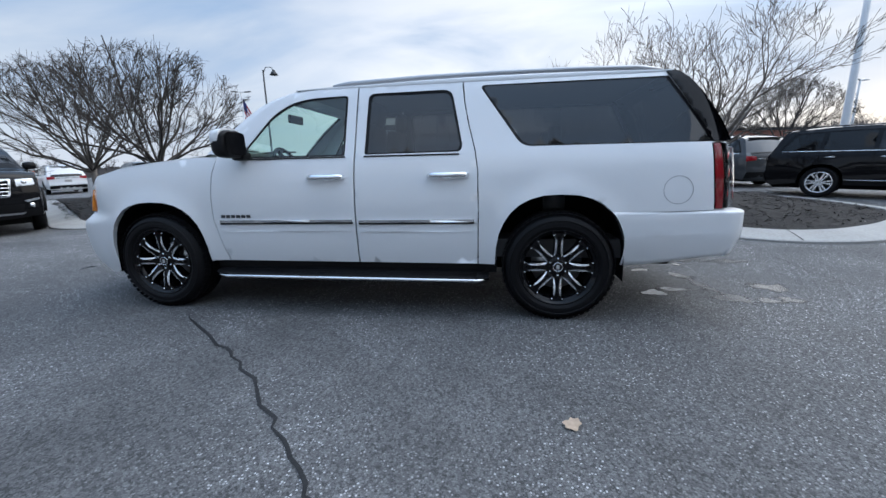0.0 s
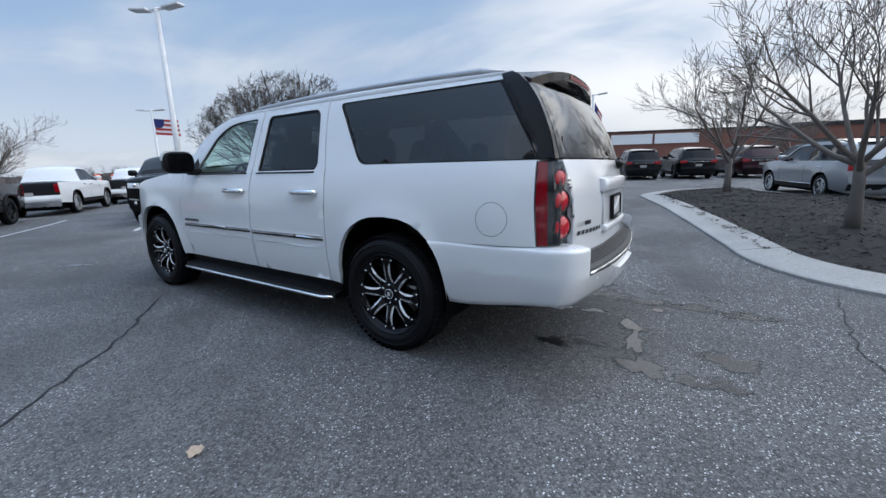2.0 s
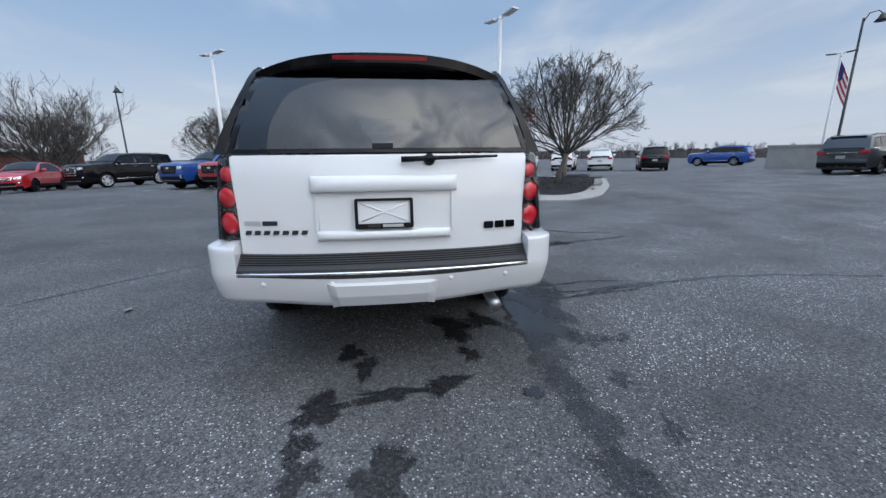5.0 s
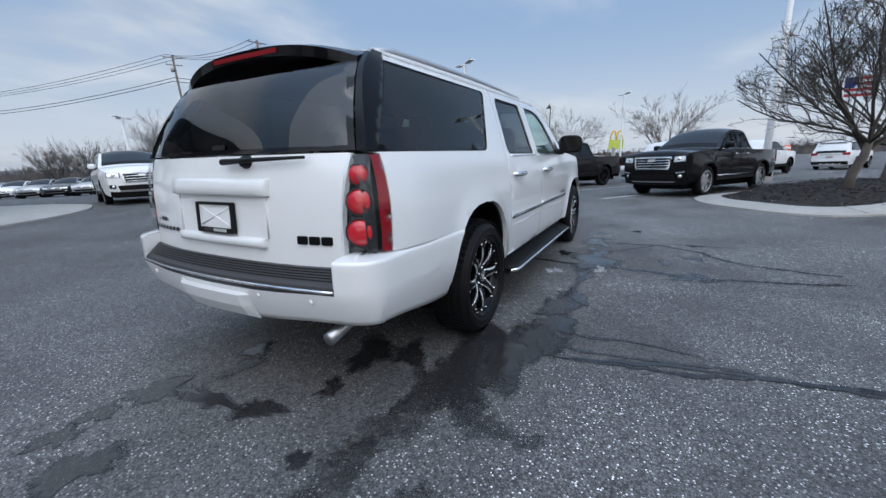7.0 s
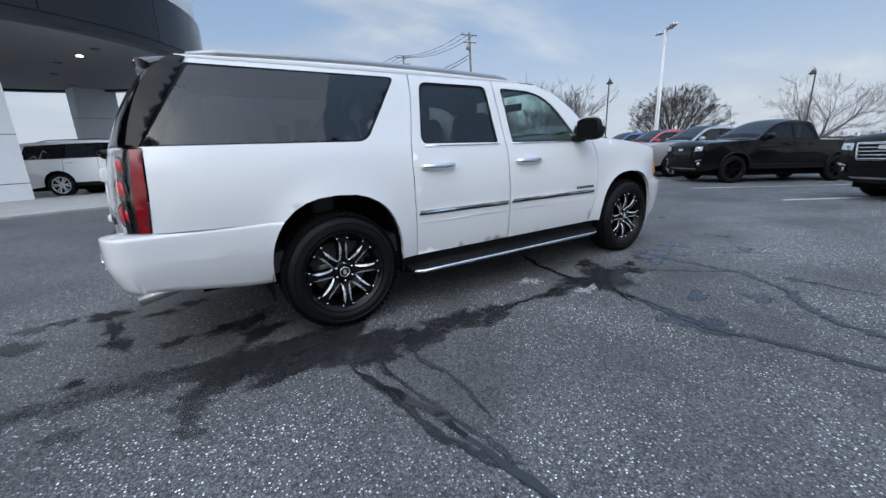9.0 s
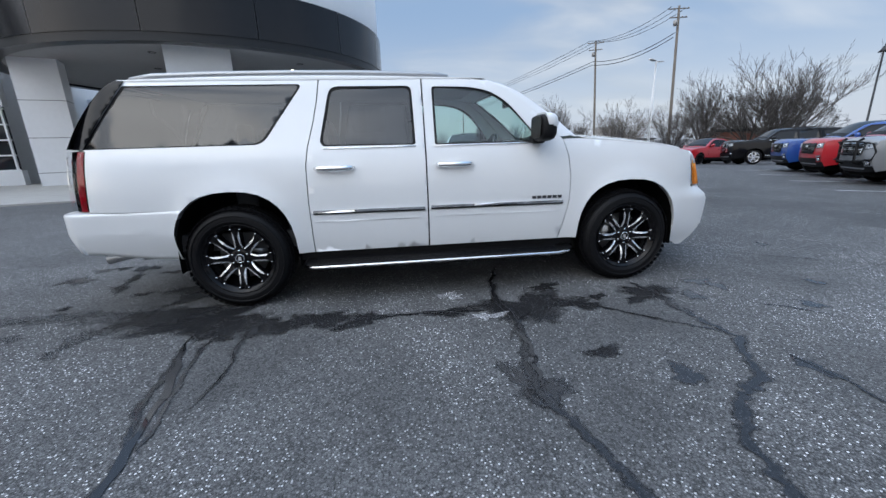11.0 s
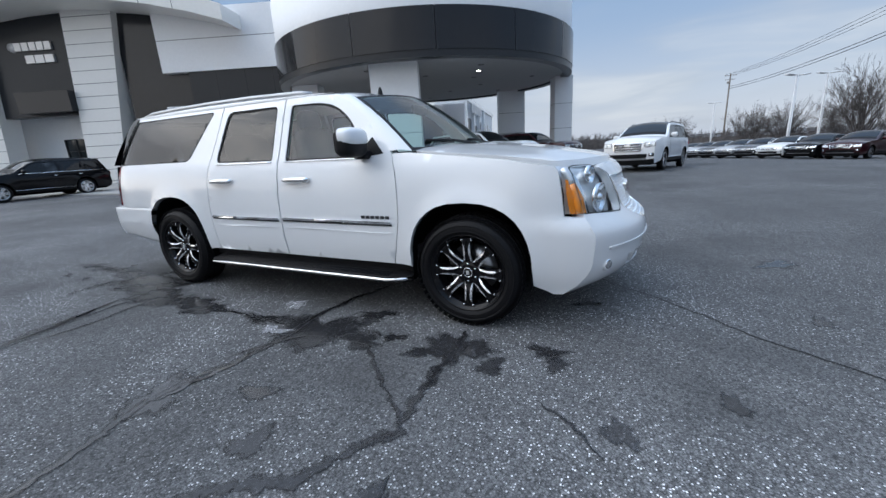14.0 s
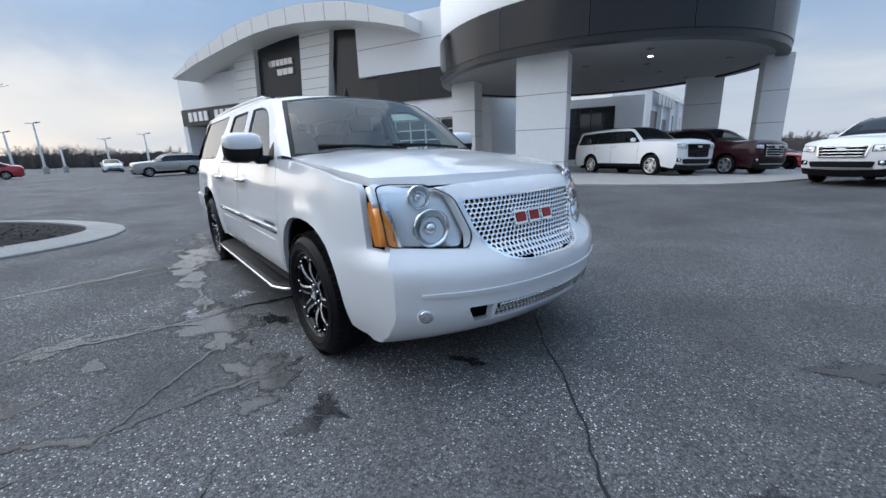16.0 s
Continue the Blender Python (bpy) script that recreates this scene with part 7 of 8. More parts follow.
def build_canopy():
    at = Matrix.Translation((CX, CY, 0))
    # curved facing panels, each a piece with a joint between
    top = tagged(lathe("canopy_drum", [(CR - 0.12, 7.0), (CR - 0.12, 9.2), (CR - 0.6, 9.25), (0.01, 9.4)], M_PANELW, None, "", axis="z", n=96, m=at), "pale curved upper drum of the canopy", "canopy", kind="structure")
    count = 15
    for k in range(count):
        a0, a1 = 2 * math.pi * k / count + 0.0012, 2 * math.pi * (k + 1) / count - 0.0012
        verts, faces = [], []
        for r, z in ((CR - 0.10, 5.34), (CR, 5.34), (CR, 7.02), (CR - 0.10, 7.02)):
            verts += [(CX + r * math.cos(a0 + (a1 - a0) * j / 6), CY + r * math.sin(a0 + (a1 - a0) * j / 6), z) for j in range(7)]
        faces += [(7 + j, 8 + j, 15 + j, 14 + j) for j in range(6)]
        base = len(verts)
        verts += verts[:base]
        for i in (0, 2):
            faces += [(base + 7 * i + j, base + 7 * i + j + 1, base + 7 * i + j + 8, base + 7 * i + j + 7) for j in range(6)]
        piece("facing_panel", verts, faces, M_PANELD, top)
    lathe("lower_ring", [(CR - 0.03, 5.34), (CR - 0.03, 5.04)], M_PANELG, top, "dark grey lower ring", axis="z", n=96, m=at)
    lathe("ring_underside", [(CR - 0.03, 5.04), (CR - 0.55, 5.04)], M_PANELG, top, axis="z", n=96, m=at)
    lathe("ring_inside", [(CR - 0.55, 5.04), (CR - 0.55, 5.16)], M_PANELG, top, axis="z", n=96, m=at)
    lathe("soffit", [(CR - 0.56, 5.14), (0.01, 5.14)], M_SOFFIT, top, "grey canopy soffit", axis="z", n=64, m=at)
    for k in range(14):
        a = 2 * math.pi * (k + 0.5) / 14
        r = 6.6 if k % 2 else 3.6
        x, y = CX + r * math.cos(a), CY + r * math.sin(a)
        dl = lathe("downlight", [(0.10, 5.135), (0.14, 5.12), (0.15, 5.14)], M_DKMETAL, top, axis="z", n=16, m=Matrix.Translation((x, y, 0)))
    lathe("downlight", [(0.01, 5.125), (0.09, 5.125), (0.11, 5.14)], M_LAMPGLOW, top, "lit downlight", axis="z", n=16, m=Matrix.Translation((5.15, -18.2, 0)))
    # piers
    for (x, y), turn, w, d in (((7.75, -13.75), 23.5, 2.25, 1.0), ((14.9, -15.6), 23.5, 1.5, 1.2), ((1.75, -24.2), 23.5, 1.1, 1.3), ((6.3, -28.5), 23.5, 2.0, 1.2), ((16.0, -26.0), 23.5, 1.6, 1.2)):
        m = Matrix.Translation((x, y, 0)) @ pose(0, 0, 0, 0, 0, turn)
        col = tagged(box("pier", (-w / 2, -d / 2, ground_z(x, y) - 0.1), (w / 2, d / 2, 5.15), M_PANELW, None, "", m), "pale clad square pier under the canopy", "pier", group="canopy piers", kind="structure")
        for z in (0.55, 2.0, 3.5):
            box("panel_joint", (-w / 2 - 0.003, -d / 2 - 0.003, z), (w / 2 + 0.003, d / 2 + 0.003, z + 0.02), M_PANELG, col, "", m)
    # wall and glazing behind the drive-through
    m = Matrix.Translation((14.5, -30.5, 0)) @ pose(0, 0, 0, 0, 0, 23.5)
    tagged(box("wall_lobby", (-3.2, -0.3, -1.2), (8.0, 0.0, 5.0), M_PANELW, None, "", m), "grey wall behind the drive-through", "wall", kind="structure")
    tagged(box("pier", (-1.75, 0.0, -1.2), (-1.15, 0.25, 5.0), M_PANELW, None, "", m), "flat pale pier on the drive-through wall", "pier", kind="structure")
    w5 = tagged(box("window_5", (-1.05, 0.0, 0.0), (3.55, 0.05, 4.3), M_SHOPGL, None, "", m), "tall dark window behind the drive-through", "window", kind="structure")
    for k in range(6):
        box("mullion", (-1.05 + 0.92 * k - 0.03, 0.05, 0.0), (-1.05 + 0.92 * k + 0.03, 0.12, 4.3), M_DKMETAL, w5, "", m)
    for z in (1.4, 2.8, 4.2):
        box("mullion", (-1.05, 0.05, z - 0.03), (3.55, 0.11, z + 0.03), M_DKMETAL, w5, "", m)
    # white wing of the next building, running back beyond the drive-through
    m = Matrix.Translation((13.5, -36.3, 0)) @ pose(0, 0, 0, 0, 0, -76.7)
    wing = tagged(box("wall_side_wing", (0, 0, -1.2), (33.4, 3.0, 6.3), M_PANELW, None, "", m), "white clad wing running back behind the canopy", "wall", kind="structure")
    box("parapet", (-0.15, -0.18, 5.9), (33.5, 0.0, 6.35), M_WHITE2, wing, "", m)
    for a0, a1, z1 in ((0.8, 5.4, 4.2), (7.2, 10.6, 3.6)):
        box("opening", (a0, -0.03, -1.0), (a1, 0.01, z1), M_PANELG, wing, "deep grey opening", m)
    for a0 in (0.0, 5.8, 11.0, 17.0):
        box("post", (a0, -0.35, -1.2), (a0 + 0.5, 0.0, 5.9), M_WHITE2, wing, "", m)
    for a0 in (12.6, 14.6, 18.6, 20.6, 24.0, 27.0):
        box("window_pane", (a0, -0.03, 2.2), (a0 + 1.0, 0.01, 4.2), M_SHOPGL, wing, "", m)
    for k in range(5):
        box("sign_bar", (3.0 + 1.9 * k, -0.50, 4.75), (4.4 + 1.9 * k, -0.36, 5.75), M_PALEBAR, wing, "grey sign bar", m)
    # concrete apron
    pad = rounded([(45, 0.5), (36, -4.4), (26, -5.2), (16.7, -6.5), (10, -7.55), (6.0, -8.75), (4.0, -9.35), (2.2, -9.95), (0.1, -11.2), (-1.0, -12.5), (-1.6, -14.0), (-1.8, -18.0), (-1.0, -24.0), (1.5, -32.0), (24, -32.0), (45, -12.0)], 0.8, 3)
    sheet("apron", pad, lambda x, y: (x, y, ground_z(x, y) + 0.05), M_CONC, step=1.2, rim=0.08, inward=lambda u, v: (0, 0, -1))
    tagged(bpy.data.objects["apron"], "pale concrete apron before the showroom", "pavement", kind="structure")


build_showroom()
build_canopy()

# ---- poles, wires, signs ----
def light_pole(x, y, top, turn, heads=2, z0=None):
    z0 = ground_z(max(-60, min(60, x)), max(-60, min(60, y))) if z0 is None else z0
    p = thing("light_pole", pose(x, y, z0, 0, 0, turn), "tall white car park light pole with flat lamp heads", "light pole", "car park light poles")
    h = top - z0
    lathe("footing", [(0.30, 0.0), (0.30, 0.75), (0.26, 0.80), (0.0, 0.80)], M_CONC, p, "round concrete footing", axis="z", n=16)
    lathe("pole", [(0.13, 0.8), (0.085, h), (0, h)], M_POLE, p, axis="z", n=12)
    for s in ((-1, 1) if heads == 2 else (1,)):
        box("arm", (min(0, s * 0.45), -0.03, h - 0.10), (max(0, s * 0.45), 0.03, h - 0.03), M_POLE, p)
        bm = bmesh.new()
        add_box(bm, (-0.42, -0.19, -0.05), (0.42, 0.19, 0.05), bevel=0.03)
        bm.transform(Matrix.Translation((s * 0.80, 0, h - 0.02)) @ pose(0, 0, 0, 0, -s * 5, 0))
        part("lamp_head", bm, M_DKMETAL if heads == 2 and top > 8.5 else M_POLE, p, "flat lamp head")
    return p


light_pole(-15.8, 5.7, 7.9, 20)
light_pole(13.6, 13.0, 9.2, 20)
fp = light_pole(-5.2, 36.5, 7.6, 0)
light_pole(-23.1, -10.75, 7.6, 50)
light_pole(-25.4, -33.9, 8.5, 30)
light_pole(-20.9, -54.7, 6.6, 30)
light_pole(-14.5, -40.5, 5.4, 40)
light_pole(-15.5, -86.0, 6.2, 20)
light_pole(-36.0, 13.2, 6.6, 30)
light_pole(-46.0, -2.0, 7.4, 30)
light_pole(61.6, 8.7, 5.9, 30)
light_pole(61.3, 11.2, 4.9, 30)
light_pole(65.8, 7.3, 3.1, 30)
light_pole(66.0, 2.8, 4.3, 30)
light_pole(61.9, -1.3, 4.7, 30)
light_pole(20.0, 42.0, 8.0, 30)
light_pole(34.0, 40.0, 8.0, 30)


def flag(x, y, z, w, h, turn, hang):
    f = thing("flag", pose(x, y, z, 0, 0, turn), "red, white and blue striped flag on a pole", "flag")
    for k in range(7):
        verts, faces = [], []
        for i in range(9):
            u = i / 8
            for j in (k, k + 1):
                v = j / 7
                verts.append((w * u * (1 - 0.5 * hang), 0.08 * math.sin(5 * u + 2 * v), -h * v - hang * u * h * 0.8))
        for i in range(8):
            faces.append((2 * i, 2 * i + 1, 2 * i + 3, 2 * i + 2))
        piece("stripe", verts, faces, M_FLAGR if k % 2 == 0 else M_FLAGW, f)
    verts = [(w * u * 0.42 * (1 - 0.5 * hang), -0.02 + 0.08 * math.sin(5 * u * 0.42), -h * 0.55 * v - hang * u * 0.42 * h * 0.8) for u in (0, 0.5, 1) for v in (0, 1)]
    piece("canton", [(a, b - 0.015, c) for a, b, c in verts], [(0, 1, 3, 2), (2, 3, 5, 4)], M_FLAGB, f)
    piece("canton", [(a, b + 0.015, c) for a, b, c in verts], [(0, 1, 3, 2), (2, 3, 5, 4)], M_FLAGB, f)


light_pole(-32.5, 45.9, 11.0, 20)
flag(-32.3, 45.8, 10.2, 1.6, 2.6, 20, 0.9)
flag(-36.0, 13.2, 5.9, 2.2, 1.3, 40, 0.15)
flag(-5.0, 36.4, 6.9, 1.2, 1.6, 20, 0.9)


def street_lamp(x, y, top, turn):
    z0 = ground_z(max(-60, min(60, x)), max(-60, min(60, y)))
    p = thing("street_lamp", pose(x, y, z0, 0, 0, turn), "dark street lamp with a hanging bell head", "street lamp", "bell street lamps")
    h = top - z0
    lathe("pole", [(0.16, 0.0), (0.13, 0.6), (0.10, 0.7), (0.07, h), (0, h)], M_DKMETAL, p, axis="z", n=10)
    tube("arm", [(0, 0, h - 0.3), (0.25, 0, h + 0.25), (0.7, 0, h + 0.3), (0.95, 0, h + 0.05)], 0.035, M_DKMETAL, p)
    lathe("bell", [(0.05, 0.1), (0.15, 0.0), (0.28, -0.25), (0.42, -0.42), (0.0, -0.38)], M_DKMETAL, p, axis="z", n=16, m=Matrix.Translation((0.95, 0, h)))


street_lamp(-22.0, 34.3, 10.6, 30)
street_lamp(-62.0, -14.0, 8.5, 0)
street_lamp(-44.0, -29.0, 8.5, 40)


def utility_pole(x, y, top, z0, turn):
    p = thing("utility_pole", pose(x, y, z0, 0, 0, turn), "weathered wooden utility pole with cross arms", "utility pole", "utility poles")
    h = top - z0
    lathe("pole", [(0.20, 0), (0.13, h), (0, h)], M_WOODPOLE, p, axis="z", n=10)
    for z, w in ((h - 0.5, 1.2), (h - 2.0, 1.0)):
        box("cross_arm", (-w, -0.06, z - 0.07), (w, 0.06, z + 0.07), M_WOODPOLE, p)
        for u in (-0.9, -0.45, 0.45, 0.9):
            lathe("insulator", [(0.04, 0), (0.05, 0.1), (0.03, 0.2), (0, 0.2)], M_FARBLD, p, axis="z", n=8, m=Matrix.Translation((u * w, 0, z + 0.07)))
    lathe("transformer", [(0.0, -0.45), (0.22, -0.45), (0.22, 0.40), (0.1, 0.5), (0, 0.5)], M_FARBLD, p, axis="z", n=12, m=Matrix.Translation((0.36, 0.1, h - 3.0)))
    return p


# head of each pole (leaning), and its foot
POLES = [((-54.7, -72.0, 25.2), (-54.9, -70.8, -2.9)), ((-49.4, -93.1, 24.2), (-50.8, -93.0, -2.9)), ((-34.5, -190.0, 21.9), (-34.5, -190.0, -2.6))]
for head, foot in POLES:
    pole = utility_pole(foot[0], foot[1], head[2], foot[2], 0)
    lean = Vector(head) - Vector(foot)
    pole.matrix_basis = Matrix.Translation(foot) @ Vector((0, 0, 1)).rotation_difference(lean.normalized()).to_matrix().to_4x4() @ pose(0, 0, 0, 0, 0, -10) @ Matrix.Diagonal((1.6, 1.6, 1, 1))
for (h0, _), (h1, _) in zip(POLES, POLES[1:]):
    for off, dz in ((-1.7, -0.25), (0.0, -0.25), (1.7, -0.25), (0.3, -4.6), (0.6, -5.4)):
        pts = []
        for k in range(13):
            t = k / 12
            q = Vector(h0).lerp(Vector(h1), t)
            pts.append((q.x + off, q.y + off * 0.2, q.z + dz - 1.4 * 4 * t * (1 - t)))
        tagged(tube("cable", pts, 0.045 if dz > -1 else 0.065, M_TRIM, None, n=4), "black overhead cable between utility poles", "cable", "overhead cables")


# far shops
shop = thing("shop_building", pose(-20.2, 53.2, 0.8, 0, 0, 18), "brown brick pharmacy building with pale sign boards", "building")
box("wall", (7.5, 0.6, 0), (34, 14, 4.9), M_BRICK, shop)
box("corner_block", (0, 0, 0), (7.8, 14, 6.1), M_BRICK, shop)
box("parapet", (-0.15, -0.15, 5.6), (7.95, 0.4, 6.2), M_PANELG, shop, "grey parapet")
box("sign_board", (0.4, -0.12, 3.9), (7.4, 0.0, 5.5), M_PANELW, shop, "pale sign board")
for k in range(3):
    box("sign_bar", (1.2 + 0.62 * k, -0.2, 4.45), (1.72 + 0.62 * k, -0.12, 5.05), M_RED, shop, "red sign bar")
for k in range(8):
    box("sign_bar", (3.15 + 0.44 * k, -0.2, 4.5), (3.5 + 0.44 * k, -0.12, 4.9), M_RED, shop, "red sign bar")
for a, b in ((8.2, 13.6), (13.9, 19.2), (19.5, 24.9)):
    box("sign_board", (a, 0.48, 3.2), (b, 0.6, 4.5), M_PANELW, shop, "pale sign board")
box("coping", (7.5, 0.5, 4.8), (34, 1.0, 5.0), M_PANELG, shop)
box("glazing", (1.2, -0.05, 0.0), (6.6, 0.0, 2.9), M_SHOPGL, shop)
for k in range(4):
    box("door_frame", (1.2 + 1.8 * k - 0.06, -0.1, 0), (1.2 + 1.8 * k + 0.06, -0.05, 2.9), M_RED, shop)
low = thing("retail_building", pose(14, 70, 1.0, 0, 0, 12), "long low brown retail building far across the road", "building")
box("wall", (0, 0, 0), (46, 16, 5.2), M_BRICK, low)
box("roof_edge", (-0.2, -0.2, 4.9), (46.2, 16, 5.4), M_PANELG, low)
for k in range(8):
    box("window", (2 + 5.5 * k, -0.06, 0.6), (5.2 + 5.5 * k, 0.0, 3.2), M_SHOPGL, low)
mill = thing("grain_mill", pose(-58, -101, -2.9, 0, 0, 10), "pale industrial mill far behind the lot", "building")
box("tower", (0, 0, 0), (4, 4, 7.5), M_FARBLD, mill)
box("shed", (-8, 0, 0), (14, 9, 4.0), M_FARBLD, mill)
box("roof", (-8.3, -0.3, 4.0), (14.3, 9.3, 4.3), M_PANELG, mill)
shed = thing("brick_building", pose(-37, -40, -1.2, 0, 0, 60), "low brown brick building behind the sedans", "building")
box("wall", (-5, 0, 0), (5, 8, 3.0), M_BRICK, shed)
box("roof_edge", (-5.2, -0.2, 2.9), (5.2, 8.2, 3.2), M_PANELG, shed)
for k in range(2):
    box("window", (-3.6 + 4 * k, -0.06, 0.9), (-1.4 + 4 * k, 0.0, 2.3), M_SHOPGL, shed)

# restaurant sign
ms = thing("restaurant_sign", pose(-86, -6.5, 0, 0, 0, -8), "tall yellow sign with golden arches on a post", "sign")
box("post", (-0.4, -0.3, 0), (0.4, 0.3, 2.0), M_FARBLD, ms)
box("board", (-1.9, -1.45, 1.65), (-1.6, 1.45, 3.6), M_YELLOW, ms)
for s in (-1, 1):
    tube("arch", [(-1.75, s * 0.05 + s * 1.1 * (0.5 - 0.5 * math.cos(math.pi * k / 10)), 3.6 + 1.8 * math.sin(math.pi * k / 10)) for k in range(11)], 0.17, M_GOLD, ms, n=6)
for k in range(11):
    d = (-41.0 + 0.35 * k, 9.0 + 1.6 * k)
    b = thing("traffic_barrel", pose(d[0] - (k % 3) * 1.5, d[1], 0.35), "orange and white striped traffic barrel", "traffic barrel", "barrels along the road")
    lathe("drum", [(0.30, 0), (0.28, 0.3), (0.26, 0.7), (0.22, 1.0), (0, 1.02)], M_ORANGE, b, axis="z", n=12)
    for z in (0.35, 0.70):
        lathe("stripe", [(0.285, z), (0.275, z + 0.14)], M_FLAGW, b, axis="z", n=12)

# low retaining wall and clipped hedge behind the far row
wa, wb = Vector((-18.3, 24.5)), Vector((20.1, 35.6))
wd = (wb - wa).normalized()
bm = bmesh.new()
add_box(bm, (0, 0, -0.3), ((wb - wa).length, 0.35, 1.15))
add_box(bm, (-0.05, -0.05, 1.15), ((wb - wa).length + 0.05, 0.40, 1.27))
bm.transform(Matrix.Translation((wa.x, wa.y, 0.42)) @ pose(0, 0, 0, 0, 0, math.degrees(math.atan2(wd.y, wd.x))))
tagged(part("wall_retaining", bm, M_CONC), "low pale concrete retaining wall behind the far row", "wall", kind="structure")
rnd = random.Random(77)
for k in range(12):
    c = wa + wd * (22.0 + 1.35 * k) - Vector((-wd.y, wd.x)) * 0.75
    verts, faces = [], []
    for j in range(900):
        a, u, r0 = rnd.uniform(0, 6.283), rnd.uniform(-0.2, 1), rnd.uniform(0.75, 1.05)
        q = Vector((c.x + 0.75 * r0 * math.cos(a) * math.sqrt(max(0, 1 - u * u)), c.y + 0.6 * r0 * math.sin(a) * math.sqrt(max(0, 1 - u * u)), 0.75 + 0.7 * r0 * u))
        e = Vector((rnd.uniform(-1, 1), rnd.uniform(-1, 1), rnd.uniform(-0.4, 1))).normalized() * rnd.uniform(0.06, 0.14)
        g = e.cross(Vector((rnd.uniform(-1, 1), rnd.uniform(-1, 1), rnd.uniform(-1, 1)))).normalized() * 0.03
        b = len(verts)
        verts += [q - g, q + g, q + e]
        faces.append((b, b + 1, b + 2))
    h = thing("hedge_shrub", pose(0, 0, 0), "dark clipped winter shrub before a retaining wall", "shrub", "hedge shrubs")
    tagged(piece("twigs", verts, faces, M_HEDGE, h, smooth=False), kind="stuff")

# ---- trees ----
def grow(rnd, verts, faces, p, d, length, radius, level, spread, up, kids, bend, minr, sides, shrink):
    """One limb and what springs from it."""
    n = 4 if level else 5
    pts, radii, dirs = [p.copy()], [radius], [d.copy()]
    cur = d.copy()
    for k in range(n):
        cur = (cur + Vector((rnd.uniform(-bend, bend), rnd.uniform(-bend, bend), rnd.uniform(-bend, bend) + up))).normalized()
        pts.append(pts[-1] + cur * length / n)
        radii.append(max(minr, radius * (1 - 0.55 * (k + 1) / n)))
        dirs.append(cur.copy())
    v, f = tube_data(pts, radii, max(3, sides - level), caps=False)
    base = len(verts)
    verts.extend(v)
    faces.extend([tuple(i + base for i in q) for q in f])
    if level >= len(kids):
        return
    for k in range(kids[level]):
        t = rnd.uniform(0.25, 1.0) if k else 1.0
        i = min(n, max(1, round(t * n)))
        ax = dirs[i].cross(Vector((rnd.uniform(-1, 1), rnd.uniform(-1, 1), rnd.uniform(-1, 1)))).normalized()
        a = rnd.uniform(0.55, 1.0) * spread
        nd = (dirs[i] * math.cos(a) + ax * math.sin(a)).normalized()
        grow(rnd, verts, faces, pts[i], nd, length * rnd.uniform(*shrink), max(minr, radii[i] * 0.62), level + 1, spread, up, kids, bend, minr, sides, shrink)


def spread_crown(rnd, verts, faces, low, high):
    """A broad dome of crooked branches that fan out from the head of a short trunk."""
    mid, rad = Vector((high.x, 0, 0.40)), Vector((0.66, 0.66, 0.58))

    def hold(p):
        d = p - mid
        r = math.sqrt((d.x / rad.x) ** 2 + (d.y / rad.y) ** 2 + (d.z / (rad.z if d.z > 0 else 0.26)) ** 2)
        return mid + d * min(1, (1 + rnd.uniform(-0.10, 0.10)) / max(r, 1e-6))

    def limb(p, q, radius, level):
        n = 5 if level < 2 else 3
        side = (q - p).length
        pts, radii = [p.copy()], [radius]
        for k in range(1, n + 1):
            t = k / n
            c = p.lerp(q, t) + Vector((rnd.uniform(-1, 1), rnd.uniform(-1, 1), rnd.uniform(-1, 1))) * side * 0.028 * (1 if k < n else 0.4)
            c.z += side * 0.05 * math.sin(math.pi * t) * (-0.4 if level == 0 else 0.3)
            pts.append(c)
            radii.append(max(0.0010, radius * (1 - 0.65 * t)))
        v, f = tube_data(pts, radii, (6, 5, 3, 3)[level], caps=False)
        b = len(verts)
        verts.extend(v)
        faces.extend([tuple(i + b for i in g) for g in f])
        if level == 3:
            return
        for k in range((7, 6, 5)[level]):
            u = rnd.uniform(0.22, 0.98)
            i = min(n - 1, int(u * n))
            s0 = pts[i].lerp(pts[i + 1], u * n - i)
            d = (pts[i + 1] - pts[i]).normalized()
            axis = d.cross(Vector((rnd.uniform(-1, 1), rnd.uniform(-1, 1), rnd.uniform(-1, 1)))).normalized()
            a = rnd.uniform(0.25, 0.70)
            nd = (d * math.cos(a) + axis * math.sin(a) + Vector((0, 0, 0.16))).normalized()
            limb(s0, hold(s0 + nd * side * rnd.uniform(0.35, 0.62)), max(0.0012, radii[i] * 0.52), level + 1)

    for k in range(15):
        az = 2.4 * k + rnd.uniform(-0.3, 0.3)
        tilt = 0.15 + 1.28 * ((k + 0.5) / 15) ** 0.8
        d = Vector((math.sin(tilt) * math.cos(az), math.sin(tilt) * math.sin(az), math.cos(tilt)))
        limb(low.lerp(high, 0.2 + 0.8 * rnd.random()), hold(high + d * 1.5), 0.0085, 0)


TREES = {}


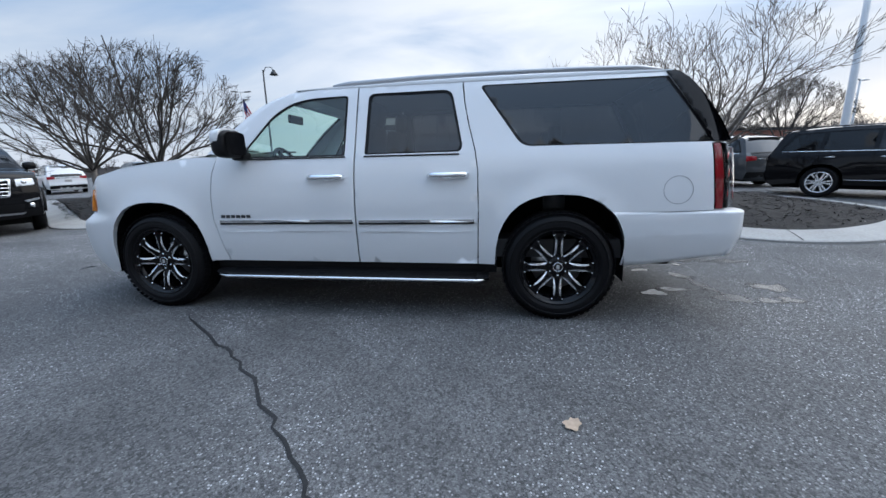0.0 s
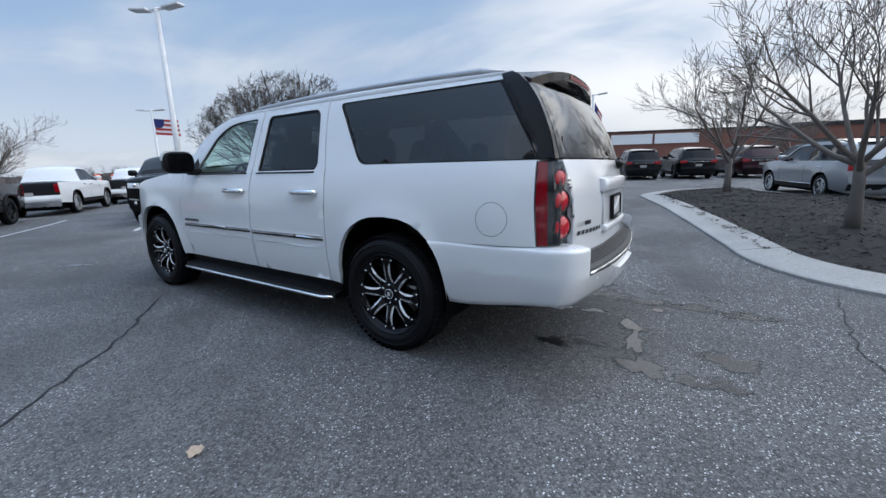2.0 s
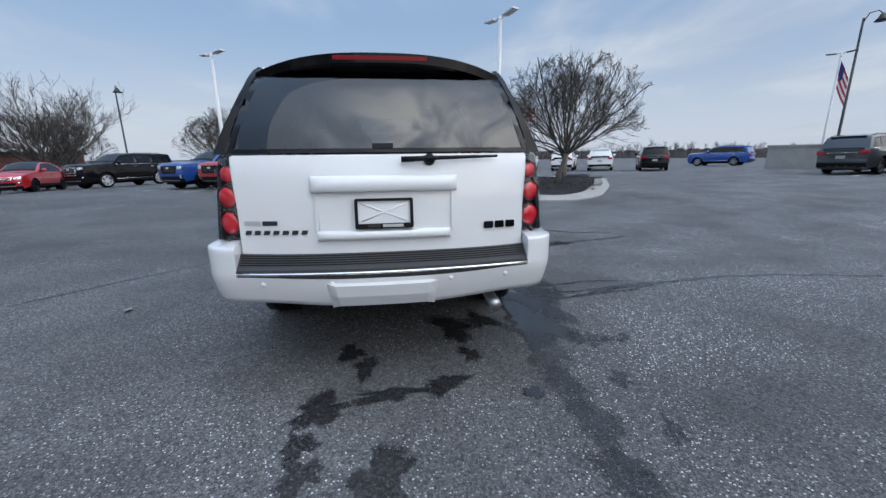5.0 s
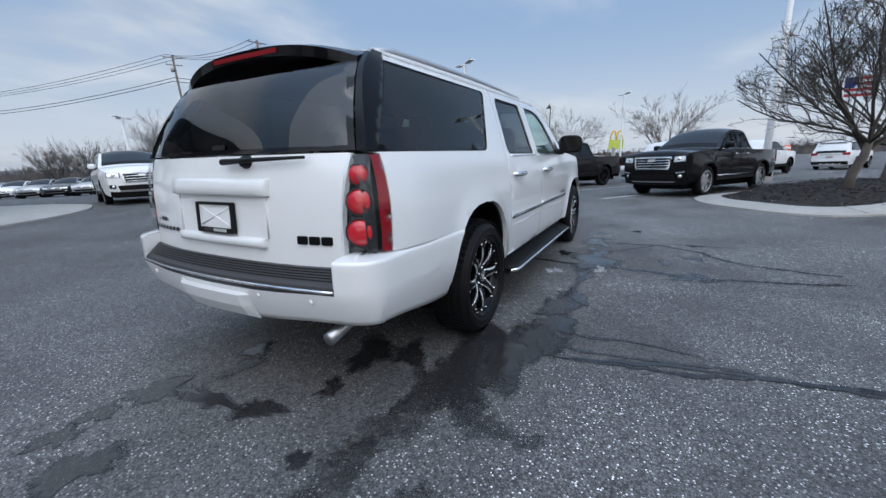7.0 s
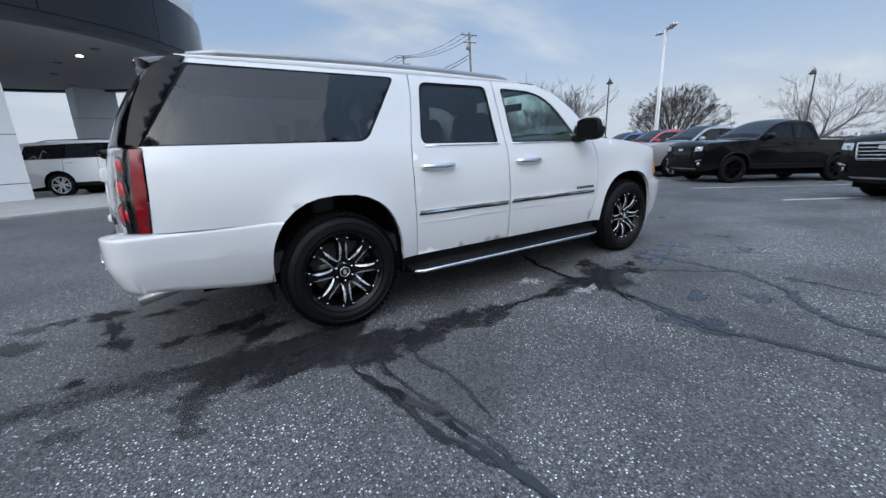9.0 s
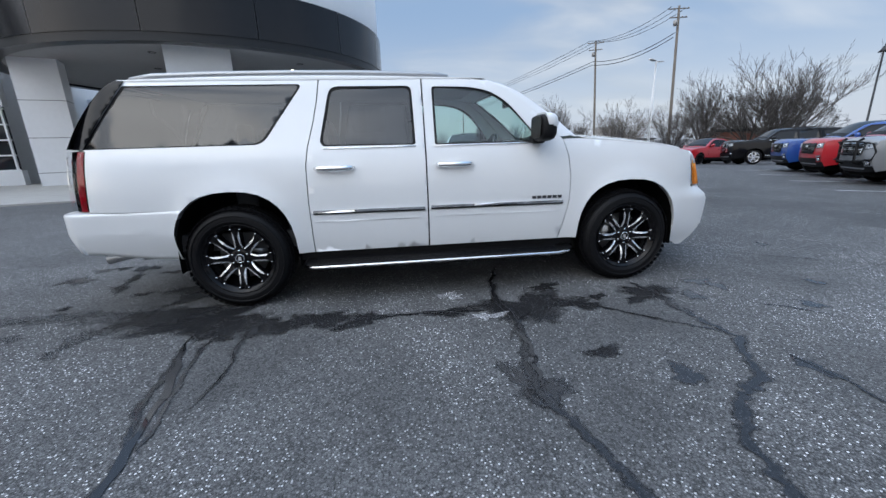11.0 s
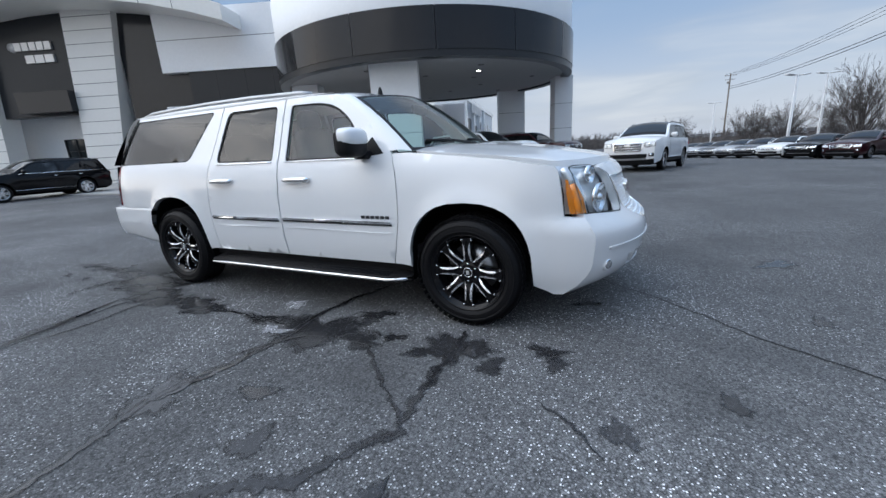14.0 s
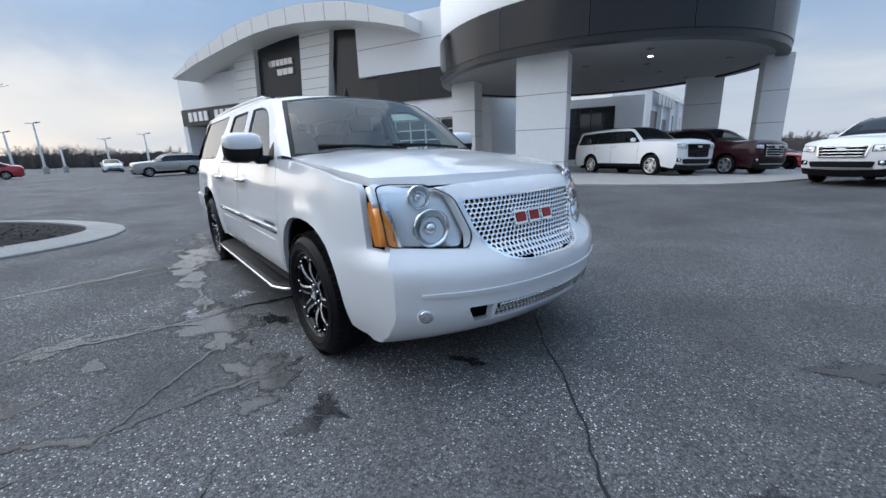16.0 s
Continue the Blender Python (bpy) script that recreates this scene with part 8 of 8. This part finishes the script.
def tree(style, x, y, z, height, turn, label):
    spec = {
        # trunk height, first limbs, limb angle from upright, limb length, kids, spread, upward pull, bark
        "wide": dict(trunk=0.25, limbs=14, tilt=(0.12, 1.30), reach=0.62, kids=(6, 5, 4, 2), spread=0.58, up=0.03, bend=0.11, minr=0.0045, bark=M_PALEBARK, lean=0.25, r=0.022),
        "open": dict(trunk=0.24, limbs=7, tilt=(0.40, 1.20), reach=0.46, kids=(5, 5, 4, 3), spread=0.74, up=0.06, bend=0.15, minr=0.0045, bark=M_PALEBARK, lean=0.04, r=0.021),
        "vase": dict(trunk=0.16, limbs=12, tilt=(0.10, 0.85), reach=0.50, kids=(6, 5, 4, 2), spread=0.60, up=0.07, bend=0.12, minr=0.006, bark=M_HAZEWOOD, lean=0.0, r=0.024),
    }[style]
    seed = {"wide": 4, "open": 11, "vase": 23}[style] + len([k for k in TREES if k[0] == style])
    variant = int(abs(x * 7 + y * 3)) % 2
    key = (style, variant)
    name = {"wide": "spreading_tree", "open": "young_tree", "vase": "upright_tree"}[style]
    if key not in TREES:
        rnd = random.Random(seed)
        root = thing(name, pose(0, 0, 0), "x", "tree")
        th = spec["trunk"]
        tp = [Vector((0, 0, -0.03)), Vector((spec["lean"] * 0.3 * th, 0, th * 0.35)), Vector((spec["lean"] * th, 0.02 * th, th * 0.7)), Vector((spec["lean"] * 1.3 * th, 0, th))]
        v, f = tube_data(tp, [spec["r"] * 1.35, spec["r"], spec["r"] * 0.9, spec["r"] * 0.85], 10)
        verts, faces = [], []
        for k in range(spec["limbs"]):
            a = 2 * math.pi * (k + rnd.uniform(-0.3, 0.3)) / spec["limbs"]
            t = rnd.uniform(*spec["tilt"])
            d = Vector((math.sin(t) * math.cos(a), math.sin(t) * math.sin(a), math.cos(t)))
            p = tp[2].lerp(tp[3], rnd.uniform(0.2, 1.0))
            grow(rnd, verts, faces, p, d, spec["reach"] * rnd.uniform(0.75, 1.1), spec["r"] * 0.55, 0, spec["spread"], spec["up"], spec["kids"], spec["bend"], spec["minr"] / 5.0, 6, (0.42, 0.68))
        if style == "wide":
            verts, faces = [], []
            spread_crown(rnd, verts, faces, tp[2], tp[3])
        zmax = max(q.z for q in verts)
        sc = 1.0 / zmax
        piece("trunk", [q * sc for q in v], f, spec["bark"], root)
        cr = piece("crown", [q * sc for q in verts], faces, M_TWIG if style == "wide" else spec["bark"], root)
        tagged(cr, "bare branches and twigs")
        TREES[key] = root
        ob = root
    else:
        ob = copy_thing(TREES[key], pose(0, 0, 0))
    ob.matrix_basis = pose(x, y, z, 0, 0, turn) @ Matrix.Diagonal((height, height, height, 1))
    ob.name = name
    return tagged(ob, label, "tree")


tree("wide", -8.55, 5.95, bed_l(-8.55, 5.95)[2], 4.25, 20, "bare spreading tree with dark twigs on the mulch island")
tree("wide", -12.8, 8.1, bed_l(-12.8, 8.1)[2], 4.9, 140, "bare spreading tree with dark twigs on the mulch island")
tree("open", 5.45, 5.35, bed_r(5.45, 5.35)[2], 4.3, 200, "bare young tree with pale bark in the mulch bed")
tree("open", 4.2, 11.7, bed_r(4.2, 11.7)[2], 4.7, 80, "bare young tree with pale bark in the mulch bed")
for x, y, h, st in ((-23.0, -51.0, 9.5, "vase"), (-33.3, -35.9, 9.6, "vase"), (-35.0, -28.9, 10.2, "vase"), (-23.4, -35.1, 6.0, "open"), (-40, -7.0, 7.2, "open"), (-33.0, 2.6, 7.0, "open"), (-21.5, -31.6, 6.6, "open"), (-26.0, -11.5, 5.2, "wide"), (-33.5, -15.0, 5.6, "wide"), (-30.5, -27.0, 6.0, "wide"),
                    (-38.0, -31.0, 6.4, "wide"), (-24.5, -61.0, 7.0, "vase"), (-29.5, -58.5, 7.6, "vase"), (-33.5, -52.0, 7.6, "vase"), (-37.0, -46.0, 8.0, "vase"), (-41.0, -41.0, 7.6, "vase"),
                    (-17.0, -66.0, 7.0, "vase"), (-20.5, -64.0, 7.4, "vase"), (-9.0, -80.0, 6.5, "vase"), (30.0, 60.0, 7.0, "open"), (18.0, 33.0, 6.5, "open"), (9.0, 36.0, 6.0, "open"), (-13.5, 44.0, 6.5, "open"), (25.0, 34.0, 7.0, "wide")):
    tree(st, x, y, ground_z(max(-60, min(60, x)), max(-60, min(60, y))), h, (x * 37) % 360, "bare winter tree far across the lot")


def woods(name, points, height, count, seed, label, depth=14):
    """A far bare wood: joined thin stems and twigs before a dark uneven mass of branches."""
    rnd = random.Random(seed)
    verts, faces = [], []

    def blade(p, q, w):
        k = len(verts)
        verts.extend([(p[0] - w, p[1], p[2]), (p[0] + w, p[1], p[2]), (p[0], p[1] + w, p[2]), q])
        faces.extend([(k, k + 1, k + 3), (k + 1, k + 2, k + 3), (k + 2, k, k + 3)])

    for _ in range(count):
        t = rnd.uniform(0, len(points) - 1.001)
        i = int(t)
        a, b = points[i], points[i + 1]
        x, y = a[0] + (b[0] - a[0]) * (t - i) + rnd.uniform(-depth, depth), a[1] + (b[1] - a[1]) * (t - i) + rnd.uniform(-depth, depth)
        z0 = ground_z(max(-60, min(60, x)), max(-60, min(60, y))) - 0.3
        h = height * (0.72 + 0.38 * noise.noise((x * 0.04, y * 0.04, 0))) * rnd.uniform(0.8, 1.05)
        blade((x, y, z0), (x + rnd.uniform(-0.3, 0.3), y, z0 + h), 0.06 + 0.006 * h)
        for k in range(16):
            u = rnd.uniform(0.12, 0.8)
            l = h * rnd.uniform(0.16, 0.34)
            az, up = rnd.uniform(0, 6.28), rnd.uniform(0.5, 1.3)
            p = (x, y, z0 + h * u)
            q = (x + l * math.cos(az) * math.cos(up), y + l * math.sin(az) * math.cos(up), min(z0 + h, p[2] + l * math.sin(up)))
            blade(p, q, 0.035 + 0.003 * h)
            for j in range(2):
                m = [p[c] + (q[c] - p[c]) * rnd.uniform(0.3, 0.8) for c in range(3)]
                blade(m, (m[0] + rnd.uniform(-0.3, 0.3) * l, m[1] + rnd.uniform(-0.3, 0.3) * l, m[2] + rnd.uniform(0.2, 0.55) * l), 0.03)
    # the massed lower branches behind
    for row in range(3):
        prev = None
        for i in range(len(points) - 1):
            a, b = points[i], points[i + 1]
            n = max(6, int(math.hypot(b[0] - a[0], b[1] - a[1]) / 0.7))
            for k in range(n):
                x, y = a[0] + (b[0] - a[0]) * k / n + rnd.uniform(-0.5, 0.5), a[1] + (b[1] - a[1]) * k / n + (row - 1) * depth * 0.5
                z0 = ground_z(max(-60, min(60, x)), max(-60, min(60, y))) - 0.3
                q = len(verts)
                verts += [(x, y, z0), (x, y, z0 + height * (0.42 + 0.2 * noise.noise((x * 0.05, y * 0.05, row)) + rnd.uniform(-0.06, 0.06)))]
                if prev is not None:
                    faces.append((prev, q, q + 1, prev + 1))
                prev = q
    ob = piece(name, verts, faces, M_HAZEWOOD, smooth=False)
    tagged(ob, label, "woods", kind="stuff")


woods("far_woods", [(20, 115), (60, 100), (95, 75), (110, 45)], 11, 900, 5, "bare wooded rise far beyond the road")
woods("far_woods", [(120, 40), (125, 10), (110, -10)], 6.5, 500, 6, "dark scrub along the far edge of the lot", 8)
woods("far_woods", [(-80, -90), (-45, -115), (0, -125), (30, -120)], 5.0, 700, 7, "bare trees along the far road")
woods("far_woods", [(-120, -60), (-125, -10), (-110, 50), (-70, 90), (-20, 120)], 5.0, 600, 8, "thin line of bare trees on the horizon")

# ---- marks on the asphalt ----
for k, (line, w, mat, jag) in enumerate((
        ([(-1.35, -1.15), (-0.75, -1.6), (-0.3, -1.92), (0.1, -2.3), (0.45, -2.65), (0.75, -2.95), (1.3, -3.4)], 0.022, M_TAR, 0.022),
        ([(4.6, 2.05), (4.5, 1.4), (4.4, 0.6), (4.5, -0.2)], 0.012, M_TAR, 0.02),
        ([(-2.2, -0.6), (-2.5, -0.3), (-3.1, 0.2), (-3.45, 0.55), (-3.8, 0.8), (-4.3, 1.15), (-5.2, 1.7)], 0.014, M_TAR, 0.012),
        ([(-0.60, 0.40), (-0.45, 0.85), (-0.40, 1.20), (-0.43, 1.67), (-0.40, 1.96), (-0.33, 2.17), (-0.29, 2.43), (-0.36, 2.73), (-0.42, 2.98), (-0.48, 3.3), (-0.6, 3.7)], 0.13, M_SEAL, 0.014),
        ([(-1.66, 1.10), (-1.72, 1.31), (-1.70, 1.61), (-1.72, 1.93), (-1.74, 2.15), (-1.61, 2.36), (-1.51, 2.55), (-1.39, 2.62), (-1.26, 2.70), (-1.14, 2.82), (-1.02, 2.98), (-0.95, 3.3), (-0.9, 3.7)], 0.13, M_SEAL, 0.014),
        ([(-1.0, 1.47), (-1.14, 1.55), (-1.37, 1.78), (-1.56, 1.93), (-1.72, 2.10)], 0.055, M_SEAL, 0.014),
        ([(0.70, 1.42), (0.41, 1.41), (0.03, 1.43), (-0.3, 1.45)], 0.07, M_SEAL, 0.02),
        ([(1.85, 1.5), (1.78, 2.0), (1.7, 2.4), (1.6, 2.65), (1.55, 3.0), (1.5, 3.5)], 0.09, M_SEAL, 0.016),
        ([(1.71, 1.40), (1.66, 2.04), (1.58, 2.43), (1.55, 2.68)], 0.05, M_FILM, 0.014),
        ([(1.51, 1.40), (1.42, 2.01), (1.47, 2.35)], 0.05, M_FILM, 0.014),
        ([(-2.3, 1.7), (-2.5, 1.82), (-2.65, 2.0)], 0.04, M_SEAL, 0.012),
        ([(-1.86, 2.35), (-1.88, 2.7), (-1.9, 3.1)], 0.04, M_SEAL, 0.015),
        ([(2.3, -4.8), (2.0, -4.0), (1.4, -3.4)], 0.016, M_TAR, 0.03))):
    ribbon("asphalt_crack", line, w, mat, 0.004 + 0.0001 * k, jag, k, "dark ragged crack in the asphalt", "crack")
for k, (line, w) in enumerate((
        ([(1.84, 1.60), (1.66, 2.20), (1.56, 2.80), (1.50, 3.30), (1.55, 4.10), (1.85, 5.20), (2.20, 6.00), (2.70, 6.50), (3.00, 6.45)], 0.045),
        ([(-0.36, 1.75), (-0.42, 2.00), (-0.36, 2.25), (-0.33, 2.45)], 0.03),
        ([(-0.60, 1.52), (-0.42, 1.72), (-0.30, 1.95)], 0.022))):
    ribbon("water_trickle", line, w, M_WATER, 0.006 + 0.0001 * k, 0.012, 40 + k, "thin clear trickle of water on the asphalt", "water")
WETS = [(-0.60, 1.45, 0.36, 0.30, 0.1), (-1.0, 1.46, 0.20, 0.10, 0.0), (-1.22, 1.35, 0.08, 0.06, 0.2), (-0.88, 1.05, 0.16, 0.08, 0.2), (0.68, 1.45, 0.20, 0.12, 0.2), (0.03, 1.43, 0.20, 0.07, -0.1), (-0.30, 2.42, 0.15, 0.20, 0.3), (-1.70, 1.34, 0.20, 0.18, 0.1), (-1.51, 1.46, 0.13, 0.07, 0.2),
        (-0.83, 2.18, 0.10, 0.08, 0.3), (-1.13, 2.48, 0.11, 0.08, 0.8), (-1.98, 1.48, 0.10, 0.08, 0.4), (-2.26, 1.19, 0.11, 0.08, 0.2), (-2.34, 1.32, 0.07, 0.09, 0.5), (-2.42, 0.32, 0.10, 0.05, 0.4), (-4.0, -1.2, 0.22, 0.10, 0.6), (-1.86, 2.54, 0.06, 0.10, 0.3),
        (-2.7, 1.8, 0.06, 0.10, 0.3), (-3.2, 1.4, 0.06, 0.08, 0.3), (-3.9, 0.2, 0.07, 0.08, 0.3), (1.85, 1.25, 0.50, 0.32, 0.1), (2.30, 1.08, 0.42, 0.24, -0.1), (2.75, 1.02, 0.36, 0.17, -0.05), (3.1, 0.98, 0.30, 0.14, 0.0), (3.45, 0.97, 0.30, 0.14, 0.0), (3.85, 0.95, 0.3, 0.13, 0.0), (1.35, 1.42, 0.34, 0.14, 0.1),
        (2.64, 1.36, 0.16, 0.14, 0.5), (2.66, 1.58, 0.08, 0.13, 0.3), (2.60, -0.28, 0.16, 0.10, 0.4), (2.80, -0.17, 0.16, 0.08, 0.1), (3.18, -0.38, 0.16, 0.17, 0.3), (3.10, -0.02, 0.07, 0.28, 0.0), (3.04, 0.30, 0.10, 0.16, 0.2), (3.68, -0.05, 0.17, 0.16, 0.4), (3.44, -0.43, 0.12, 0.09, 0.4), (3.62, -0.39, 0.12, 0.10, 0.2), (2.3, 0.45, 0.22, 0.14, 0.1),
        (2.72, 0.50, 0.10, 0.09, 0.2), (2.20, 0.69, 0.16, 0.12, 0.1), (3.2, 0.76, 0.08, 0.06, 0.1), (3.15, 1.31, 0.10, 0.08, 0.2), (3.6, 1.30, 0.16, 0.06, -0.3), (3.74, 0.98, 0.10, 0.06, 0.2), (0.97, 1.38, 0.22, 0.16, 0.2), (1.62, 1.38, 0.20, 0.14, 0.2)]
for k, (x, y, rx, ry, a) in enumerate(WETS):
    blob("wet_patch", x, y, rx * (1.15 if x < 2.5 else 0.95), ry * (1.15 if x < 2.5 else 0.95), a, M_DAMP if x > 2.6 and y > 0.9 else M_WET, 100 + k, 0.0025 + 0.00003 * k, 0.42, "dark damp patch on the asphalt", "damp patch")
for k, (x, y, rx, ry, a) in enumerate([(-0.03, 1.10, 0.13, 0.09, 0.3), (-0.25, 1.56, 0.13, 0.08, 0.2)]):
    blob("pale_patch", x, y, rx, ry, a, M_PALEMARK, 300 + k, 0.0055, 0.5, "pale patch on the asphalt", "salt mark")

# leaf
leaf_m = pose(1.555, -2.245, 0.014, 10, -8, 30) @ Matrix.Scale(0.75, 4)
lv = [(0.0, -0.055), (0.022, -0.035), (0.05, -0.03), (0.052, -0.004), (0.058, 0.012), (0.03, 0.022), (0.022, 0.04), (0.0, 0.03), (-0.024, 0.036), (-0.05, 0.03), (-0.044, 0.006), (-0.056, -0.012), (-0.03, -0.028), (-0.02, -0.046)]
leaf = sheet("fallen_leaf", lv, lambda u, v: leaf_m @ Vector((u, v, 0.12 * abs(u) + 0.05 * v)), M_LEAF, step=0.03)
tagged(leaf, "dry curled tan leaf on the asphalt", "leaf")

# parking lines
d = Vector((0.866, -0.5))
r = Vector((0.5, 0.866))
for k in range(-4, 3):
    a = Vector((-8.7, -1.6)) + r * 2.75 * k * 0.98
    if k == 2:
        continue
    b = a - d * 5.2
    q = r * 0.05
    flat("parking_line", [tuple(a - q), tuple(a + q), tuple(b + q), tuple(b - q)], M_LINE, 0.005, "white painted parking line", "parking line", step=0.8)
d2, r2 = Vector((-0.276, 0.961)), Vector((0.961, 0.276))
for k in range(-3, 6):
    a = Vector((-0.9, 21.0)) + r2 * 2.8 * k
    b = a + d2 * 5.2
    q = r2 * 0.06
    flat("parking_line", [tuple(a - q), tuple(a + q), tuple(b + q), tuple(b - q)][::-1], M_LINE, 0.006, "white painted parking line", "parking line", step=0.9)
for k in range(0, 4):
    a = Vector((5.2, 10.4)) + r2 * 2.8 * k + d2 * 0.2
    b = a + d2 * 5.2
    q = r2 * 0.06
    if k > 1:
        flat("parking_line", [tuple(a - q), tuple(a + q), tuple(b + q), tuple(b - q)][::-1], M_LINE, 0.006, "white painted parking line", "parking line", step=0.9)
